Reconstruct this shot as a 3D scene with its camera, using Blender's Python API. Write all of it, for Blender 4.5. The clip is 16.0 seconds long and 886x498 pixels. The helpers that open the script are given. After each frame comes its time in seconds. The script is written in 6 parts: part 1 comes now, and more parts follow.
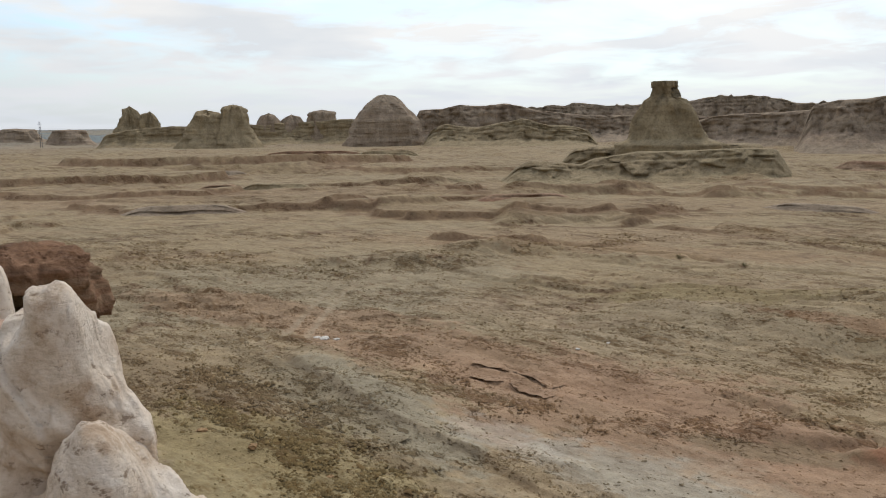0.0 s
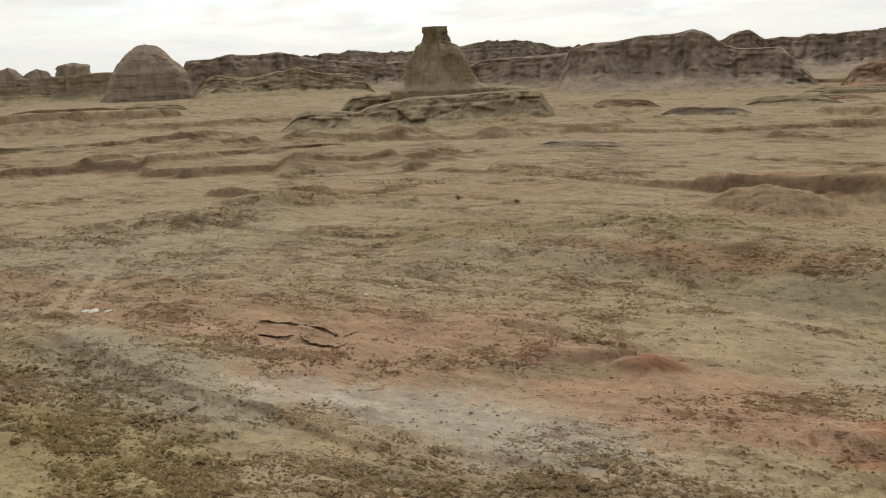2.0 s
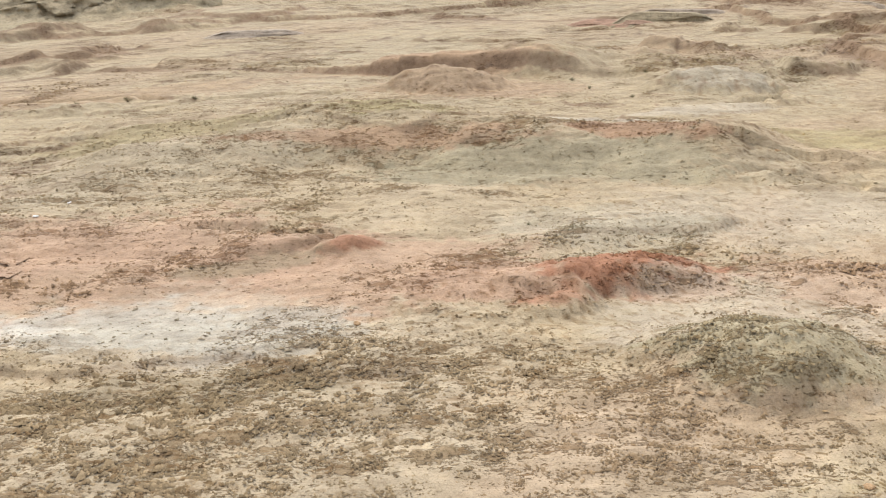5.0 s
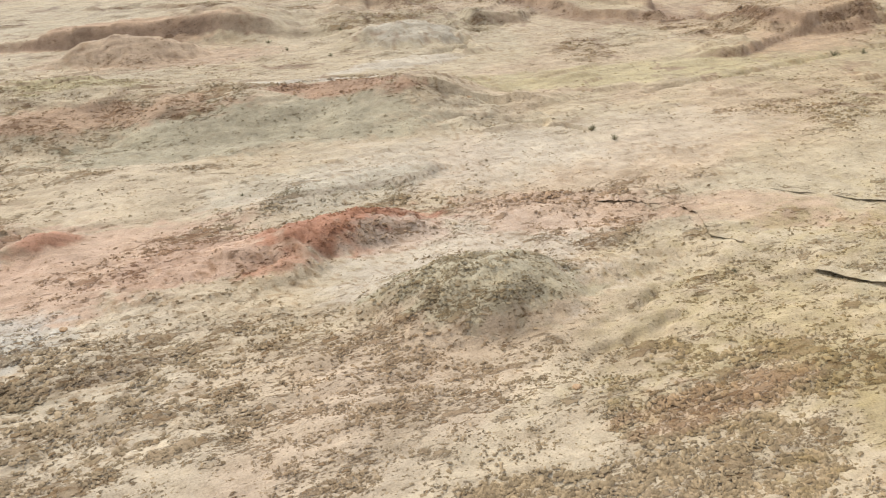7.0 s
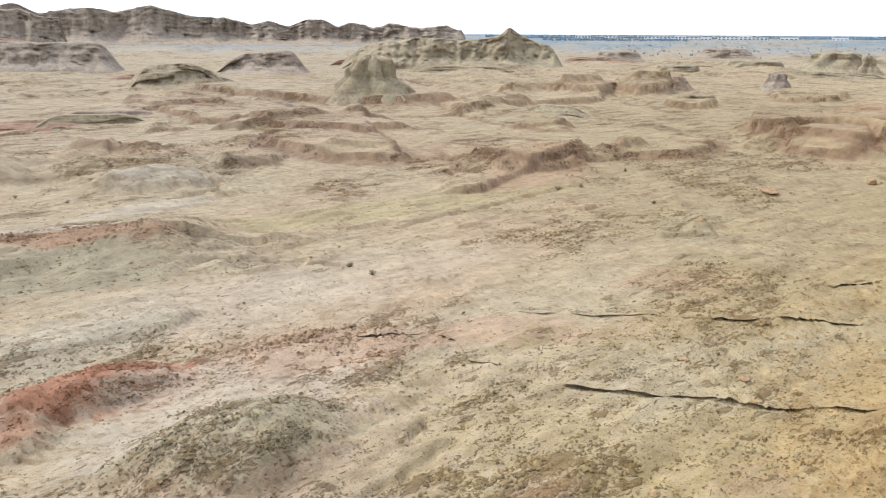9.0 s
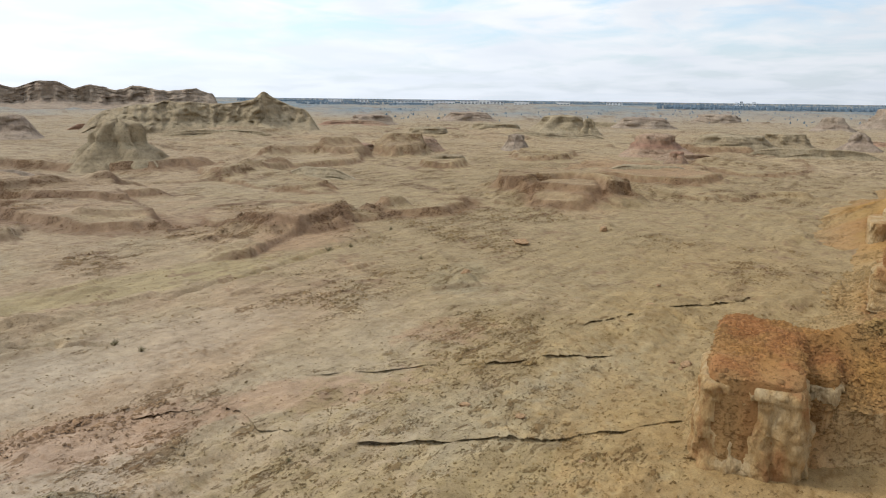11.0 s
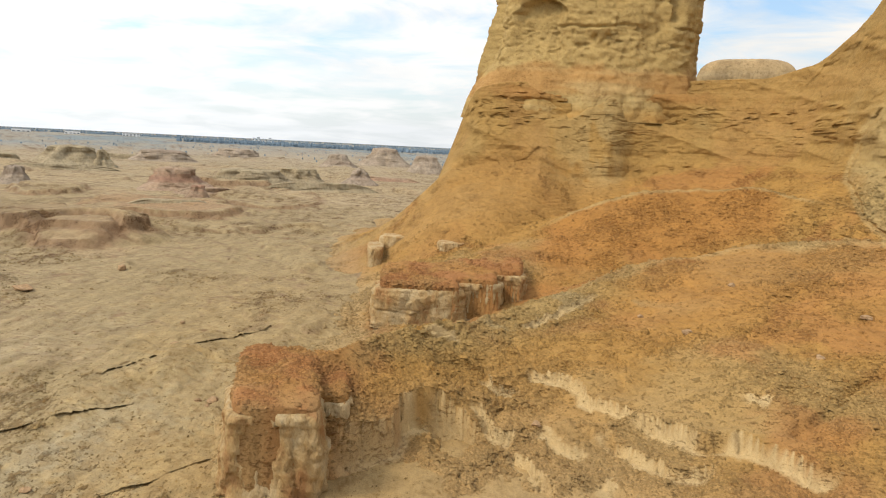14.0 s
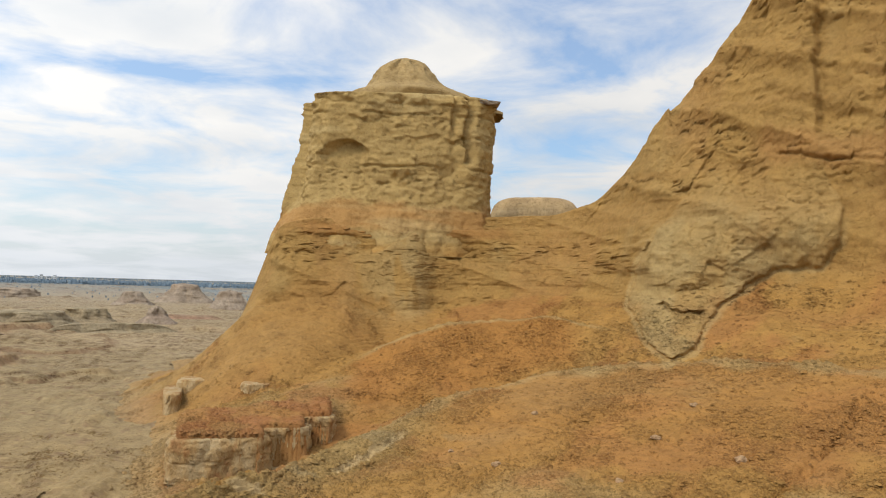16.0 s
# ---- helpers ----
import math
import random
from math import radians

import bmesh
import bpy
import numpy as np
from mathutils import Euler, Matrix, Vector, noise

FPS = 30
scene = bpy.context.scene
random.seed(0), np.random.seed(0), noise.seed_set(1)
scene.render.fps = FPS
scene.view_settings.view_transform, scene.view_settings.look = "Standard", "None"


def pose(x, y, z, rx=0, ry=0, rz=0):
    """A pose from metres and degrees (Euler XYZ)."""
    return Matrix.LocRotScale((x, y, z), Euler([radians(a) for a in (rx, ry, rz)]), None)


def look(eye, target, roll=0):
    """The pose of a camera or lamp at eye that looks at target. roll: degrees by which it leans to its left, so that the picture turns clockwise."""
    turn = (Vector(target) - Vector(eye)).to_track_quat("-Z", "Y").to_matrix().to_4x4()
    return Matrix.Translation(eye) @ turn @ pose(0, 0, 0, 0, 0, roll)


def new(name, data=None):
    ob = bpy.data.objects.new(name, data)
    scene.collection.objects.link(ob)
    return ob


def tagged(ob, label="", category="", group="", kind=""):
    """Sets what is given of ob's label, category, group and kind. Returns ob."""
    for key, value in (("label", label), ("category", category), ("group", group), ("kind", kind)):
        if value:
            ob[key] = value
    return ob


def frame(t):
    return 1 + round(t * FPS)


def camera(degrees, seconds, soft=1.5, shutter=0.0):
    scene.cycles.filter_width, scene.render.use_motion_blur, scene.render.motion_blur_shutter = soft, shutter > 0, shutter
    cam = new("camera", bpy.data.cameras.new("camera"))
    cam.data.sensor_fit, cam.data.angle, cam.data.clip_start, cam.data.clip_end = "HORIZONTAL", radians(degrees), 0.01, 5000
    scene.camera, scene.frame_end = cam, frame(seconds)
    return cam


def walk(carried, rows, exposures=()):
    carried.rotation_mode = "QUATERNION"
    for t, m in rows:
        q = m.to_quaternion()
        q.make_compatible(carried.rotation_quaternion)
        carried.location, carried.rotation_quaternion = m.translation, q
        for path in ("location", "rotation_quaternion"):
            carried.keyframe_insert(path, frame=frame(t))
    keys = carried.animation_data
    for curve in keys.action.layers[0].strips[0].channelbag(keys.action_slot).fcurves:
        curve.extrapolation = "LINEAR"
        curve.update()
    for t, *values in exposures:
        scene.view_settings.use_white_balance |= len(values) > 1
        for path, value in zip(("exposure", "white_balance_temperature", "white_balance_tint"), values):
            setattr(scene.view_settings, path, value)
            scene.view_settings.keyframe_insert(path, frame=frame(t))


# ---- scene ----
# ---- camera ----
cam = camera(59.76, 16.0, 1.1)


def at(t, x, y, z, bearing, pitch, roll):
    """A row of the path: place, bearing clockwise from +y, pitch up and roll, in degrees."""
    b, p = radians(bearing), radians(pitch)
    ahead = Vector((math.sin(b) * math.cos(p), math.cos(b) * math.cos(p), math.sin(p)))
    eye = Vector((x, y, z))
    return t, look(eye, eye + ahead, roll)


walk(cam, [
    at(0.0, -0.00, 0.00, 15.00, 0.00, -9.37, -0.76),
    at(0.5, 0.14, 0.12, 14.96, 3.16, -9.34, -0.82),
    at(1.0, 0.09, 0.23, 14.94, 5.44, -9.12, -0.70),
    at(1.5, 0.30, 0.23, 14.82, 9.06, -10.65, -1.36),
    at(2.0, 0.39, 0.41, 14.78, 15.82, -13.44, -2.12),
    at(2.5, 0.38, 0.48, 14.80, 20.15, -13.98, -2.10),
    at(3.0, 0.39, 0.58, 14.75, 24.16, -14.96, -1.38),
    at(3.2, 0.50, 0.59, 14.69, 25.93, -15.57, -1.14),
    at(5.3, 0.22, -0.21, 14.72, 41.80, -23.53, -2.42),
    at(5.5, 0.25, -0.25, 14.67, 44.21, -24.28, -2.37),
    at(6.0, 0.35, -0.22, 14.64, 50.52, -25.95, -1.75),
    at(6.5, 0.44, -0.25, 14.64, 54.76, -26.39, -1.94),
    at(7.0, 0.60, -0.29, 14.67, 60.50, -25.66, -2.07),
    at(7.5, 0.70, -0.26, 14.68, 66.29, -23.42, -0.78),
    at(8.0, 0.90, -0.33, 14.64, 70.39, -20.17, -0.54),
    at(8.5, 0.97, -0.32, 14.63, 74.78, -17.74, -0.63),
    at(9.0, 1.03, -0.39, 14.58, 79.04, -15.77, 0.29),
    at(9.2, 1.15, -0.51, 14.58, 80.14, -14.97, 0.44),
    at(11.3, 0.27, 0.39, 14.88, 100.05, -10.72, 0.94),
    at(11.5, 0.26, 0.40, 14.95, 102.13, -10.37, 1.12),
    at(12.0, 0.21, 0.29, 14.90, 107.64, -9.64, 0.84),
    at(12.5, 0.14, 0.19, 14.90, 114.55, -10.84, 1.05),
    at(13.0, 0.12, 0.08, 14.95, 120.85, -10.54, 0.89),
    at(13.5, 0.12, -0.03, 14.98, 126.08, -9.61, 1.45),
    at(14.0, 0.23, -0.22, 14.96, 131.21, -7.64, 2.90),
    at(14.5, 0.31, -0.33, 15.01, 135.42, -5.75, 3.32),
    at(15.0, 0.32, -0.31, 15.15, 139.11, -2.77, 2.63),
    at(15.5, 0.34, -0.42, 15.21, 141.14, -0.12, 1.06),
    at(16.0, 0.36, -0.61, 15.35, 144.92, 2.68, 1.72),
], [(0.0, -0.80, 6750, 10), (1.5, -0.92, 7050, 10), (2.2, -0.52, 7450, 10), (3.0, -0.08, 7250, 10), (5.5, 0.41, 6350, 10), (8.0, 0.42, 6150, 10),
    (9.0, 0.31, 6000, 10), (11.5, -0.38, 6650, 10), (12.5, -0.30, 6900, 10), (14.5, 0.0, 7050, 10), (16.0, -0.30, 6800, 10)])

# ---- light ----
SUN_BEARING, SUN_HEIGHT = 18.0, 50.0
world = bpy.data.worlds.new("sky")
scene.world = world
world.use_nodes = True
wn, wl = world.node_tree.nodes, world.node_tree.links
sky = wn.new("ShaderNodeTexSky")
sky.sky_type, sky.sun_disc = "NISHITA", False
sky.sun_elevation, sky.sun_rotation = radians(SUN_HEIGHT), radians(SUN_BEARING)
sky.air_density, sky.dust_density = 1.0, 1.5
sky_level = wn.new("ShaderNodeMix")
sky_level.data_type, sky_level.blend_type = "RGBA", "MULTIPLY"
sky_level.inputs[0].default_value = 1.0
sky_level.inputs[7].default_value = (0.25, 0.31, 0.36, 1)
wl.new(sky.outputs[0], sky_level.inputs[6])
coord = wn.new("ShaderNodeTexCoord")
apart = wn.new("ShaderNodeSeparateXYZ")
wl.new(coord.outputs["Generated"], apart.inputs[0])
height = wn.new("ShaderNodeMath")
height.operation = "MAXIMUM"
height.inputs[1].default_value = 0.0
wl.new(apart.outputs[2], height.inputs[0])
lift = wn.new("ShaderNodeMath")
lift.operation = "ADD"
lift.inputs[1].default_value = 0.12
wl.new(height.outputs[0], lift.inputs[0])
flat = wn.new("ShaderNodeVectorMath")
flat.operation = "DIVIDE"
wl.new(coord.outputs["Generated"], flat.inputs[0])
spread = wn.new("ShaderNodeCombineXYZ")
for k in range(3):
    wl.new(lift.outputs[0], spread.inputs[k])
wl.new(spread.outputs[0], flat.inputs[1])
cloud = wn.new("ShaderNodeTexNoise")
cloud.inputs["Scale"].default_value, cloud.inputs["Detail"].default_value = 1.5, 9
cloud.inputs["Roughness"].default_value, cloud.inputs["Distortion"].default_value = 0.56, 0.4
wl.new(flat.outputs[0], cloud.inputs["Vector"])
cover = wn.new("ShaderNodeValToRGB")
cover.color_ramp.elements[0].position, cover.color_ramp.elements[0].color = 0.36, (0.15, 0.15, 0.15, 1)
cover.color_ramp.elements[1].position, cover.color_ramp.elements[1].color = 0.56, (1, 1, 1, 1)
wl.new(cloud.outputs[0], cover.inputs[0])
shade = wn.new("ShaderNodeTexNoise")
shade.inputs["Scale"].default_value, shade.inputs["Detail"].default_value = 1.1, 7
wl.new(flat.outputs[0], shade.inputs["Vector"])
cloud_tone = wn.new("ShaderNodeValToRGB")
cloud_tone.color_ramp.elements[0].position, cloud_tone.color_ramp.elements[0].color = 0.36, (1.36, 1.45, 1.56, 1)
cloud_tone.color_ramp.elements[1].position, cloud_tone.color_ramp.elements[1].color = 0.58, (1.72, 1.74, 1.76, 1)
wl.new(shade.outputs[0], cloud_tone.inputs[0])
heaven = wn.new("ShaderNodeMix")
heaven.data_type = "RGBA"
wl.new(cover.outputs[0], heaven.inputs[0])
wl.new(sky_level.outputs[2], heaven.inputs[6])
wl.new(cloud_tone.outputs[0], heaven.inputs[7])
# the pale haze of a desert horizon
rim = wn.new("ShaderNodeMapRange")
rim.inputs[1].default_value, rim.inputs[2].default_value = 0.0, 0.16
rim.inputs[3].default_value, rim.inputs[4].default_value = 0.85, 0.0
wl.new(height.outputs[0], rim.inputs[0])
vault = wn.new("ShaderNodeMix")
vault.data_type = "RGBA"
vault.inputs[7].default_value = (1.36, 1.48, 1.64, 1)
wl.new(rim.outputs[0], vault.inputs[0])
wl.new(heaven.outputs[2], vault.inputs[6])
back = wn["Background"]
# thin cloud shines brighter round the sun
toward = wn.new("ShaderNodeVectorMath")
toward.operation = "DOT_PRODUCT"
toward.inputs[1].default_value = (math.sin(radians(SUN_BEARING)) * math.cos(radians(SUN_HEIGHT)), math.cos(radians(SUN_BEARING)) * math.cos(radians(SUN_HEIGHT)), math.sin(radians(SUN_HEIGHT)))
wl.new(coord.outputs["Generated"], toward.inputs[0])
glow = wn.new("ShaderNodeMapRange")
glow.inputs[1].default_value, glow.inputs[2].default_value = -0.5, 0.95
glow.inputs[3].default_value, glow.inputs[4].default_value = 0.62, 1.24
wl.new(toward.outputs["Value"], glow.inputs[0])
bright = wn.new("ShaderNodeVectorMath")
bright.operation = "SCALE"
wl.new(vault.outputs[2], bright.inputs[0])
wl.new(glow.outputs[0], bright.inputs["Scale"])
wl.new(bright.outputs[0], back.inputs[0])
back.inputs[1].default_value = 0.85

sun = new("sun", bpy.data.lights.new("sun", "SUN"))
sun.data.energy, sun.data.angle, sun.data.color = 2.4, radians(11), (1.0, 0.95, 0.87)
sb, sh = radians(SUN_BEARING), radians(SUN_HEIGHT)
sun.matrix_world = look((math.sin(sb) * math.cos(sh) * 90, math.cos(sb) * math.cos(sh) * 90, math.sin(sh) * 90), (0, 0, 0))


# ---- noise ----
def lattice(ix, iy, seed):
    h = (ix.astype(np.int64) * 374761393 + iy.astype(np.int64) * 668265263 + seed * 1442695041) & 0xFFFFFFFF
    h = ((h ^ (h >> 13)) * 1274126177) & 0xFFFFFFFF
    h = ((h ^ (h >> 16)) * 2246822519) & 0xFFFFFFFF
    return (h & 0xFFFFFF) / float(0xFFFFFF)


def grain(x, y, seed=0):
    """Smooth value noise, 0 to 1, one cell a metre."""
    x, y = np.broadcast_arrays(np.asarray(x, float), np.asarray(y, float))
    ix, iy = np.floor(x), np.floor(y)
    u, v = x - ix, y - iy
    u, v = u * u * (3 - 2 * u), v * v * (3 - 2 * v)
    a, b = lattice(ix, iy, seed), lattice(ix + 1, iy, seed)
    c, d = lattice(ix, iy + 1, seed), lattice(ix + 1, iy + 1, seed)
    return (a * (1 - u) + b * u) * (1 - v) + (c * (1 - u) + d * u) * v


def layers(x, y, octaves, seed=0, gain=0.5, turn=0.7):
    """Noise of several sizes, about -1 to 1."""
    total, size, weight = 0.0, 1.0, 0.0
    out = np.zeros(np.broadcast(x, y).shape)
    for k in range(octaves):
        c, s = math.cos(turn * k), math.sin(turn * k)
        out = out + size * (grain((c * x - s * y) * 2**k + 17.3 * k, (s * x + c * y) * 2**k - 9.1 * k, seed + k) * 2 - 1)
        weight += size
        size *= gain
    return out / weight * 1.5


def step(a, b, v):
    w = np.clip((v - a) / (b - a), 0, 1)
    return w * w * (3 - 2 * w)


def chips(x, y, seed):
    """Broken faces with sharp arrises: each cell of an uneven net is a flat facet with a height and tilt of its own, about -1 to 1."""
    x, y = np.broadcast_arrays(np.asarray(x, float), np.asarray(y, float))
    ix, iy = np.floor(x), np.floor(y)
    best, out = np.full(x.shape, 1e9), np.zeros(x.shape)
    for i in (-1, 0, 1):
        for j in (-1, 0, 1):
            cx, cy = ix + i, iy + j
            dx = x - cx - lattice(cx, cy, seed)
            dy = y - cy - lattice(cx, cy, seed + 1)
            d = dx * dx + dy * dy
            v = (lattice(cx, cy, seed + 2) * 2 - 1) * 0.6 + (lattice(cx, cy, seed + 3) - 0.5) * 1.2 * dx + (lattice(cx, cy, seed + 4) - 0.5) * 1.2 * dy
            out = np.where(d < best, v, out)
            best = np.minimum(d, best)
    return out


def soften(a, n, axis):
    for _ in range(n):
        p = np.concatenate([a.take([0], axis), a, a.take([-1], axis)], axis)
        k = a.shape[axis]
        a = 0.25 * p.take(range(0, k), axis) + 0.5 * p.take(range(1, k + 1), axis) + 0.25 * p.take(range(2, k + 2), axis)
    return a


def oval(x, y, cx, cy, a, b, turn):
    """Distance from an oval's middle, 1 on its edge. turn: bearing of the long half-axis a, in degrees clockwise from +y."""
    c, s = math.cos(radians(turn)), math.sin(radians(turn))
    u, v = (x - cx) * s + (y - cy) * c, (x - cx) * c - (y - cy) * s
    return np.sqrt((u / a) ** 2 + (v / b) ** 2)


def along(x, y, points):
    """Distance from a line of points, and how far along it, 0 to 1."""
    best, where = np.full(np.shape(x), 1e9), np.zeros(np.shape(x))
    n = len(points) - 1
    for k in range(n):
        (ax, ay), (bx, by) = points[k][:2], points[k + 1][:2]
        dx, dy = bx - ax, by - ay
        w = np.clip(((x - ax) * dx + (y - ay) * dy) / (dx * dx + dy * dy), 0, 1)
        d = np.hypot(x - ax - w * dx, y - ay - w * dy)
        near = d < best
        best = np.where(near, d, best)
        where = np.where(near, (k + w) / n, where)
    return best, where


def polar(bearing, r):
    return math.sin(radians(bearing)) * r, math.cos(radians(bearing)) * r


# ---- materials ----
def material(name, rough=0.95):
    m = bpy.data.materials.new(name)
    m.use_nodes = True
    nodes, links = m.node_tree.nodes, m.node_tree.links
    b = nodes["Principled BSDF"]
    b.inputs["Roughness"].default_value = rough
    b.inputs["Specular IOR Level"].default_value = 0.15
    return m, nodes, links, b


def noise_node(nodes, links, vector, scale, detail=5, rough=0.6):
    n = nodes.new("ShaderNodeTexNoise")
    n.inputs["Scale"].default_value, n.inputs["Detail"].default_value, n.inputs["Roughness"].default_value = scale, detail, rough
    links.new(vector, n.inputs["Vector"])
    return n.outputs[0]


def ramp_node(nodes, links, value, stops):
    r = nodes.new("ShaderNodeValToRGB")
    e = r.color_ramp.elements
    while len(e) < len(stops):
        e.new(0.5)
    for k, (p, c) in enumerate(stops):
        e[k].position, e[k].color = p, (*c, 1)
    links.new(value, r.inputs[0])
    return r.outputs[0]


def mix_node(nodes, links, kind, factor, a, b):
    m = nodes.new("ShaderNodeMix")
    m.data_type, m.blend_type = "RGBA", kind
    if isinstance(factor, (int, float)):
        m.inputs[0].default_value = factor
    else:
        links.new(factor, m.inputs[0])
    for k, v in ((6, a), (7, b)):
        if isinstance(v, tuple):
            m.inputs[k].default_value = (*v, 1)
        else:
            links.new(v, m.inputs[k])
    return m.outputs[2]


def bump_chain(nodes, links, b, layers_):
    """Relief of several sizes: rows of (height, strength, distance)."""
    last = None
    for value, strength, distance in layers_:
        n = nodes.new("ShaderNodeBump")
        n.inputs["Strength"].default_value, n.inputs["Distance"].default_value = strength, distance
        links.new(value, n.inputs["Height"])
        if last is not None:
            links.new(last, n.inputs["Normal"])
        last = n.outputs[0]
    links.new(last, b.inputs["Normal"])


def position(nodes, links, stretch=(1, 1, 1), turn=0.0):
    g = nodes.new("ShaderNodeNewGeometry")
    m = nodes.new("ShaderNodeMapping")
    m.inputs["Rotation"].default_value = (0, 0, radians(turn))
    links.new(g.outputs["Position"], m.inputs["Vector"])
    s = nodes.new("ShaderNodeVectorMath")
    s.operation = "MULTIPLY"
    s.inputs[1].default_value = stretch
    links.new(m.outputs[0], s.inputs[0])
    return s.outputs[0]


def math_node(nodes, links, kind, a, b, clamp=False):
    m = nodes.new("ShaderNodeMath")
    m.operation, m.use_clamp = kind, clamp
    for k, v in enumerate((a, b)):
        if isinstance(v, (int, float)):
            m.inputs[k].default_value = v
        else:
            links.new(v, m.inputs[k])
    return m.outputs[0]


def flecks(nodes, links, vector, scale, density, edge, contrast, detail=4):
    """Dark flecks for crust and the shade beside it: high spots of a noise, more of them where density is high. Gives 0
    to 1, and the noise.
    """
    n = noise_node(nodes, links, vector, scale, detail, 0.62)
    level = math_node(nodes, links, "ADD", n, math_node(nodes, links, "MULTIPLY", density, 0.17))
    return math_node(nodes, links, "MULTIPLY", math_node(nodes, links, "SUBTRACT", level, edge), contrast, True), n


def soil_material(name, crust, strength=0.85, beds=0.0, rough=0.6):
    """Bare desert soil: pigment laid over the sheet, dark flecks for crumbs of crust and their painted shade, and fine
    grain. beds: partings and slivers of a rock face.
    """
    m, nodes, links, b = material(name)
    p = position(nodes, links)
    pigment = nodes.new("ShaderNodeAttribute")
    pigment.attribute_name = "pigment"
    crumbs = nodes.new("ShaderNodeAttribute")
    crumbs.attribute_name = "crumbs"
    density = crumbs.outputs["Fac"]
    fine = noise_node(nodes, links, p, 14.0, 6, 0.7)
    broad = noise_node(nodes, links, p, 0.35, 6, 0.65)
    mid = noise_node(nodes, links, p, 1.7, 5, 0.65)
    tone = ramp_node(nodes, links, fine, [(0.28, (0.74, 0.72, 0.69)), (0.5, (1, 1, 1)), (0.72, (1.16, 1.15, 1.13))])
    wide = ramp_node(nodes, links, broad, [(0.3, (0.86, 0.85, 0.83)), (0.5, (1, 1, 1)), (0.72, (1.12, 1.11, 1.08))])
    spots = ramp_node(nodes, links, mid, [(0.34, (0.86, 0.84, 0.81)), (0.5, (1, 1, 1)), (0.68, (1.10, 1.09, 1.07))])
    flow = noise_node(nodes, links, position(nodes, links, (0.30, 1.0, 0.6), 40), 0.8, 8, 0.7)
    flow_tone = ramp_node(nodes, links, flow, [(0.36, (0.82, 0.79, 0.76)), (0.46, (0.95, 0.94, 0.93)), (0.54, (1.03, 1.03, 1.02)), (0.66, (1.14, 1.13, 1.12))])
    c = pigment.outputs["Color"]
    for layer in (tone, wide, spots) if beds else (tone, wide, spots, flow_tone):
        c = mix_node(nodes, links, "MULTIPLY", 1.0, c, layer)
    # flecks of crust and shade lie in drifts: thick in some, none in others
    drifts = noise_node(nodes, links, position(nodes, links, (0.35, 0.9, 0.6), 40), 0.55, 6, 0.65)
    spread_ = math_node(nodes, links, "MULTIPLY", density, math_node(nodes, links, "MULTIPLY", math_node(nodes, links, "SUBTRACT", drifts, 0.40), 5.0, True))
    slant = position(nodes, links, (0.6, 0.6, 1.5)) if beds else position(nodes, links, (0.55, 1.25, 1.0), 40)
    edge, hard = (0.655, 24.0) if beds else (0.665, 20.0)
    small, n1 = flecks(nodes, links, slant, 4.6 if beds else 3.6, spread_, edge, hard, 5)
    tiny, n2 = flecks(nodes, links, slant, 11.0 if beds else 9.5, spread_, edge, hard, 3)
    crust_shade = math_node(nodes, links, "MAXIMUM", small, math_node(nodes, links, "MULTIPLY", tiny, 0.8))
    if not beds:
        coarse, n3 = flecks(nodes, links, slant, 1.3, spread_, 0.65, 22.0, 8)
        crust_shade = math_node(nodes, links, "MAXIMUM", crust_shade, math_node(nodes, links, "MULTIPLY", coarse, 0.75))
    # flecks darken the pigment, standing in for shade beside and between crumbs
    dark = mix_node(nodes, links, "MULTIPLY", 1.0, c, crust)
    c = mix_node(nodes, links, "MIX", math_node(nodes, links, "MULTIPLY", crust_shade, strength), c, dark)
    k = 2.0 if beds else 1.3
    relief = [(mid, 0.35, 0.18 * k), (crust_shade, rough, 0.05 * k), (fine, 0.35, 0.015 * k)] if beds else [(flow, 0.4, 0.3), (mid, 0.35, 0.18 * k), (crust_shade, rough, 0.05 * k), (fine, 0.35, 0.015 * k)]
    if beds:
        # short level partings in the rock
        n4 = noise_node(nodes, links, position(nodes, links, (0.7, 0.7, 1.9)), 1.2, 6, 0.66)
        parting = math_node(nodes, links, "MULTIPLY", math_node(nodes, links, "SUBTRACT", n4, 0.66), 20.0, True)
        c = mix_node(nodes, links, "MIX", math_node(nodes, links, "MULTIPLY", parting, beds), c, mix_node(nodes, links, "MULTIPLY", 1.0, c, crust))
        relief = [(math_node(nodes, links, "MULTIPLY", parting, -1.0), 0.7, 0.25)] + relief
    links.new(c, b.inputs["Base Color"])
    bump_chain(nodes, links, b, relief)
    return m


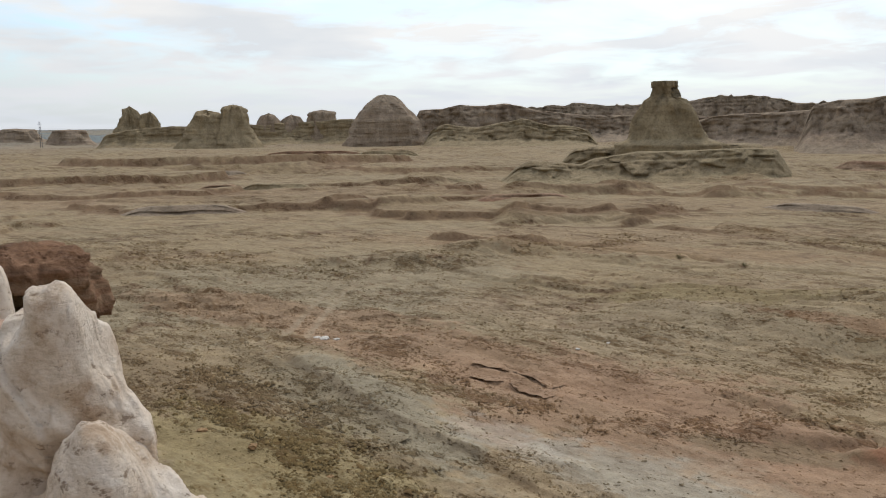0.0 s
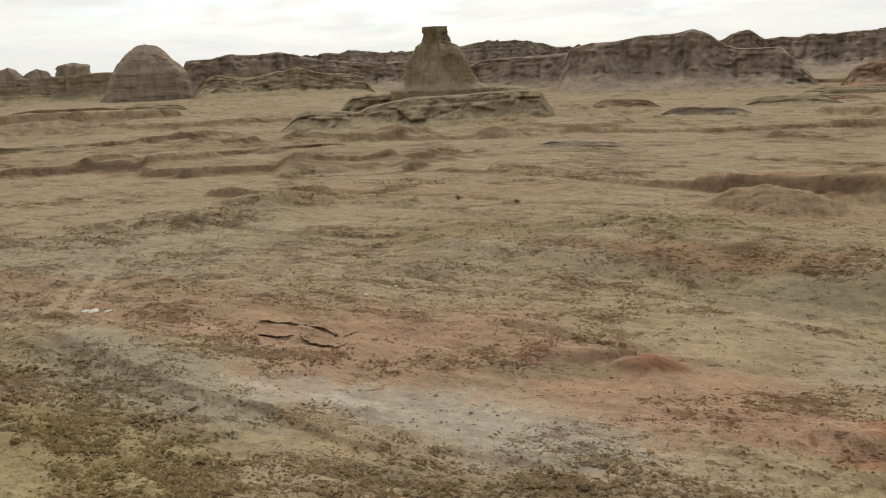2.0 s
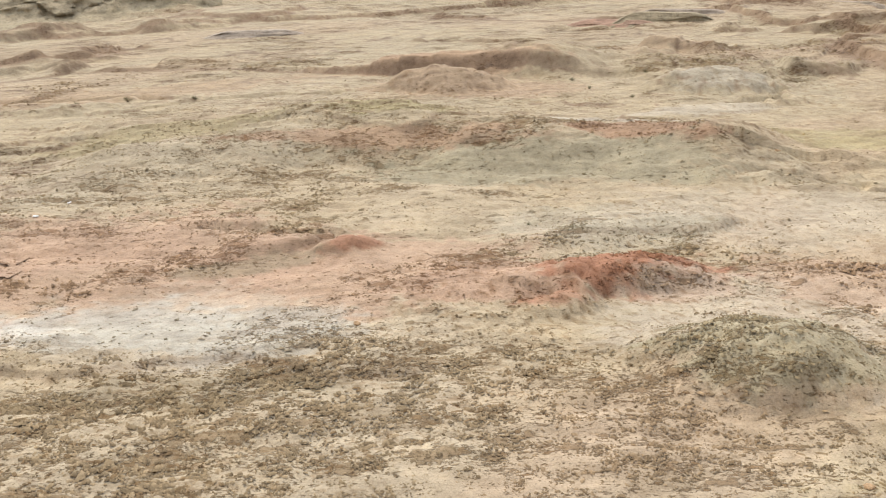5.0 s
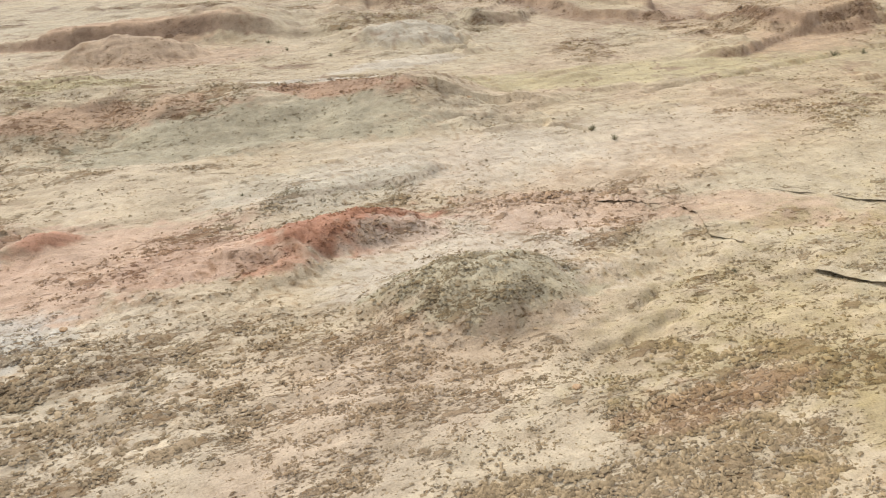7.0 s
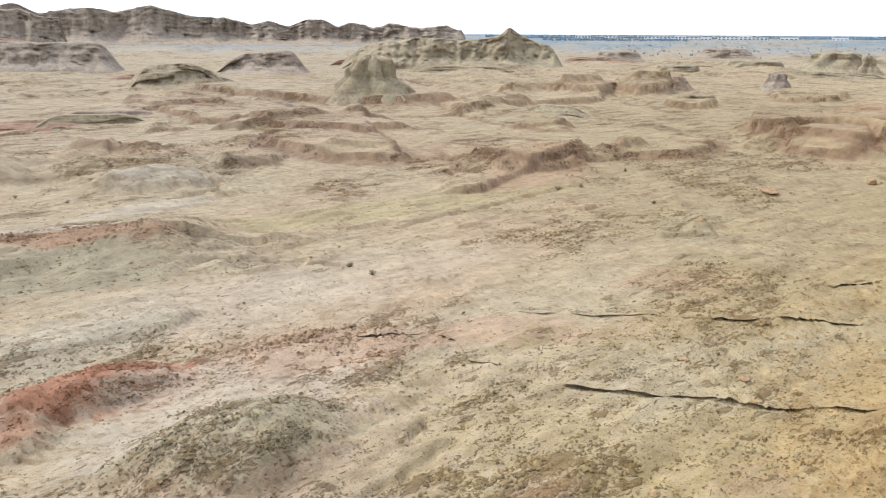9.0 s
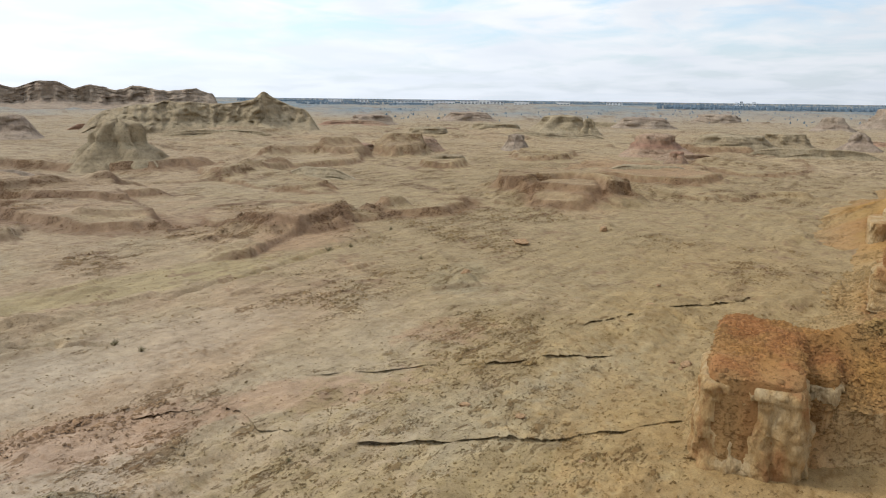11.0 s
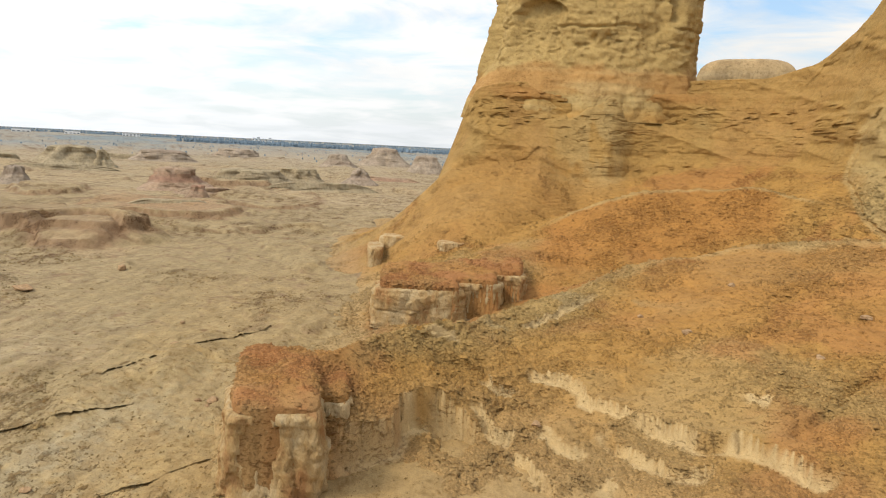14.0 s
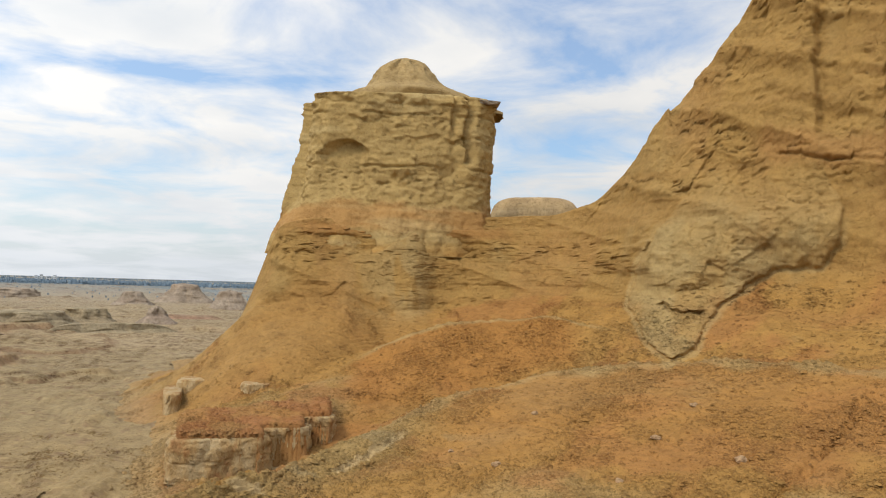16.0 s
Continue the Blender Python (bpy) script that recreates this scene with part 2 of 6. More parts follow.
def fractured_material(name, low, mid, high, scale=1.0):
    """Broken sandstone: patches of pale and rusty stone, fine cracks, pits and flakes, with no level banding."""
    m, nodes, links, b = material(name)
    p = position(nodes, links, (1, 1, 0.6))
    patches, pits, fine = noise_node(nodes, links, p, 0.7 * scale, 6, 0.62), noise_node(nodes, links, p, 3.2 * scale, 7, 0.68), noise_node(nodes, links, p, 15.0 * scale, 5, 0.65)
    c = ramp_node(nodes, links, patches, [(0.34, low), (0.47, mid), (0.6, high)])
    c = mix_node(nodes, links, "MULTIPLY", 1.0, c, ramp_node(nodes, links, pits, [(0.3, (0.66, 0.63, 0.60)), (0.46, (1, 1, 1)), (0.7, (1.12, 1.11, 1.09))]))
    c = mix_node(nodes, links, "MULTIPLY", 1.0, c, ramp_node(nodes, links, fine, [(0.3, (0.82, 0.80, 0.78)), (0.6, (1.05, 1.05, 1.05))]))
    warp = nodes.new("ShaderNodeVectorMath")
    warp.operation = "MULTIPLY_ADD"
    warp.inputs[1].default_value = (0.5, 0.5, 0.5)
    wobble = nodes.new("ShaderNodeTexNoise")
    wobble.inputs["Scale"].default_value = 1.6 * scale
    links.new(p, wobble.inputs["Vector"])
    links.new(wobble.outputs["Color"], warp.inputs[0])
    links.new(p, warp.inputs[2])
    net = nodes.new("ShaderNodeTexVoronoi")
    net.feature = "DISTANCE_TO_EDGE"
    net.inputs["Scale"].default_value = 0.6 * scale
    links.new(warp.outputs[0], net.inputs["Vector"])
    crack = math_node(nodes, links, "SUBTRACT", 1.0, math_node(nodes, links, "MULTIPLY", net.outputs["Distance"], 22.0, True))
    c = mix_node(nodes, links, "MIX", math_node(nodes, links, "MULTIPLY", crack, 0.2), c, mix_node(nodes, links, "MULTIPLY", 1.0, c, (0.5, 0.42, 0.36)))
    links.new(c, b.inputs["Base Color"])
    bump_chain(nodes, links, b, [(math_node(nodes, links, "MULTIPLY", crack, -1.0), 0.5, 0.06 / scale), (pits, 0.9, 0.22 / scale), (fine, 0.5, 0.03 / scale)])
    return m


def rock_material(name, low, mid, high, band=0.5, relief=0.5, fine=2.0):
    """Layered sandstone and mudstone: beds of differing tint, lying almost level, with pitted faces."""
    m, nodes, links, b = material(name)
    beds = noise_node(nodes, links, position(nodes, links, (0.015, 0.015, band)), 1.0, 5, 0.65)
    c = ramp_node(nodes, links, beds, [(0.32, low), (0.48, mid), (0.56, high), (0.68, mid)])
    p = position(nodes, links)
    pits = noise_node(nodes, links, p, fine, 8, 0.7)
    stain = noise_node(nodes, links, p, 0.12 * fine, 4, 0.6)
    c = mix_node(nodes, links, "MULTIPLY", 1.0, c, ramp_node(nodes, links, pits, [(0.3, (0.62, 0.60, 0.57)), (0.5, (1, 1, 1)), (0.7, (1.15, 1.14, 1.12))]))
    c = mix_node(nodes, links, "MULTIPLY", 1.0, c, ramp_node(nodes, links, stain, [(0.3, (0.80, 0.78, 0.75)), (0.6, (1.05, 1.05, 1.05))]))
    runs = noise_node(nodes, links, position(nodes, links, (0.5, 0.5, 0.05)), 0.45 * fine, 5, 0.65)
    c = mix_node(nodes, links, "MULTIPLY", 1.0, c, ramp_node(nodes, links, runs, [(0.35, (0.80, 0.79, 0.78)), (0.5, (1, 1, 1)), (0.68, (1.16, 1.14, 1.10))]))
    links.new(c, b.inputs["Base Color"])
    thin = noise_node(nodes, links, position(nodes, links, (0.06, 0.06, 2.5 * band)), 1.0, 4, 0.6)
    bump_chain(nodes, links, b, [(thin, 0.35 * relief, 0.6 / fine), (runs, 0.6 * relief, 0.8 / fine), (pits, relief, 0.5 / fine)])
    return m


def plain_material(name, colour, rough=0.8, spread=0.25, scale=3.0):
    m, nodes, links, b = material(name, rough)
    n = noise_node(nodes, links, position(nodes, links), scale, 6, 0.65)
    lo, hi = tuple(v * (1 - spread) for v in colour), tuple(min(v * (1 + spread), 0.9) for v in colour)
    links.new(ramp_node(nodes, links, n, [(0.3, lo), (0.7, hi)]), b.inputs["Base Color"])
    bump_chain(nodes, links, b, [(n, 0.4, 0.1 / scale)])
    return m


SAND, PALE, ASH = (0.372, 0.286, 0.178), (0.415, 0.34, 0.245), (0.345, 0.30, 0.215)
RED, RUST, OLIVE, OCHRE = (0.375, 0.245, 0.16), (0.315, 0.155, 0.09), (0.335, 0.272, 0.135), (0.345, 0.205, 0.075)
GREEN, BROWN, WHITE = (0.315, 0.265, 0.165), (0.215, 0.15, 0.09), (0.53, 0.485, 0.415)
MUD, GREYGREEN = (0.235, 0.185, 0.115), (0.30, 0.26, 0.175)
SOIL = soil_material("desert_soil", (0.47, 0.375, 0.275), 0.9, 0.0, 0.9)
HILL_SOIL = soil_material("hill_soil", (0.60, 0.47, 0.35), 0.6, 0.4, 0.9)
ROCK_TAN = rock_material("tan_sandstone", (0.36, 0.25, 0.13), (0.41, 0.30, 0.16), (0.46, 0.35, 0.20), 0.35, 0.5, 2.0)
# lightened and low in contrast, standing in for haze over the far ridges
ROCK_GREY = rock_material("grey_brown_mudstone", (0.265, 0.20, 0.148), (0.292, 0.228, 0.166), (0.315, 0.252, 0.186), 0.45, 0.8, 1.2)
ROCK_RUST = rock_material("reddish_mudstone", (0.27, 0.15, 0.10), (0.30, 0.19, 0.125), (0.33, 0.24, 0.16), 0.45, 0.9, 1.2)
ROCK_OLIVE = rock_material("olive_tan_mudstone", (0.27, 0.21, 0.13), (0.295, 0.233, 0.145), (0.315, 0.255, 0.16), 0.5, 0.9, 1.4)


# ---- mesh helpers ----
def sheet(name, xyz, rows, cols, mat, parent=None, closed=False, smooth=True, flip=False):
    """A grid of points as one mesh; closed joins the last column to the first."""
    me = bpy.data.meshes.new(name)
    i, j = np.meshgrid(np.arange(rows - 1), np.arange(cols if closed else cols - 1), indexing="ij")
    j2 = (j + 1) % cols
    quads = np.stack([i * cols + j, i * cols + j2, (i + 1) * cols + j2, (i + 1) * cols + j], -1).reshape(-1, 4)
    if flip:
        quads = quads[:, ::-1]
    me.vertices.add(len(xyz))
    me.vertices.foreach_set("co", np.asarray(xyz, np.float32).ravel())
    me.loops.add(quads.size)
    me.loops.foreach_set("vertex_index", np.ascontiguousarray(quads, np.int32).ravel())
    me.polygons.add(len(quads))
    me.polygons.foreach_set("loop_start", np.arange(0, quads.size, 4, dtype=np.int32))
    me.polygons.foreach_set("loop_total", np.full(len(quads), 4, np.int32))
    me.update(calc_edges=True)
    me.validate()
    me.materials.append(mat)
    me.polygons.foreach_set("use_smooth", np.full(len(me.polygons), smooth))
    ob = new(name, me)
    ob.parent = parent
    return ob


def paint(ob, pigment, crumbs):
    a = ob.data.attributes.new("pigment", "FLOAT_COLOR", "POINT")
    a.data.foreach_set("color", np.concatenate([pigment, np.ones((len(pigment), 1))], 1).astype(np.float32).ravel())
    a = ob.data.attributes.new("crumbs", "FLOAT", "POINT")
    a.data.foreach_set("value", crumbs.astype(np.float32))


def part(name, bm, mat, parent, label="", smooth=True):
    me = bpy.data.meshes.new(name)
    bm.normal_update()
    bm.to_mesh(me)
    bm.free()
    me.materials.append(mat)
    me.polygons.foreach_set("use_smooth", np.full(len(me.polygons), smooth))
    ob = new(name, me)
    ob.parent = parent
    return tagged(ob, label)


# ---- the plain ----
# Low benches with a steep edge: middle, half-axes, bearing of the long one, height, softness of the edge.
BENCHES = []


def bench(*row):
    BENCHES.append(row)


bench(12, 128, 26, 12, 95, 1.7, 0.14)
bench(-30, 150, 40, 16, 80, 1.4, 0.12)
bench(97, 10, 13, 9, 70, 1.0, 0.13)
bench(96, 33, 14, 7, 40, 1.6, 0.3)
bench(118, -32, 13, 9, 75, 3.0, 0.16)
bench(152, -58, 28, 14, 100, 1.7, 0.08)
bench(108, -30, 8, 5, 110, 1.3, 0.3)
bench(104, -9, 9, 6, 120, 1.6, 0.4)
bench(130, 60, 34, 12, 30, 1.6, 0.1)
bench(172, 64, 36, 14, 20, 2.2, 0.12)
bench(120, 95, 30, 12, 140, 1.3, 0.12)
bench(100, 145, 40, 14, 120, 1.6, 0.1)
bench(60, 160, 30, 12, 100, 1.3, 0.12)
bench(-75, 170, 36, 14, 110, 1.6, 0.12)
bench(-120, 220, 60, 20, 100, 3.0, 0.1)
bench(-70, 270, 60, 22, 95, 4.2, 0.14)
bench(20, 240, 50, 16, 90, 1.6, 0.12)
bench(185, 10, 26, 12, 100, 1.6, 0.1)
bench(210, -12, 16, 7, 90, 3.2, 0.12)
bench(171, -20, 9, 5, 100, 1.8, 0.12)
bench(200, -50, 18, 8, 110, 1.8, 0.12)
bench(170, -92, 30, 12, 120, 1.2, 0.12)
bench(240, -110, 40, 16, 110, 2.4, 0.12)
bench(196, 2, 11, 6, 90, 2.4, 0.14)
bench(140, 16, 22, 7, 60, 1.2, 0.12)
# Rounded mounds: middle, half-axes, bearing, height.
MOUNDS = []


def mound(*row):
    MOUNDS.append(row)


mound(52.8, 60.5, 10.5, 5.4, 148, 2.0)
mound(68.5, 41.5, 7.5, 4.6, 140, 1.5)
mound(26.6, 19.3, 4.6, 2.1, 128, 1.15)
mound(21.5, 23.5, 5, 1.8, 130, 0.5)
mound(23.8, 11.5, 4.7, 3.5, 130, 1.7)
mound(19.3, 31.5, 2.3, 0.9, 108, 0.6)
mound(22.3, 19.4, 2.2, 1.1, 110, 0.6)
mound(64, -9, 5, 2.4, 110, 0.9)
mound(77, -17, 4.5, 2.6, 100, 1.0)
mound(70, -8, 5, 2.4, 100, 0.8)
mound(86, -29, 4, 2.2, 100, 1.3)
mound(50, 20, 5, 2.2, 110, 0.9)
mound(-8, 82, 9, 4, 90, 0.9)
mound(26, 84, 12, 5, 80, 0.8)
mound(9, 90, 12, 4.5, 100, 1.2)
mound(-45, 95, 14, 5, 90, 1.0)
mound(-60, 120, 14, 5, 80, 1.2)
# Crest of the long mound: a sharp edge with a plane slope below it.
LONG_MOUND = [(8, 62), (15.5, 57.5), (28.6, 51), (34.8, 45.2), (39, 38.5), (42.6, 34), (46, 28.0)]
# Low scarps turned to face the camera: line of points from left to right in its view, drop, how far the ground behind
# stays up.
SCARPS = []


def scarp(*row):
    SCARPS.append(row)


scarp([(22, 112), (32, 103), (41, 93), (48, 78), (52, 72), (57, 68), (62, 60), (67, 52)], 2.7, 17)
scarp([(-4, 100), (4, 96), (11, 92.5), (14, 94)], 2.3, 9)
scarp([(5, 113), (14, 109), (24, 107), (32, 111)], 2.6, 15)
scarp([(35, 92), (43, 82), (51, 70)], 0.5, 4)
scarp([(27.4, 24.9), (31.2, 22.3), (34.5, 19.8), (37, 19.6)], 0.4, 4)
scarp([(-20, 66), (-14.8, 56), (-9.8, 47), (-6.1, 41.3), (-3, 37), (-0.5, 34.6), (1.8, 32), (4.4, 28.6), (7.8, 26.6), (10.4, 24.5), (12, 21.4), (14.5, 19.4), (17, 18.6)], 0.42, 5)
scarp([(41.6, 22), (44.6, 18.6), (47.8, 15.8), (49, 16)], 0.6, 4)
scarp([(69, 16), (72, 10), (80, 7.5), (86, 5), (90, 2), (93, -3), (98, -6)], 2.2, 13)
scarp([(182, 119), (190, 102), (195, 90)], 2.6, 12)
scarp([(104, 66), (107, 60), (113, 48), (125, 42)], 1.5, 10)
scarp([(125, 42), (130, 32), (140, 21), (146, 17)], 1.9, 10)
scarp([(185, 22), (191, 8), (197, -4)], 2.4, 12)
scarp([(206, -9), (213, -22)], 2.6, 10)
scarp([(80, 60), (82, 55), (83.5, 50)], 1.1, 7)
scarp([(77.5, 39), (80, 37), (82, 33.5)], 1.2, 6)
scarp([(91, 86), (96, 81), (100.5, 78.5)], 1.3, 8)
scarp([(124, 144), (128, 130), (132, 118)], 1.8, 10)
scarp([(150, 20), (154, 16), (159, 11)], 1.7, 7)
scarp([(117, 16), (122, 8), (127, 0)], 0.9, 8)
scarp([(97, -1), (100, -4), (103, -8)], 1.4, 7)
scarp([(90, 32), (92, 27), (94, 21)], 0.8, 6)
scarp([(-50, 118), (-38, 116), (-26, 119)], 1.4, 8)
scarp([(-24, 135), (-10, 131), (2, 136)], 1.5, 9)
scarp([(40, 128), (54, 120), (64, 110)], 1.6, 10)
scarp([(70, 96), (78, 86), (83, 76)], 1.4, 8)
scarp([(48, 150), (66, 140), (80, 128)], 2.0, 10)
scarp([(10, 160), (30, 156), (46, 158)], 2.0, 10)
scarp([(-30, 170), (-12, 166), (4, 170)], 2.2, 10)
scarp([(57.4, -5.5), (58.6, -8), (59.4, -10.5)], 0.7, 4)
scarp([(21, 23), (22.4, 20.4), (23.6, 18.6)], 0.35, 2)
scarp([(13.5, 35), (17, 33), (21, 32.6)], 0.5, 4)
scarp([(20, 68), (28, 60), (36, 52)], 0.35, 4)
# Runnels: line of points, half-width, depth.
RUNNELS = []


def runnel(*row):
    RUNNELS.append(row)


runnel([(34.4, 11.6), (34.9, 10.0), (35.5, 8.4), (36.4, 6.9)], 0.18, 0.3)
runnel([(36.3, 6.7), (35.2, 5.8), (34.2, 5.2), (32.6, 4.6), (32, 3)], 0.3, 0.2)
runnel([(31.4, 0.5), (31.2, -3), (31.2, -5.5), (31.2, -8), (31.8, -11), (32.4, -14.4), (33.6, -17)], 0.2, 0.35)
runnel([(39.8, 3.5), (40.3, -1.2), (40.8, -5), (41, -8.5), (41.6, -12), (42, -15)], 0.2, 0.3)
runnel([(47.6, -14.5), (49.2, -18.2), (50.2, -21.2), (52.6, -27.1), (55.9, -32.5)], 0.25, 0.3)
runnel([(-3.6, 33.4), (-2.6, 34.0), (-1.9, 34.4), (-1.7, 35.3)], 0.2, 0.35)
runnel([(1.2, 43.8), (2.4, 42.8), (3.9, 41.3), (5.6, 39.0)], 0.2, 0.3)
runnel([(1.4, 45.2), (3.9, 44.0), (6.4, 41.0)], 0.2, 0.3)
GULLIES = [
    ([(21.6, 6.1), (22.9, 5.6), (23.9, 4.9), (25.6, 4.2), (27.4, 3.6)], 0.4, 0.22), ([(23.6, 6.6), (25.2, 5.9), (26.7, 5.2), (28.4, 5.1)], 0.4, 0.22),
    ([(12, 98), (18, 90), (26, 86), (30, 80)], 0.9, 0.8), ([(24, 77), (32, 77), (37, 73.6), (41, 69.5), (50, 66)], 0.6, 0.5), ([(62, 36), (67, 34), (72, 38), (80, 36)], 0.7, 0.6), ([(14.2, 39.8), (17.0, 37.6), (19.0, 34.2), (20.4, 32.0)], 0.5, 0.5),
    ([(52, -20), (46, -22), (40, -24), (33, -30)], 0.35, 0.4), ([(57, 14), (66, 8), (74, 3), (88, -6)], 0.5, 0.4), ([(46, 15), (47, 18), (46, 21), (44, 24)], 0.4, 0.4),
]
# Wheel ruts, as the middle line between the two wheels.
RUTS = [([(-10.6, 53), (-10.2, 60), (-9.8, 66), (-9, 72)], 0.8)]
# Patches of pigment: colour, middle, half-axes, bearing, strength.
PATCHES = []


def patch(*row):
    PATCHES.append(row)


patch(ASH, -14, 70, 26, 14, 60, 0.7)
patch(ASH, 10, 58, 22, 10, 100, 0.3)
patch(RED, 10, 38, 11, 7, 110, 0.8)
patch(RED, 17, 29, 10, 5, 125, 0.8)
patch(RED, 2, 46, 14, 4.5, 125, 0.8)
patch(RED, -14, 60, 16, 4, 120, 0.8)
patch(PALE, 9, 29.5, 6, 4, 140, 0.5)
patch((0.40, 0.365, 0.295), 8, 30.5, 5.5, 2.6, 140, 0.7)
patch((0.40, 0.355, 0.28), 12, 26.0, 4.2, 2.4, 120, 0.7)
patch(ASH, -5, 40, 10, 2.4, 145, 0.95)
patch(WHITE, 3, 34.5, 4, 1.6, 140, 0.4)
patch(MUD, -8, 41.5, 13, 1.6, 146, 0.5)
patch(MUD, 8, 24, 7, 1.4, 125, 0.45)
patch(RED, 22.5, 22.5, 6, 2.4, 130, 0.95)
patch(RUST, 27.0, 18.8, 4.6, 2.3, 128, 1.0)
patch(RUST, 22.2, 19.8, 1.6, 0.8, 120, 0.7)
patch(RUST, 19.3, 31.2, 1.6, 0.6, 108, 0.85)
patch(MUD, 14.5, 33, 3.5, 1.0, 110, 0.6)
patch(PALE, 27, 13, 6.5, 5.5, 120, 0.7)
patch(GREEN, 23.6, 11.2, 4.2, 3.0, 130, 0.75)
patch(RED, 33, 12, 6, 2.6, 150, 0.6)
patch(RED, 37, 3, 5, 2.2, 160, 0.6)
patch(RED, 40, -6, 7, 3, 150, 0.5)
patch(RED, 46, -12, 10, 4, 140, 0.3)
patch(RED, 54, -20, 14, 5, 140, 0.3)
patch(RUST, 48, -8, 6, 2.5, 160, 0.4)
patch((0.325, 0.252, 0.135), 38, -16, 24, 14, 140, 0.8)
patch((0.305, 0.232, 0.115), 66, -46, 50, 26, 125, 0.9)
patch((0.288, 0.225, 0.125), 120, -40, 75, 55, 115, 0.7)
patch(ASH, 31, 24, 6, 3, 130, 0.5)
patch(GREYGREEN, 32.5, 21.8, 4.6, 1.1, 128, 0.8)
patch(GREYGREEN, 58.6, -8.4, 2.6, 1.3, 160, 0.7)
patch(ASH, 34, -6, 7, 4, 150, 0.4)
patch(ASH, 40, -16, 9, 4, 150, 0.3)
patch(OLIVE, 63, 16, 17, 3.6, 135, 0.75)
patch(OLIVE, 34.5, 48.5, 6, 2.2, 138, 0.8)
patch(OLIVE, 20, 60, 10, 2.2, 120, 0.6)
patch(PALE, 37, 20, 9, 5, 130, 0.5)
# front of the long mound: grey-green, darkened to put its shade into the colour
patch((0.285, 0.24, 0.155), 36, 34, 13, 3.4, 138, 0.9)
patch(RUST, 31, 44.5, 11, 1.6, 137, 0.5)
patch((0.30, 0.165, 0.10), 43.4, 31.4, 5.0, 1.3, 148, 0.8)
patch(WHITE, 45, 34, 7, 1.2, 145, 0.5)
patch(RED, 53, 60, 10.5, 5.2, 148, 0.95)
patch((0.40, 0.36, 0.29), 68.3, 41.3, 5.6, 3.8, 140, 0.7)
patch(WHITE, 58, 36, 7, 1.6, 120, 0.35)
patch(RUST, 57, 68.5, 13, 2.6, 143, 0.85)
patch(RUST, 84, 5, 12, 4, 110, 0.6)
patch(RED, 94, 14, 18, 10, 60, 0.6)
patch(RED, 90, 42, 22, 6, 140, 0.6)
patch(RED, 80, 62, 16, 5, 160, 0.5)
patch(RUST, 150, -58, 26, 12, 100, 0.7)
patch(RED, 105, -30, 14, 6, 100, 0.4)
patch(PALE, 46, 12, 9, 5, 130, 0.45)
patch(GREEN, 64, -9, 5, 2.5, 110, 0.7)
patch(RED, 20, 100, 40, 8, 95, 0.5)
patch(RUST, 22, 88, 26, 5, 110, 0.45)
patch(RED, -50, 150, 50, 10, 85, 0.4)
patch(RED, 130, 60, 40, 10, 30, 0.45)
patch(RED, 60, 130, 50, 10, 110, 0.4)
patch(BROWN, -13, 39.5, 17, 3.2, 140, 0.5)
patch(BROWN, -9, 36, 8, 2.2, 142, 0.4)
patch(OLIVE, -8, 32, 10, 5, 140, 0.6)
patch(RUST, 21, 2, 3, 1.2, 130, 0.28)
patch(RED, 20, -6, 6, 3, 100, 0.4)
patch((0.345, 0.235, 0.11), 22, -21, 24, 14, 130, 0.85)
patch((0.345, 0.245, 0.12), 52, -34, 34, 16, 128, 0.6)


# Where crust lies thick or the sand is swept clean: middle, half-axes, bearing, thickness.
CLODDY = []


def crust_patch(*row):
    CLODDY.append(row)


crust_patch(24, 52, 17, 6, 128, 0.95)
crust_patch(10, 60, 16, 7, 120, 0.8)
crust_patch(26.5, 19.1, 4, 1.6, 128, 0.9)
crust_patch(25, 9.5, 3.6, 3, 130, 0.7)
crust_patch(14, 18, 8, 4, 130, 0.9)
crust_patch(19, 12, 6, 4, 120, 0.85)
crust_patch(-8, 41, 12, 1.6, 146, 1.0)
crust_patch(-12, 38.5, 18, 4.0, 140, 1.25)
crust_patch(-22, 46, 12, 5, 145, 0.9)
crust_patch(8, 23, 8, 2, 125, 1.0)
crust_patch(9, 30.5, 5, 3.2, 140, 0.15)
crust_patch(43, 12, 12, 5, 130, 0.12)
crust_patch(30, 28, 10, 2.4, 132, 0.3)
crust_patch(28, 6.5, 4, 1.5, 120, 0.1)
crust_patch(24, 6, 3.5, 1.2, 140, 0.15)
crust_patch(54, 17, 16, 6, 140, 0.25)
crust_patch(52.8, 60, 10, 5, 148, 0.15)
crust_patch(68, 41, 8, 5, 140, 0.2)
crust_patch(36, 33, 13, 3, 138, 0.35)
crust_patch(63, 16, 17, 4, 135, 0.1)
crust_patch(37, 21, 8, 3, 130, 0.2)
crust_patch(34, -16, 13, 8, 140, 0.28)
crust_patch(24, -9, 7, 6, 120, 0.3)
crust_patch(44, -22, 14, 8, 140, 0.25)
crust_patch(60, -20, 16, 10, 120, 0.25)
crust_patch(47, -9, 5, 2.2, 160, 0.85)
crust_patch(0, 56, 42, 11, 105, 0.8)
crust_patch(40, 62, 22, 6, 130, 0.6)
crust_patch(43.4, 31.2, 5, 1.6, 148, 0.9)
crust_patch(6, 42, 7, 2.5, 130, 0.3)
crust_patch(-10.5, 32.5, 5, 2, 140, 0.2)
crust_patch(32, -4, 9, 6, 160, 0.55)
crust_patch(22.5, 22.6, 5, 1.6, 130, 0.25)


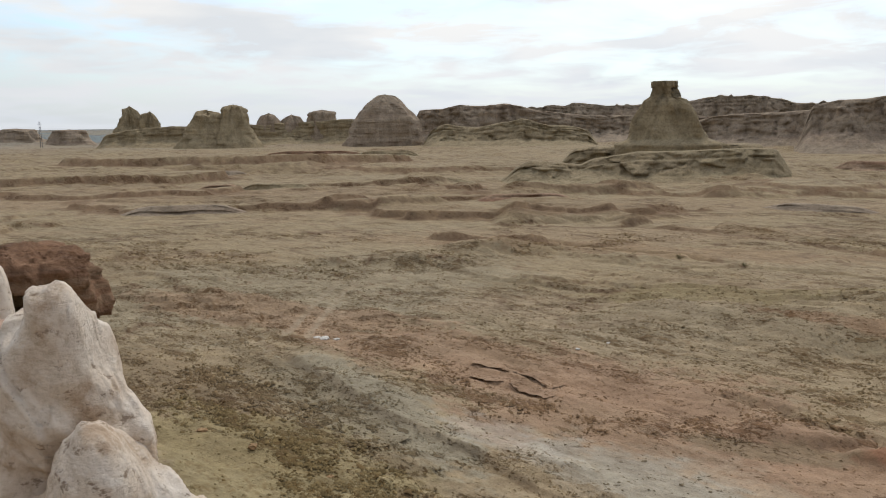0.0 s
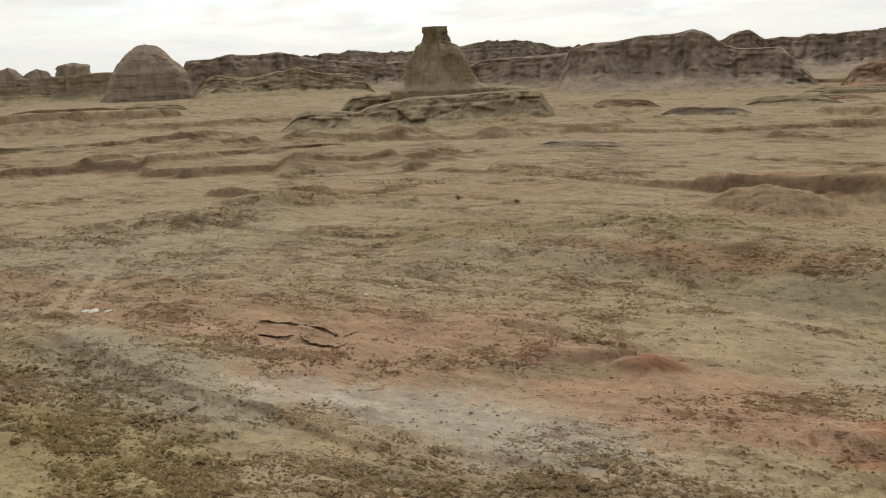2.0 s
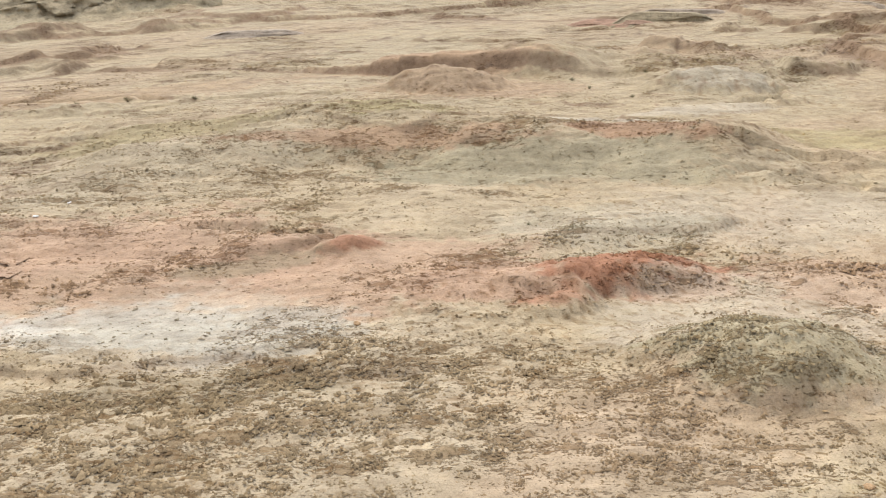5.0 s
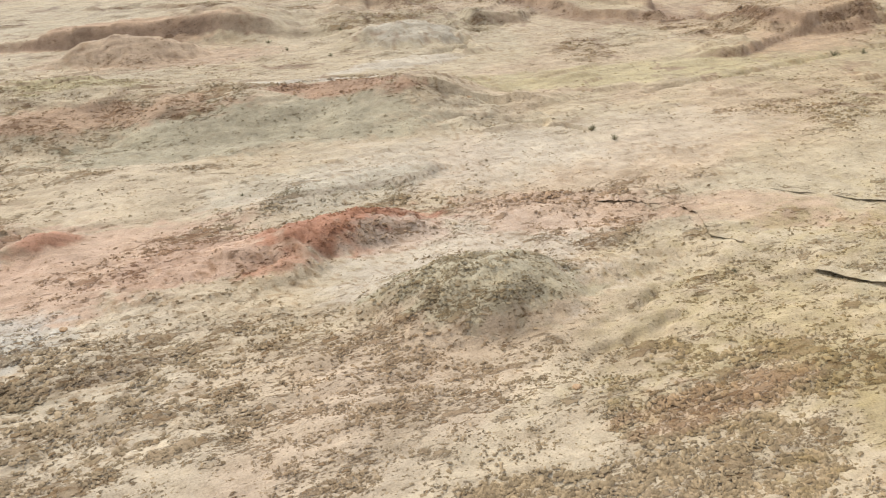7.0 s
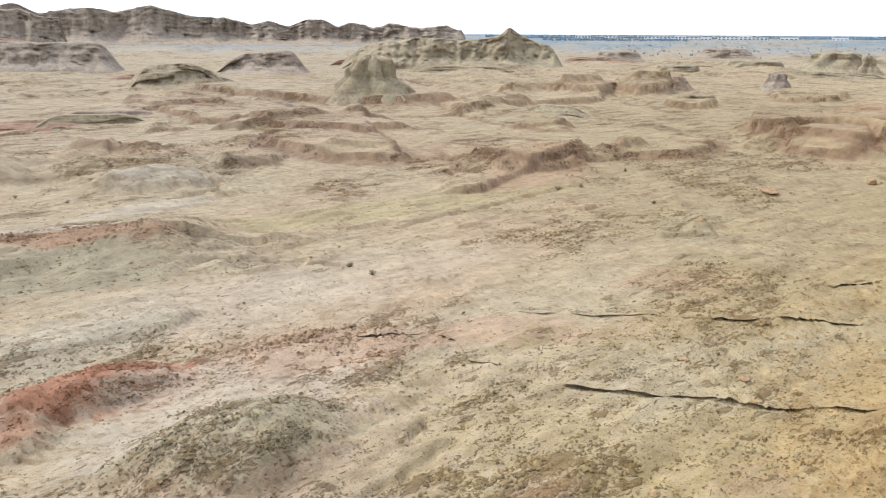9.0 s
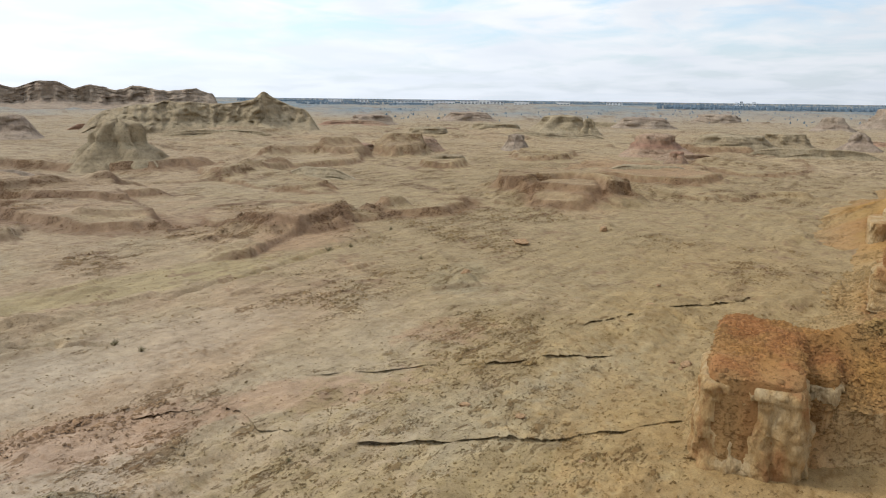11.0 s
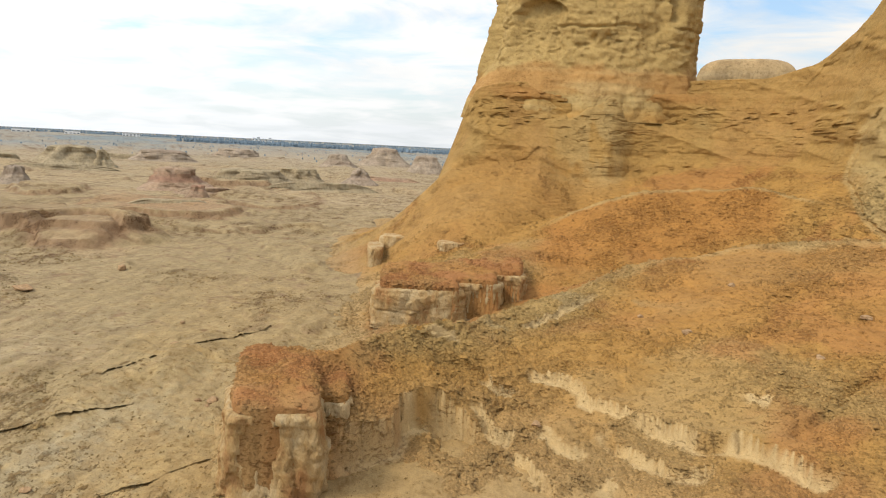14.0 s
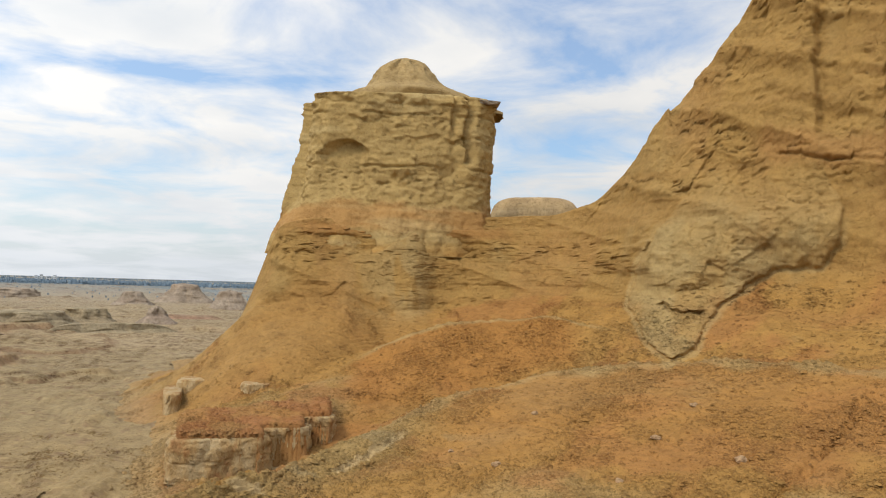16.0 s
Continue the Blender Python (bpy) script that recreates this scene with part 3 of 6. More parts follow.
def sided(x, y, points):
    """Distance from a line, above 0 on its left-hand side, and how far along it, 0 to 1."""
    best, where, side = np.full(np.shape(x), 1e9), np.zeros(np.shape(x)), np.ones(np.shape(x))
    n = len(points) - 1
    for k in range(n):
        (ax, ay), (bx, by) = points[k][:2], points[k + 1][:2]
        dx, dy = bx - ax, by - ay
        w = np.clip(((x - ax) * dx + (y - ay) * dy) / (dx * dx + dy * dy), 0, 1)
        d = np.hypot(x - ax - w * dx, y - ay - w * dy)
        near = d < best - 1e-9
        best = np.where(near, d, best)
        where = np.where(near, (k + w) / n, where)
        side = np.where(near, np.sign(dx * (y - ay) - dy * (x - ax) + 1e-12), side)
    return best * side, where


def scarp_edge(x, y, k):
    points, drop, back = SCARPS[k]
    px, py = [p[0] for p in points], [p[1] for p in points]
    m = back + 6
    near = (x > min(px) - m) & (x < max(px) + m) & (y > min(py) - m) & (y < max(py) + m)
    d, w = sided(x[near], y[near], points)
    far = math.hypot(np.mean(px), np.mean(py))
    d = d + far * 0.010 * layers(x[near] / (0.14 * far), y[near] / (0.14 * far), 4, 180 + k, 0.45)
    ends = step(0.0, 0.14, w) * step(1.0, 0.86, w)
    return near, d, ends


def broken(x, y, d, size, seed, amount=0.35):
    return d + amount * layers(x / size, y / size, 3, seed)


def bench_edge(x, y, k):
    """Which points lie near a bench, and how far out they are: 1 on its edge."""
    cx, cy, a, b, turn, top, soft = BENCHES[k]
    d = oval(x, y, cx, cy, a, b, turn)
    near = d < 2.2
    return near, broken(x[near], y[near], d[near], 0.35 * b, 100 + k, 0.15) + 0.02 * layers(x[near] / 2.2, y[near] / 2.2, 2, 140 + k)


def terraces(x, y):
    """Beds of mud that weather into steps: the step's number and the way up to the next."""
    v = (layers(x / 80, y / 50, 4, 21) * 2.2 + layers(x / 26, y / 15, 4, 25) * 1.1) / 0.62
    return np.floor(v), v - np.floor(v)


def ledges(x, y):
    """Low ledges of mud that run with the grain of the ground: the ledge's number and the way up to the next."""
    u, v = drift(x, y)
    w = (layers(u / 34, v / 13, 4, 31, 0.55) * 1.5 + 0.25 * layers(u / 6, v / 3, 3, 32)) / 0.42
    return np.floor(w), w - np.floor(w)


def treads(x, y):
    """Little treads of crust, a hand high: the way up to the next, and where they occur."""
    u, v = drift(x, y)
    w = layers(u / 12, v / 5, 6, 35, 0.58) * 6
    r = np.hypot(x, y)
    return w - np.floor(w), step(14, 20, r) * step(110, 70, r) * step(-0.35, 0.2, layers(x / 14, y / 10, 3, 37))


def plain_height(x, y):
    r = np.hypot(x, y)
    far = step(55, 120, r)
    h = 0.5 * layers(x / 26, y / 26, 3, 11) * step(10, 40, r) + 0.12 * layers(x / 4, y / 4, 3, 15)
    n, f = terraces(x, y)
    h = h + far * 0.62 * (n + 0.2 * f + 0.8 * step(0.93, 0.985, f))
    n, f = ledges(x, y)
    h = h + step(40, 70, r) * (1 - 0.5 * far) * 0.45 * (n + 0.35 * f + 0.65 * step(0.92, 0.985, f))
    # swells and flow lines that run to the south-east
    u, v = drift(x, y)
    h = h + step(12, 22, r) * step(140, 80, r) * (0.22 * layers(u / 7, v / 2.6, 3, 33) + 0.16 * (0.4 - np.abs(layers(u / 9, v / 1.5, 3, 34, 0.5, 0.0))))
    f, where = treads(x, y)
    h = h + 0.15 * (step(0.86, 0.97, f) - f) * where
    for k, (cx, cy, a, b, turn, top, soft) in enumerate(BENCHES):
        near, e = bench_edge(x, y, k)
        if near.any():
            talus = 0.42 * step(1.0 + 3.5 * soft, 1.0, e)
            h[near] = h[near] * (1 - 0.5 * step(1.3, 1.0, e)) + top * np.maximum((0.4 + 0.6 * step(1.0, 1.0 - 0.4 * soft, e)) * (e < 1.0), talus)
    for k, (cx, cy, a, b, turn, top) in enumerate(MOUNDS):
        d = oval(x, y, cx, cy, a, b, turn)
        near = d < 1.6
        if near.any():
            e = broken(x[near], y[near], d[near], 0.5 * b, 200 + k, 0.14)
            h[near] += top * (0.55 * step(1.1, 0.5, e) + 0.45 * step(0.85, 0.0, e))
    d, w = sided(x, y, LONG_MOUND)
    d = d + 0.9 * layers(x / 5, y / 5, 3, 41)
    body = np.where(d < 0, np.clip(1 + d / 6.5, 0, 1) ** 0.9, step(11, 0, d))
    h = h + 2.5 * body * step(0.0, 0.35, w)
    for k, (points, drop, back) in enumerate(SCARPS):
        near, d, ends = scarp_edge(x, y, k)
        if near.any():
            h[near] += 0.8 * drop * ends * (0.3 * step(-0.9 * drop, 0.0, d) + 0.7 * step(0.0, 0.3 * drop + 0.1, d)) * step(back, 0.25 * back, d)
    # the spur and the knoll on which the camera stands
    d, w = along(x, y, [(-7.5, 0), (-4.4, 7.4), (-8.2, 14.4), (-20, 30), (-40, 52)])
    d = d + 0.3 * layers(x / 3, y / 3, 3, 45)
    ridge_top = np.interp(w, [0, 0.25, 0.5, 0.62, 0.75, 1], [11.5, 9.6, 12.0, 8.0, 4.0, 0])
    h = np.maximum(h, ridge_top * step(np.interp(w, [0, 0.25, 0.42, 0.5, 0.62, 1], [3.0, 1.3, 1.6, 2.6, 5.0, 12]), 0.4, d) + 0.15 * layers(x / 2, y / 2, 3, 46) * step(3, 8, np.hypot(x, y)))
    d, w = along(x, y, [(-0.2, -0.3), (-2.0, 0.6), (-7, -1), (-16, -4)])
    d = d + 0.35 * layers(x / 2, y / 2, 3, 47) * step(0.8, 2.5, d)
    h = np.maximum(h, 13.1 * (0.36 * step(11.0, 2.4, d) + 0.64 * step(3.4, 1.3, d)))
    for points, half, deep in [(p, w, 0.3 * d) for p, w, d in RUNNELS] + GULLIES:
        d, w = sided(x, y, points)
        near = np.abs(d) < 4 * half + 1
        if near.any():
            e = d[near] + 1.3 * half * layers(x[near] / 1.6, y[near] / 1.6, 3, 51)
            h[near] -= deep * step(half, 0.15 * half, np.abs(e)) * step(0, 0.08, w[near] + 0.04) * (0.4 + 0.6 * step(1.0, 0.8, w[near]))
    for points, half in RUTS:
        d, w = along(x, y, points)
        e = np.abs(d - half)
        h = h - 0.05 * step(0.28, 0.08, e) * (w < 0.999) * (w > 0.001) + 0.03 * step(0.2, 0.0, np.abs(e - 0.34)) * (w < 0.999) * (w > 0.001)
    return h


def drift(x, y):
    """Along and across the grain of the ground, which runs to the south-east."""
    return 0.766 * x - 0.643 * y, 0.643 * x + 0.766 * y


def plain_crumbs(x, y):
    """How thickly crumbs of dry crust lie, and their own bumps."""
    where = 0.12 + 0.88 * step(-0.30, 0.45, layers(x / 12, y / 8, 4, 61) + 0.25 * layers(x / 2.2, y / 1.6, 2, 63))
    for cx, cy, a, b, turn, amount in CLODDY:
        where = where + (amount - where) * step(1.25, 0.8, oval(x, y, cx, cy, a, b, turn) + 0.25 * layers(x / 2.5, y / 2.5, 3, 62))
    for points, half in RUTS:
        d, w = along(x, y, points)
        where = where * (1 - 0.95 * step(0.45, 0.25, np.abs(d - half)) * (w > 0.001) * (w < 0.999))
    u, v = drift(x, y)
    g = layers(u / 0.8, v / 0.4, 2, 65, 0.6)
    plates = np.maximum(0, chips(u / 0.9, v / 0.5, 67)) + 0.6 * np.maximum(0, chips(u / 0.42, v / 0.26, 68))
    return where, where * (0.03 * step(0.1, 0.4, g) + 0.07 * plates)


def plain_pigment(x, y, h):
    n = layers(x / 18, y / 18, 4, 71)[:, None]
    n2 = layers(x / 5, y / 5, 4, 73)[:, None]
    c = np.array(SAND) * np.ones((len(x), 1))
    c = c + (np.array(PALE) - c) * step(0.0, 0.7, n) * 0.35
    c = c + (np.array(ASH) - c) * step(0.0, 0.6, -n + 0.3 * n2) * 0.35
    m = layers(x / 30, y / 12, 4, 75)[:, None]
    c = c + (np.array(RED) - c) * step(0.3, 0.6, m) * 0.35
    for k, (colour, cx, cy, a, b, turn, amount) in enumerate(PATCHES):
        d = oval(x, y, cx, cy, a, b, turn)
        near = d < 1.9
        if near.any():
            crisp = amount > 0.9
            u, v = drift(x[near], y[near])
            e = d[near] + (0.16 if crisp else 0.34) * layers(u / (0.9 * b + 0.8), v / (0.4 * b + 0.4), 5, 300 + k, 0.6) + 0.12 * n2[near, 0] + 0.22 * layers(u / 0.6, v / 0.3, 2, 330 + k)
            w = (amount * (step(1.2, 0.85, e) if crisp else step(1.15, 0.72, e)))[:, None]
            c[near] = c[near] + (np.array(colour) - c[near]) * w
    for points, half in RUTS:
        d, w = along(x, y, points)
        e = 0.6 * (step(0.36, 0.14, np.abs(d - half)) * (w < 0.999) * (w > 0.001))[:, None]
        c = c + (np.array(PALE) - c) * e
    # soil browner with distance from the camera, tuned to its view; beds of rust and grey mud crop out on the benches
    # by height
    r = np.hypot(x, y)[:, None]
    c = c + (np.array((0.305, 0.236, 0.14)) - c) * step(30, 90, r) * step(700, 400, r) * 0.5
    bed = layers(h * 1.3, x / 160, 3, 77)[:, None]
    c = c + (np.array(BROWN) * 1.25 - c) * step(0.15, 0.6, bed) * 0.45 * step(60, 120, r)
    # rusty bench and scarp faces, darkened to put their shade into the pigment
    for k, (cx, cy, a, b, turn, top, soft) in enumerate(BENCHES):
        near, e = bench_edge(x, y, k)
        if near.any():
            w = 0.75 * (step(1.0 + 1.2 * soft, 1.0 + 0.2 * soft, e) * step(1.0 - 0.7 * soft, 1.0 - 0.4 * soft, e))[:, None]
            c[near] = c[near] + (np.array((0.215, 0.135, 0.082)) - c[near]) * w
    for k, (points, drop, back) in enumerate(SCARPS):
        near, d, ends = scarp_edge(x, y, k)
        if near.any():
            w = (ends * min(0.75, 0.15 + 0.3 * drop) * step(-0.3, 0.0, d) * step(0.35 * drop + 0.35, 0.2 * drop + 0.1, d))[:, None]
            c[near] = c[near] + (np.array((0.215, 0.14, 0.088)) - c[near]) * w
    # faces of ledges and treads painted darker, standing in for shade on the steps
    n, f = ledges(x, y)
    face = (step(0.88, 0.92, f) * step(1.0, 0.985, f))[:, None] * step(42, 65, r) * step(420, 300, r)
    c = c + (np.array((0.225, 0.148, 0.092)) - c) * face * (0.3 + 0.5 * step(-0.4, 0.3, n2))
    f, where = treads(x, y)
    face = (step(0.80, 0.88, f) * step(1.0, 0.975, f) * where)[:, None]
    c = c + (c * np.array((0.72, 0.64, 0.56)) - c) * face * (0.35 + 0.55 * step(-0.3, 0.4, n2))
    # beyond 420 m, blue-grey bands for fields, with distance haze put into the colour
    haze_bands = layers(np.degrees(np.arctan2(x, y)) / 3.0, r[:, 0] / 220, 3, 79)[:, None]
    c = c + (np.array((0.195, 0.235, 0.245)) - c) * step(420, 900, r) * (0.45 + 0.5 * step(-0.3, 0.4, haze_bands))
    # terrace faces are too smeared to shade, so shade goes into the pigment
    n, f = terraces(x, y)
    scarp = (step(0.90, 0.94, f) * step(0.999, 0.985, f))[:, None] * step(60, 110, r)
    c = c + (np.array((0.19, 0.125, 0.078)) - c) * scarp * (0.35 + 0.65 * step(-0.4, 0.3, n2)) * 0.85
    # warmer tint that grows with bearing from the camera, tuned to its view
    warm_tint = step(60, 112, np.degrees(np.arctan2(x, y)))[:, None] * step(500, 200, r)
    c = c * (1 + warm_tint * (np.array((1.04, 1.0, 0.91)) - 1))
    return np.clip(c * 0.88, 0.02, 0.9)


def build_plain():
    bearings = np.concatenate([np.arange(-37.0, 135.0, 0.26), np.arange(135.0, 173.0, 0.5), np.arange(173.0, 323.0, 3.0)])
    dips = np.concatenate([[89.9, 84, 78, 72, 66, 60, 56, 52, 49, 47], np.arange(45.0, 17.0, -0.125), np.arange(17.0, 8.0, -0.052), np.arange(8.0, 4.0, -0.025), np.arange(4.0, 1.7, -0.021), np.geomspace(1.7, 0.19, 46)])
    rr = 15.0 / np.tan(np.radians(dips))
    B, R = np.meshgrid(np.radians(bearings), rr)
    x, y = (np.sin(B) * R).ravel(), (np.cos(B) * R).ravel()
    r = R.ravel()
    h = plain_height(x, y)
    thick, bumps = plain_crumbs(x, y)
    crisp = step(200, 60, r)
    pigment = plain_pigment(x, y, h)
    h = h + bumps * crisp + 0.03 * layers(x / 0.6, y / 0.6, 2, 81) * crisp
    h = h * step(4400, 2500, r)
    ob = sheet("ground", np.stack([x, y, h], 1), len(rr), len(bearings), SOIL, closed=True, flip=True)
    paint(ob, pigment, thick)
    tagged(ob, "dry desert plain of tan, grey and red cracked soil", "ground", kind="structure")


build_plain()


def soil_lip(points, tall, seed):
    """The broken edge of crust along a crack in the ground: a low undercut step turned to face the camera."""
    p = np.array(points, float)
    reach = np.r_[0, np.cumsum(np.hypot(*np.diff(p, axis=0).T))]
    q = np.arange(0, reach[-1], 0.1)
    x, y = soften(np.interp(q, reach, p[:, 0]), 25, 0), soften(np.interp(q, reach, p[:, 1]), 25, 0)
    tx, ty = np.gradient(x), np.gradient(y)
    size = np.hypot(tx, ty)
    ox, oy = ty / size, -tx / size
    flip = np.where(ox * x + oy * y > 0, -1, 1)
    ox, oy = ox * flip, oy * flip
    wander = 0.22 * layers(q / 1.5, q * 0 + seed, 4, seed) + 0.06 * chips(q / 0.35, q * 0 + seed, seed + 1)
    whole = step(0, 0.1, q / q[-1]) * step(1, 0.9, q / q[-1])
    t = tall * whole * np.maximum(-0.2, 0.45 + 1.0 * layers(q / 1.6, q * 0, 3, seed + 2) + 0.3 * chips(q / 0.4, q * 0, seed + 3))
    rows = []
    for across, up in ((-0.9, -0.12), (-0.5, 0.3), (-0.12, 0.85), (0.0, 0.9), (0.03, 0.7), (-0.03, 0.3), (-0.08, -0.5)):
        px, py = x + ox * (across + wander), y + oy * (across + wander)
        rows.append(np.stack([px, py, plain_height(x - ox * 0.5, y - oy * 0.5) + 0.03 + t * up], 1))
    co = np.concatenate(rows)
    ob = sheet("soil_lip", co, len(rows), len(q), SOIL)
    paint(ob, plain_pigment(co[:, 0], co[:, 1], co[:, 2]), np.full(len(co), 0.5))
    return tagged(ob, "broken lip of dry soil along a crack", "soil lip", "cracked lips in the soil")


for number, (points, half, deep) in enumerate(RUNNELS):
    soil_lip(points, 0.19 * deep, 1000 + 10 * number)


def clods(name, bearing, r, z, size, pigment, seed, label):
    """Broken plates and lumps of dry crust, lying thick on the soil, as one mesh."""
    q = np.random.RandomState(seed)
    n = len(r)
    x, y = np.sin(np.radians(bearing)) * r, np.cos(np.radians(bearing)) * r
    turn = q.normal(-0.70, 0.8, n)
    long, wide, tall = size * q.uniform(1.0, 2.2, n), size * q.uniform(0.6, 1.1, n), size * q.uniform(0.2, 0.45, n)
    corners = [(-1, -1, -0.3), (1, -1, -0.3), (0.6, -0.2, 1), (-0.6, -0.3, 1), (0.8, 1, -0.2), (-0.8, 1, -0.2)]
    co = np.zeros((n, 6, 3))
    for k, (a, b, c) in enumerate(corners):
        u, v = a * q.uniform(0.45, 1.0, n) * long / 2, b * q.uniform(0.6, 1.0, n) * wide / 2
        w = c * tall * (q.uniform(0.5, 1.2, n) if c > 0 else 1)
        co[:, k] = np.stack([x + u * np.cos(turn) - v * np.sin(turn), y + u * np.sin(turn) + v * np.cos(turn), z + w], 1)
    one = np.array([(0, 1, 2), (0, 2, 3), (3, 2, 4), (3, 4, 5), (1, 4, 2), (0, 3, 5)])
    tris = (np.arange(n)[:, None, None] * 6 + one[None]).reshape(-1, 3)
    me = bpy.data.meshes.new(name)
    me.vertices.add(n * 6)
    me.vertices.foreach_set("co", co.astype(np.float32).ravel())
    me.loops.add(tris.size)
    me.loops.foreach_set("vertex_index", np.ascontiguousarray(tris, np.int32).ravel())
    me.polygons.add(len(tris))
    me.polygons.foreach_set("loop_start", np.arange(0, tris.size, 3, dtype=np.int32))
    me.polygons.foreach_set("loop_total", np.full(len(tris), 3, np.int32))
    me.update(calc_edges=True)
    me.materials.append(CLOD)
    ob = new(name, me)
    paint(ob, np.repeat(np.clip(pigment, 0.02, 0.9), 6, 0), np.zeros(n * 6))
    return tagged(ob, label, "soil crust", kind="stuff")


def clod_material():
    m, nodes, links, b = material("dry_crust")
    p = nodes.new("ShaderNodeAttribute")
    p.attribute_name = "pigment"
    n = noise_node(nodes, links, position(nodes, links), 9.0, 4, 0.6)
    c = mix_node(nodes, links, "MULTIPLY", 1.0, p.outputs["Color"], ramp_node(nodes, links, n, [(0.3, (0.7, 0.68, 0.65)), (0.7, (1.15, 1.14, 1.12))]))
    links.new(c, b.inputs["Base Color"])
    return m


CLOD = clod_material()


def scatter_clods():
    q = np.random.RandomState(3)
    n = 620000
    b, dip = q.uniform(-36, 134, n), np.degrees(np.arctan(np.exp(q.uniform(math.log(math.tan(radians(8.0))), math.log(math.tan(radians(44))), n))))
    r = 15 / np.tan(np.radians(dip))
    x, y = np.sin(np.radians(b)) * r, np.cos(np.radians(b)) * r
    thick, _ = plain_crumbs(x, y)
    u, v = drift(x, y)
    bands = 0.12 + 0.88 * step(-0.1, 0.4, layers(u / 1.3, v / 0.6, 4, 91, 0.6))
    keep = q.random_sample(n) < 0.015 + 0.75 * thick**1.2 * bands
    b, r, x, y = b[keep], r[keep], x[keep], y[keep]
    n = len(r)
    h = plain_height(x, y)
    size = np.clip(np.exp(q.normal(-2.75, 0.42, n)), 0.03, 0.20) * (0.75 + r / 120) * (1 + 0.9 * step(0.75, 1.1, thick[keep]))
    tone = (0.50 + 0.45 * q.random_sample(n))[:, None] * np.array((1.0, 0.92, 0.80))
    clods("soil_crust", b, r, h + 0.05 * thick[keep], np.minimum(size, 0.4), plain_pigment(x, y, h) * tone, 4, "broken crumbs and plates of dry soil crust")


scatter_clods()

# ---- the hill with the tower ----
# Lines along which the slope breaks, outwards from the camera: distance and height at each bearing, shaped to fit its
# view.
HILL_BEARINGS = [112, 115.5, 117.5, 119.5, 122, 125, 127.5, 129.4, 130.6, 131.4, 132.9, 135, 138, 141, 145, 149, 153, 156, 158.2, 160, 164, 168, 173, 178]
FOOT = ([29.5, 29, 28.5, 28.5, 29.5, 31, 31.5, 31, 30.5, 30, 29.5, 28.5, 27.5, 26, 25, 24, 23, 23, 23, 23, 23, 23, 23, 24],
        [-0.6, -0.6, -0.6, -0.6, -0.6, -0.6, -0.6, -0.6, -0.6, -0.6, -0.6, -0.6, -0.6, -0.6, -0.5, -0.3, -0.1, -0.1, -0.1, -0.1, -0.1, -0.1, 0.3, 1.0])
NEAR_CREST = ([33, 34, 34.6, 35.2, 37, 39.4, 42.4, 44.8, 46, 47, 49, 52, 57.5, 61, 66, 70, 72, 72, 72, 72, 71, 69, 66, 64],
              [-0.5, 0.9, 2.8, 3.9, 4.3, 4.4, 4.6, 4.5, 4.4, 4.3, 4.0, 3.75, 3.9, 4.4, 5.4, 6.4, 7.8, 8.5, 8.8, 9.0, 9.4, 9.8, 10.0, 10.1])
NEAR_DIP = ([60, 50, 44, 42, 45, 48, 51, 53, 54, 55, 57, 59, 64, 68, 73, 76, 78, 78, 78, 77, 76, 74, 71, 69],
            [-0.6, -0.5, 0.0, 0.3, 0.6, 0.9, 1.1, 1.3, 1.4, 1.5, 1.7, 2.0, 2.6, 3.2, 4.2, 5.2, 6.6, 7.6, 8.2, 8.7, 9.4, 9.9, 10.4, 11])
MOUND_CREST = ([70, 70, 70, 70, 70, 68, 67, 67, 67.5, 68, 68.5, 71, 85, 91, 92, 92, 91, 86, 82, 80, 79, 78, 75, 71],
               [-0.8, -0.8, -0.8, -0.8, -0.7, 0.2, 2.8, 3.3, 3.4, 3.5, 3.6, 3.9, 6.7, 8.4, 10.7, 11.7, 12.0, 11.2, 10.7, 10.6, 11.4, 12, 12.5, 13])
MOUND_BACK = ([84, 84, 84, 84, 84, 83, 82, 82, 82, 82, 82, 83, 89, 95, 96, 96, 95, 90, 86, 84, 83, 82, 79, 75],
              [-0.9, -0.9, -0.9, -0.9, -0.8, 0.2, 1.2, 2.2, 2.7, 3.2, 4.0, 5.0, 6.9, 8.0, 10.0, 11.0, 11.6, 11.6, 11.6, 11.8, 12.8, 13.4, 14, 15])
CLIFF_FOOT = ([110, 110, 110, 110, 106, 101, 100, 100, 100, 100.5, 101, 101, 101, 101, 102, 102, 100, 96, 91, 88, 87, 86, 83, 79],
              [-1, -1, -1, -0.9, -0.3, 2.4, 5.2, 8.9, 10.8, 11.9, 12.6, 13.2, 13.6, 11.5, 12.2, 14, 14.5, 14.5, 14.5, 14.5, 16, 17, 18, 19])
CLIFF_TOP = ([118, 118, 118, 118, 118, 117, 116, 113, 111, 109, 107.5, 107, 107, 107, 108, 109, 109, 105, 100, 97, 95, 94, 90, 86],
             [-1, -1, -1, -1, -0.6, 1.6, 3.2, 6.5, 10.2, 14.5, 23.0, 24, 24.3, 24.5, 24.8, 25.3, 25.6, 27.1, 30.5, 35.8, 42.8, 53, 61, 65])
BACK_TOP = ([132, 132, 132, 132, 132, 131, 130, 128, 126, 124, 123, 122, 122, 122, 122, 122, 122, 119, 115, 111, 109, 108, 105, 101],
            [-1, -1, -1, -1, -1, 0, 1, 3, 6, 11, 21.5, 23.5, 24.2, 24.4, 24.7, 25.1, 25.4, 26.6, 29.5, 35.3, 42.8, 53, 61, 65])
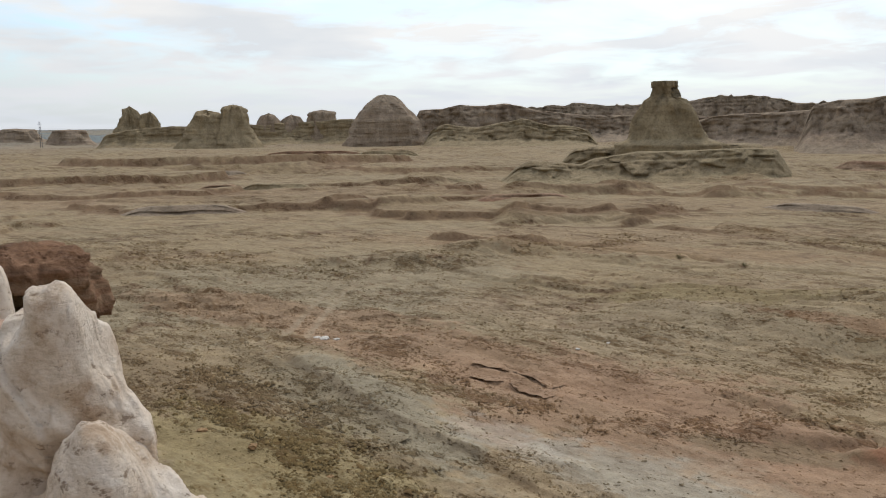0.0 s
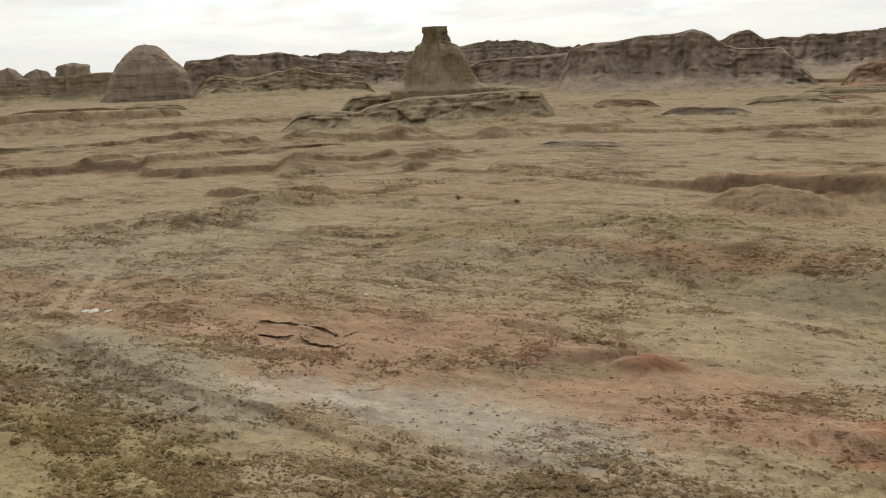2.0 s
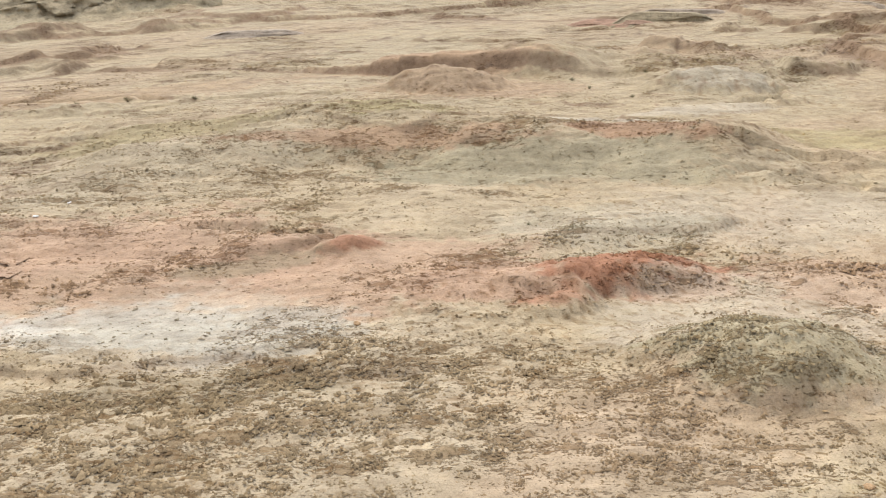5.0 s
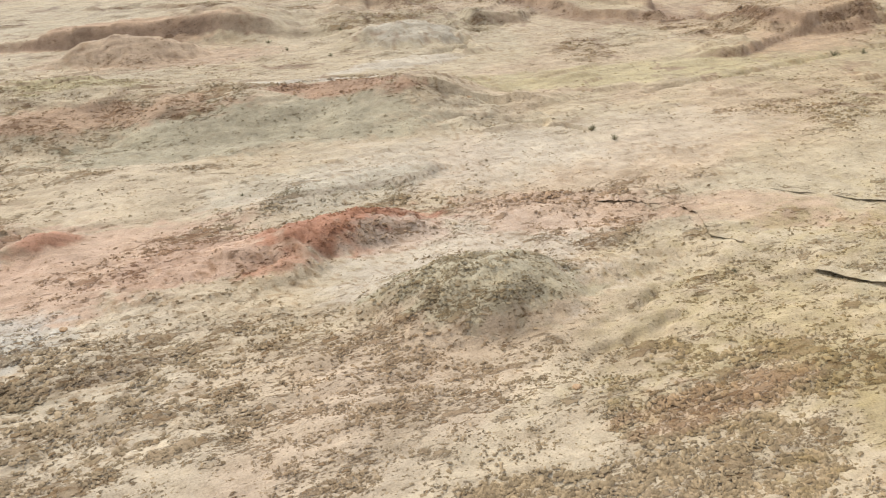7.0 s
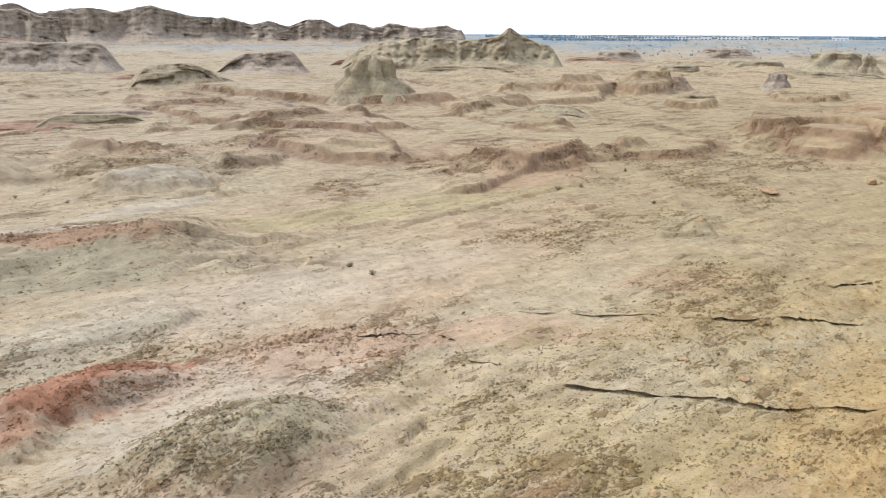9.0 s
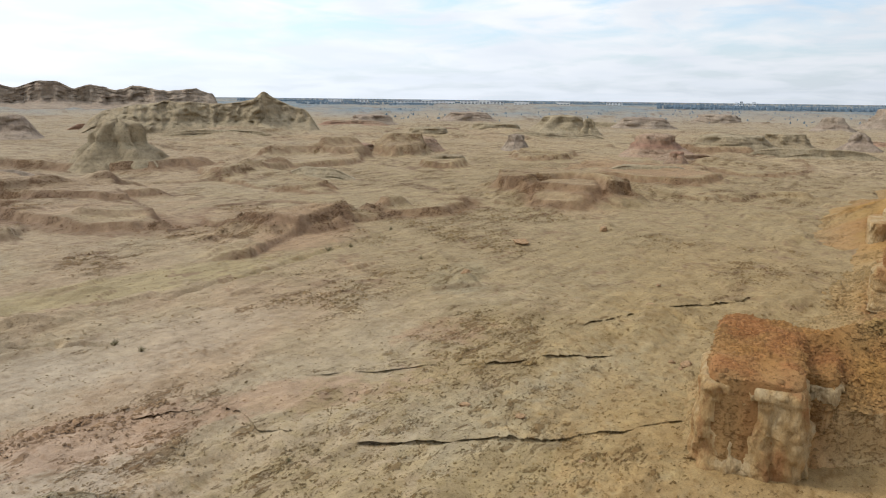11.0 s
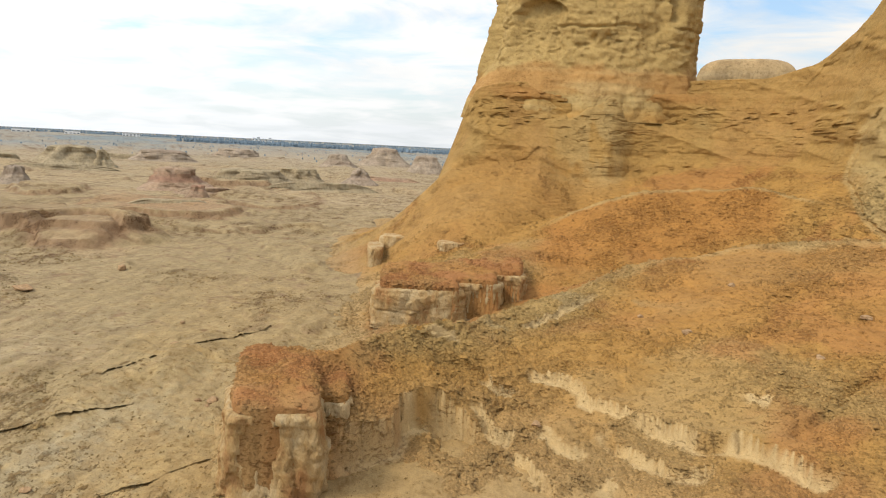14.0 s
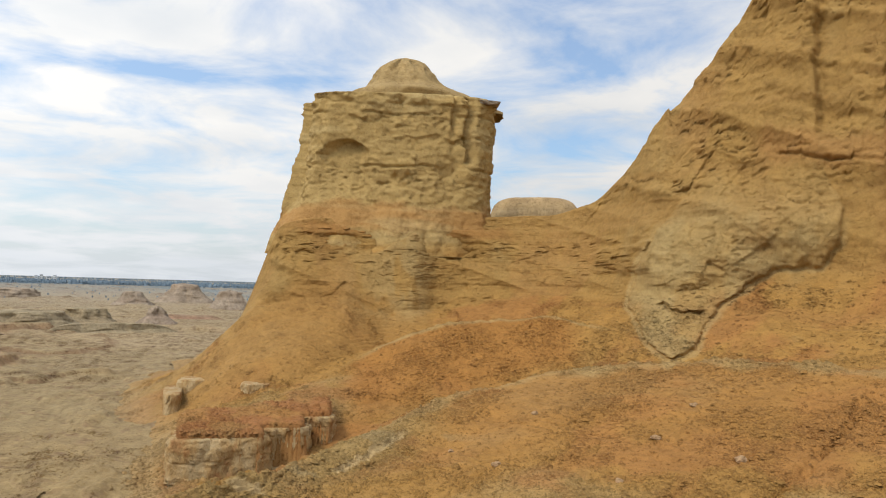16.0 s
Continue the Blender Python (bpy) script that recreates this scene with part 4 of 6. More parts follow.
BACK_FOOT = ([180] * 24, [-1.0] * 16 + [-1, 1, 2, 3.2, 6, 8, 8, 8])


def outline(x, y, corners):
    """Distance inside a closed outline (below 0 outside)."""
    d, _ = along(x, y, corners + corners[:1])
    inside = np.zeros(np.shape(x), bool)
    for (ax, ay), (bx, by) in zip(corners, corners[1:] + corners[:1]):
        inside ^= ((ay > y) != (by > y)) & (x < (bx - ax) * (y - ay) / (by - ay + 1e-9) + ax)
    return np.where(inside, d, -d)


# Blocks of rock that stand out of the hill's edge: bearing, distance, half-width, half-depth, foot, top.
BLOCKS = [(119.3, 33.7, 2.0, 2.4, -0.7, 3.8), (123.0, 36.4, 1.1, 2.0, -0.2, 3.2), (129.6, 61.5, 3.4, 2.6, 0.2, 3.9), (133.4, 63.5, 2.4, 2.4, 1.0, 4.2), (135.6, 66.0, 2.0, 2.2, 1.6, 4.6)]

# Lips of harder sand across the near slope: points of bearing and distance from one end to the other, and the drop below the lip.
LIPS = []


def lip(*row):
    LIPS.append(row)


lip([(122.6, 34.0), (124.4, 34.3), (126.0, 34.9), (127.6, 35.8), (128.6, 37.2), (130, 37.7), (131.4, 38.4), (133.7, 38.2), (135.4, 37.8)], 1.7)
lip([(135.0, 44.6), (135.8, 42.8), (137.6, 42.4)], 0.6)
lip([(138.0, 45.1), (139.7, 44.1), (141.3, 44.1), (143.0, 42.1), (144.8, 40.9), (146.2, 40.0)], 0.7)
lip([(145.6, 40.2), (148.6, 38.5), (151.2, 37.3), (153.3, 37.6), (155.8, 36.7), (158.4, 35.6), (161, 35.0)], 1.1)
lip([(143.8, 39.4), (145.2, 37.3), (146.8, 36.0), (149.5, 35.6), (152.4, 35.5)], 0.7)
lip([(134.9, 39.4), (136.1, 37.8), (137.6, 37.4)], 0.8)
lip([(137.3, 36.2), (139.0, 34.9), (139.9, 33.7), (141.6, 32.7)], 0.8)
lip([(141.3, 32.3), (143.2, 31.7), (145.2, 30.7)], 0.7)
lip([(144.2, 34.4), (146.7, 32.7), (149.0, 32.0)], 0.6)
lip([(128.6, 45.2), (130.6, 46.1), (132.6, 47.3)], 0.4)
lip([(139.4, 38.6), (141.4, 37.2), (143.2, 36.8)], 0.5)
lip([(152.6, 42.4), (155.6, 41.6)], 0.3)
lip([(136.6, 52.0), (139.4, 55.0), (142.6, 60.0)], 0.35)
# Rills that run down the near slope.
RILLS = [[(174.6, 63.5), (172.4, 55.3), (170.4, 50.4), (168.4, 45.8), (166.5, 42)], [(174.8, 60.4), (173.0, 56.2), (171.1, 51.1), (169.5, 46.6)], [(157.0, 37.5), (158.3, 40), (160.0, 43.5), (162.5, 47)]]
# The great bulge that hangs from the cliff: its outline, as bearing and height.
BULGE = [(161.3, 9.0), (159.2, 11.2), (158.5, 13.4), (158.9, 17.4), (160.2, 21.9), (162.8, 27.6), (166, 31), (170.4, 31), (172.2, 24.0), (172.0, 20.4), (170.7, 18.3), (168.1, 17.8), (166.4, 16.2), (164.7, 13.8), (163.7, 12.0), (162.9, 10.2)]


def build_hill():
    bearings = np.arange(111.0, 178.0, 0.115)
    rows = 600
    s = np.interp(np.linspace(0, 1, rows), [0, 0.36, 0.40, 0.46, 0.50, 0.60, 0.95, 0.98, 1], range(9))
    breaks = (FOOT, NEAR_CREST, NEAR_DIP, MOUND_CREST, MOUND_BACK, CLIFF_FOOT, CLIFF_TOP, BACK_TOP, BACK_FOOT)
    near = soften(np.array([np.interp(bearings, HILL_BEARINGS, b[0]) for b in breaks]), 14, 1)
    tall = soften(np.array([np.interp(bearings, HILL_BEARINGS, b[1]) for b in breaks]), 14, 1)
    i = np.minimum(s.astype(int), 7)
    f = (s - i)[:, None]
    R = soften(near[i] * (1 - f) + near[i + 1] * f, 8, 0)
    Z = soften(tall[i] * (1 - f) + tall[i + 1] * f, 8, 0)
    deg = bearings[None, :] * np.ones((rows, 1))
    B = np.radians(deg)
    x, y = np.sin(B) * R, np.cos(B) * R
    S = s[:, None] * np.ones_like(Z)
    side = B * 90
    rocky = step(4.7, 5.2, S) * step(7.0, 6.2, S) * step(8, 12, Z + 1.5 * layers(side / 4, Z / 4, 3, 400)) * step(127, 131, deg)
    # massive faces: shallow ribs, chipped facets, beds a little proud, scattered hollows
    push = 1.2 * (0.45 - np.abs(layers(side / 11 + 0.2 * Z, Z / 26, 3, 401, 0.5, 0.0)))
    push = push + 0.28 * chips(side / 4.2, Z / 5.2, 402) + 0.10 * chips(side / 0.9, Z / 0.8, 406) + 0.09 * layers(side / 0.6, Z / 0.5, 3, 405, 0.6, 0.0)
    push = push + 0.22 * layers(Z * 0.8, side / 40, 4, 409, 0.5, 0.0)
    hollow = step(0.42, 0.62, layers(side / 0.9, Z / 0.32, 3, 407, 0.5, 0.0)) * step(0.0, 0.4, layers(side / 7, Z / 4, 2, 408))
    push = (push - 0.3 * hollow) * rocky
    # a flatiron below the tower with a sharp right-hand arris, and the hollow beside it
    iron = np.clip((deg - 136.8) / 6.0, 0, 1) * step(144.6, 142.6, deg + 0.2 * layers(Z / 1.5, Z * 0, 3, 411))
    roof = 17.6 + 0.78 * (deg - 137) + 0.5 * layers(side / 2, side * 0, 2, 412)
    iron = iron * step(roof + 0.5, roof - 0.6, Z) * step(9.0, 13.0, Z)
    push = push * (1 - 0.6 * iron) + 1.7 * iron + 0.12 * iron * chips(side / 1.6, Z / 1.2, 413)
    push = push - 0.6 * np.exp(-(((deg - 146.5) / 2.4) ** 2)) * step(10, 13, Z) * step(23, 18, Z)
    # ledge under the tower at the red bed
    push = push + 0.35 * step(0.8, 0.1, np.abs(Z - 22.4 - 0.3 * layers(side / 3, side * 0, 3, 414))) * step(133, 136, deg) * step(151, 146, deg)
    # a broken slab on the slope below the saddle
    slab = step(155.4, 156.0, deg) * step(160.2, 159.4, deg) * step(17.0, 18.2, Z + 0.5 * layers(side / 1.2, side * 0, 3, 415)) * step(20.8, 20.3, Z - 0.2 * (deg - 158) + 0.3 * layers(side / 1.5, side * 0, 2, 416))
    push = push + slab * (0.9 + 0.5 * chips(side / 1.3, Z / 0.8, 417))
    # the great bulge: a sharp lip below, swelling above, its top running into the cliff
    edge = outline(deg * 1.57, Z, [(b * 1.57, z) for b, z in BULGE]) + 0.28 * layers(side / 1.4, Z / 1.4, 4, 451) + 0.12 * chips(side / 0.8, Z / 0.8, 452)
    fade = step(30, 20, Z)
    inside = step(0.0, 0.16, edge)
    swell = inside * (0.3 + 2.2 * np.sqrt(np.clip(edge / 4.5, 0, 1))) * fade
    bulge = inside * fade
    swell = swell + bulge * (0.20 * chips(side / 2.2, Z / 1.3, 453) + 0.08 * chips(side / 0.7, Z / 0.45, 457))
    mouth = step(0.35, 0.05, np.abs(Z - 13.6 + 0.25 * (deg - 161) + 0.4 * layers(side / 1.6, side * 0, 3, 459))) * step(160.2, 160.8, deg) * step(164.0, 163.2, deg)
    push = push + swell - 0.8 * mouth * bulge
    # upper cliff: a spur whose side turns away, and a dark parting under the red bed
    push = push - 1.6 * step(170.2, 170.9, deg + 0.2 * layers(Z / 2, Z * 0, 2, 418)) * step(31, 34, Z)
    parting = step(0.3, 0.05, np.abs(Z - 30.0 + 0.22 * (deg - 168.5) - 0.25 * layers(side / 2.5, side * 0, 3, 419))) * step(167.5, 169, deg)
    push = push - 0.5 * parting
    R2 = R - push
    low = 1 - rocky
    rise = (0.2 + 0.3 * step(40, 60, R)) * layers(x / 9, y / 9, 4, 421) * step(0.02, 0.9, S) * low + 0.10 * layers(x / 1.4, y / 1.4, 3, 423) * low
    # lips of harder sand, undercut, with the slope worn away below them
    pale = np.zeros_like(Z)
    for k, (line, drop) in enumerate(LIPS):
        pts = [polar(*p) for p in line]
        m = (deg > line[0][0] - 4) & (deg < line[-1][0] + 4) & (R > min(p[1] for p in line) - 9) & (R < max(p[1] for p in line) + 4)
        d, w = sided(x[m], y[m], pts)
        d = d + 0.40 * layers(x[m] / 1.5, y[m] / 1.5, 3, 440 + k) + 0.12 * chips(x[m] / 0.8, y[m] / 0.8, 460 + k)
        ends = step(0.0, 0.10, w) * step(1.0, 0.90, w) * step(-9, -7, -np.abs(d))
        rise[m] = rise[m] + ends * drop * 0.62 * ((0.8 if k == 0 else 0.25) * step(5.0 if k == 0 else 2.5, 0.0, d) * step(-0.02, 0.0, d) - step(0.0, -0.16, d) * step(-5.0, -0.9, d))
        pale[m] = np.maximum(pale[m], ends * step(0.06, 0.0, d) * step(-0.8, -0.4, d) * step(-0.8, -0.2, layers(x[m] / 2.2, y[m] / 2.2, 2, 480 + k)))
    # thin treads of crust
    v = (Z + rise + 0.25 * layers(x / 2.2, y / 2.2, 4, 465)) / 0.34
    f = v - np.floor(v)
    rise = rise + 0.34 * 0.7 * low * step(-0.1, 0.4, layers(x / 4, y / 4, 3, 467)) * step(0.1, 0.5, S) * (step(0.75, 0.97, f) - f)
    for k, line in enumerate(RILLS):
        d, w = along(x, y, [polar(*p) for p in line])
        d = np.abs(d + 0.35 * layers(x / 0.9, y / 0.9, 3, 470 + k))
        rise = rise - 0.4 * step(0.5, 0.05, d) * step(0, 0.15, w) * step(1, 0.85, w) * (R < 80)
    thick = step(-0.35, 0.45, layers(x / 6, y / 6, 4, 476) + 0.3 * layers(x / 1.5, y / 1.5, 2, 477))
    u, v = drift(x, y)
    crust = thick * (np.maximum(0, chips(u / 1.3, v / 0.9, 478)) + 0.6 * np.maximum(0, chips(u / 0.5, v / 0.4, 474)))
    Z2 = Z + rise + (0.22 * crust + 0.04 * layers(x / 0.4, y / 0.4, 2, 479)) * low
    # the crest of the cliff is broken into blocks
    Z2 = Z2 + (0.7 * chips(side / 3.2, S * 0.5, 471) + 0.25 * chips(side / 1.1, S, 472)) * rocky * step(157, 160, deg) * step(22, 30, Z)
    Z2 = Z2 - 0.7 * step(0.12, 0.0, S) - 0.6 * step(118, 112, deg)
    # the ground in front of the two great blocks lies low, so that their faces stand free; red soil caps them all
    capped = np.zeros_like(Z2)
    plan = []
    for k, (bb, br, wide, deep, foot, top) in enumerate(BLOCKS):
        u, v = np.radians(deg - bb) * R, R - br
        e = (np.abs(u / wide) ** 5 + np.abs(np.where(v < 0, v / deep, v / (2.2 * deep))) ** 5) ** 0.2 + 0.05 * layers(x / 0.7, y / 0.7, 3, 481 + k)
        plan.append((v, e))
        if k in (0, 2):
            free = step(1.9, 1.3, e) * step(0.2, -0.5, v / deep)
            Z2 = Z2 + (np.minimum(Z2, foot + 0.3) - Z2) * free
    for k, (bb, br, wide, deep, foot, top) in enumerate(BLOCKS):
        v, e = plan[k]
        lid = top + 0.3 + 0.12 * layers(x / 1.2, y / 1.2, 3, 491 + k) - 0.25 * step(0.75, 1.0, e) + 0.10 * np.maximum(v + deep, 0)
        Z2 = np.maximum(Z2, Z2 + (lid - Z2) * step(0.99, 0.93, e))
        capped = np.maximum(capped, step(1.5, 0.7, e))
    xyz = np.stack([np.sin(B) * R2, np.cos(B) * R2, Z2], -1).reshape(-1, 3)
    # pigment: ochre soil, rust and tan patches, paler rock
    c = np.array((0.36, 0.215, 0.075)) * np.ones((*Z.shape, 1))

    def stain(colour, w):
        c[:] = c + (np.array(colour) - c) * np.asarray(w)[..., None]

    n1, n2 = layers(x / 10, y / 10, 4, 431), layers(x / 2.2, y / 2.2, 4, 432)
    wob = 0.06 * layers(side / 4, side * 0, 3, 455)
    stain((0.355, 0.255, 0.125), step(-0.1, 0.6, n1 + 0.3 * n2) * 0.7)
    stain((0.345, 0.165, 0.068), step(0.2, 0.7, layers(x / 7, y / 7, 4, 433) + 0.25 * n2) * 0.55)
    stain((0.345, 0.195, 0.075), step(0.2, 0.55, layers(Z * 0.55, side / 60, 3, 435)) * 0.6 * step(8, 12, Z))
    stain((0.35, 0.245, 0.105), rocky * 0.55)
    stain(SAND, step(3.0, 0.0, Z) * 0.55)
    stain((0.36, 0.19, 0.068), step(0.45, 0.75, S) * step(1.02, 0.97, S + wob) * step(140, 149, deg + 3 * n1) * 0.6)
    stain((0.34, 0.255, 0.125), step(0.62, 0.9, S) * step(1.06, 1.0, S) * step(123, 126, deg) * step(146, 140, deg + 4 * n1) * 0.7)
    stain((0.385, 0.29, 0.155), step(0.93, 0.985, S + 0.3 * wob) * step(1.06, 1.0, S) * step(138, 146, deg) * 0.6)
    stain((0.36, 0.18, 0.058), step(1.9, 2.3, S) * step(3.02, 2.97, S + wob) * step(137, 140, deg) * step(157, 154.5, deg + 0.4 * S) * 0.8)
    stain((0.39, 0.29, 0.15), step(2.94, 2.99, S + 0.3 * wob) * step(3.25, 3.05, S) * step(138, 141, deg) * step(158, 155, deg) * 0.7)
    stain((0.345, 0.205, 0.078), step(3.9, 4.2, S) * step(5.3, 4.9, S + 3 * wob) * step(124, 129, deg) * step(147, 141, deg) * 0.75)
    stain((0.34, 0.18, 0.07), step(1.4, 0.2, np.abs(Z - 22.6 - 0.8 * n2)) * step(132, 136, deg) * step(152, 148, deg) * 0.65)
    stain((0.345, 0.195, 0.085), step(2.6, 0.6, np.abs(Z - 31.2 + 0.2 * (deg - 168) - 0.8 * n2)) * step(166, 168, deg) * 0.6)
    stain((0.39, 0.305, 0.165), iron * step(-0.2, 0.3, n2 + 0.3) * 0.65)
    stain((0.37, 0.29, 0.155), bulge * (0.45 + 0.35 * step(-0.3, 0.4, layers(side / 3, Z / 3, 3, 456))))
    rim = step(0.05, -0.05, edge) * step(-0.75, -0.3, edge) * step(25, 19, Z)
    stain((0.43, 0.335, 0.18), rim * 0.6)
    stain((0.50, 0.39, 0.235), pale * 0.9)
    stain((0.34, 0.275, 0.165), step(0.4, 0.7, layers(x / 3, y / 3, 3, 436)) * step(0.6, 0.9, S) * step(1.4, 1.1, S) * step(150, 144, deg) * 0.6)
    red = np.maximum(capped, step(2.0, 0.3, oval(x, y, *polar(121.5, 38), 6.5, 3.0, 121) + 0.3 * layers(x / 2, y / 2, 3, 437)))
    stain((0.335, 0.158, 0.07), red * (0.45 + 0.45 * step(-0.3, 0.3, n2)))
    c *= np.array((0.86, 0.785, 0.63))
    toe = plain_pigment(x.ravel(), y.ravel(), np.zeros(x.size)).reshape(c.shape)
    stain_toe = np.maximum(step(6.0, 0.5, Z2 + 1.0 * n1) * step(125, 118, deg + 2 * n2) * (1 - red), step(0.10, 0.02, S))[..., None]
    c = c + (toe - c) * stain_toe
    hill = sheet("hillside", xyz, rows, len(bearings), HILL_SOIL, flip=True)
    paint(hill, np.clip(c, 0.02, 0.9).reshape(-1, 3), (0.35 + 0.55 * thick * low - 0.25 * pale).ravel())
    q = np.random.RandomState(8)
    m = 280000
    cb, cr = q.uniform(113, 175, m), 29 * np.exp(q.uniform(0, math.log(3.1), m))
    k = np.clip(np.round((cb - 111.0) / 0.115).astype(int), 0, len(bearings) - 1)
    row = np.array([np.searchsorted(R2[:, kk], rr) for kk, rr in zip(k, cr)]).clip(1, rows - 1)
    place = xyz.reshape(rows, -1, 3)[row, k]
    keep = (q.random_sample(m) < 0.04 + 0.55 * thick[row, k]) & (rocky[row, k] < 0.5) & (pale[row, k] < 0.5)
    place, cb, k, row = place[keep], cb[keep], k[keep], row[keep]
    tint = c[row, k] * q.uniform(0.66, 1.08, (len(cb), 1))
    size = np.clip(np.exp(q.normal(-2.25, 0.42, len(cb))), 0.05, 0.3) * (0.45 + cr[keep] / 52)
    clods("soil_crust", np.degrees(np.arctan2(place[:, 0], place[:, 1])), np.hypot(place[:, 0], place[:, 1]), place[:, 2], size, tint, 9, "crumbs of ochre crust on the hillside")

    def height_at(bearing, r):
        k = int(np.clip(round((bearing - 111.0) / 0.115), 0, len(bearings) - 1))
        return float(np.interp(r, R2[:, k], Z2[:, k]))

    tagged(hill, "ochre hillside of crumbling soil and eroded rock", "hillside", kind="structure")
    return height_at


def loft(levels, segments, middle, turn, plan, push):
    """Rings of points round an upright axis. plan(level, angle) gives across and deep; push(angle, z, across, deep) moves the face outwards."""
    ang = np.linspace(0, 2 * math.pi, segments, endpoint=False)
    L, A = np.meshgrid(levels, ang, indexing="ij")
    u, v, z = plan(L, A)
    d = np.hypot(u, v) + 1e-6
    out = push(A, z, u, v)
    u, v = u * (1 + out / d), v * (1 + out / d)
    c, s = math.cos(radians(turn)), math.sin(radians(turn))
    x, y = middle[0] + u * c + v * s, middle[1] - u * s + v * c
    return np.stack([x, y, z], -1).reshape(-1, 3)


def boxy(A, k):
    """A rounded square of half-width 1: k 2 is a circle, larger is squarer."""
    c, s = np.cos(A), np.sin(A)
    r = (np.abs(c) ** k + np.abs(s) ** k) ** (-1 / k)
    return r * c, r * s


def build_tower():
    root = tagged(new("rock_tower"), "tall tan sandstone tower with a domed summit on an eroded ridge", "rock tower")
    mx, my = polar(141.3, 118)
    root.location, root.scale = (mx, my, -0.66), (1.044, 1.044, 1.044)
    levels = np.linspace(0, 1, 140)

    def plan(L, A):
        z = 19 + 22.3 * np.minimum(L / 0.92, 1)
        left = np.interp(z, [19, 22.6, 28.4, 34, 41, 42], [17.4, 16.6, 15.2, 14.2, 13.2, 12.6])
        right = np.interp(z, [19, 25, 28, 33, 37, 41, 42], [14.5, 13.4, 13.0, 12.9, 13.4, 13.0, 12.4])
        deep = np.interp(z, [19, 22.5, 25.5, 30, 42], [13, 12.0, 10.6, 9.4, 8.0])
        u, v = boxy(A, np.interp(z, [22, 30], [3.2, 5.5]))
        shrink = np.clip(1 - (L - 0.92) / 0.08, 0, 1)
        u = np.where(u < 0, u * left, u * right) * shrink
        v = v * deep * shrink
        return u, v, z + 0.8 * (1 - shrink)

    def push(A, z, u, v):
        arc = np.where(np.abs(v) > np.abs(u) * 0.65, u, np.sign(u) * (14 + (v + 9)))
        front = v < 0
        rim = step(41.8, 41.1, z)
        p = 0.9 * (0.45 - np.abs(layers(arc / 7 + 3, z / 26, 3, 501))) + 0.45 * layers(arc / 3.5, z / 9, 4, 503, 0.5, 0.0)
        p = p + 0.13 * layers(arc / 0.8, z / 0.6, 4, 507, 0.6, 0.0) + 0.06 * layers(z * 1.6, arc / 12, 4, 505, 0.5, 0.0) + 0.16 * np.abs(layers(arc / 1.7, z / 2.6, 4, 506, 0.5, 0.0))
        pits = step(0.35, 0.6, layers(arc / 0.9, z / 0.35, 3, 513, 0.5, 0.0)) * step(-0.1, 0.4, layers(z * 0.45, arc / 9, 2, 515, 0.5, 0.0))
        p = p - 0.35 * pits * step(25, 28, z)
        # the left-hand part of the face turns away
        p = p - 0.22 * front * np.maximum(0, -2.5 - u - 0.12 * (z - 30)) * step(21, 29, z)
        # level cracks
        crack = step(0.30, 0.05, np.abs(z - 31.0 - 0.2 * layers(arc / 3, z * 0, 2, 517))) + step(0.22, 0.04, np.abs(z - 38.4 - 0.25 * layers(arc / 4, z * 0, 2, 519)))
        p = p - 0.35 * crack * step(-0.2, 0.2, layers(arc / 4, z * 0 + 5, 2, 521))
        # the arched alcove and the wedge below it
        arch = 34.6 - 0.10 * (u + 7.6) ** 2
        alcove = front * step(-12.2, -11.8, u) * step(-3.0, -4.4, u) * step(25.5, 27.5, z) * step(arch + 0.12, arch - 0.12, z)
        p = p - 1.9 * alcove * np.clip((z - 25.5) / 8.5, 0, 1) ** 0.7 * np.clip((-2.8 - u) / 3, 0, 1)
        p = p + (0.32 * chips(arc / 2.6, z / 2.2, 551) + 0.14 * chips(arc / 0.8, z / 0.6, 555)) * step(24, 27, z) * (1 - 0.8 * alcove)
        p = p - 1.5 * front * step(0.8, 0.3, np.abs(u - 9.6 - 0.3 * np.sin(z))) * step(31.5, 32.5, z) * step(41.5, 40.6, z)
        p = p - 0.7 * front * step(0.6, 0.2, np.abs(u - 7.4)) * step(35, 36.5, z)
        p = p + 0.8 * front * step(1.6, 0.8, np.abs(u - 0.3)) * step(29.0, 30.6, z) * step(30.9, 30.7, z)
        p = p + (0.1 + 0.6 * layers(arc / 2.5, z, 3, 511)) * step(39.6, 39.9, z)
        return p * rim

    body = sheet("tower_body", loft(levels, 400, (0, 0), 141.3, plan, push), 140, 400, TOWER_ROCK, root, closed=True, flip=True)

    def knob_plan(L, A):
        z = 40.2 + 8.4 * np.sin(L * math.pi / 2)
        w = np.interp(z, [40.6, 42, 43.2, 44, 45.5, 47, 48, 48.6], [11.2, 8.6, 6.4, 5.3, 4.5, 3.1, 1.8, 0.0])
        w = np.where(L >= 0.999, 0.0, w)
        u, v = boxy(A, 2.4)
        return np.where(u > 0, u * w * np.interp(z, [40.6, 43, 45], [1.3, 1.25, 1.0]), u * w) + 0.9, v * np.minimum(w, 7.5) * 0.9, z

    def knob_push(A, z, u, v):
        return (0.9 * (0.4 - np.abs(layers(A * 1.6, z / 5, 3, 521))) + 0.18 * layers(z * 1.4, A, 3, 523) + 0.14 * layers(A * 8, z / 0.6, 3, 525)) * step(48.5, 47.5, z)

    dome = sheet("summit_dome", loft(np.linspace(0, 1, 40), 160, (0, 0), 141.3, knob_plan, knob_push), 40, 160, TOWER_ROCK, root, closed=True, flip=True)
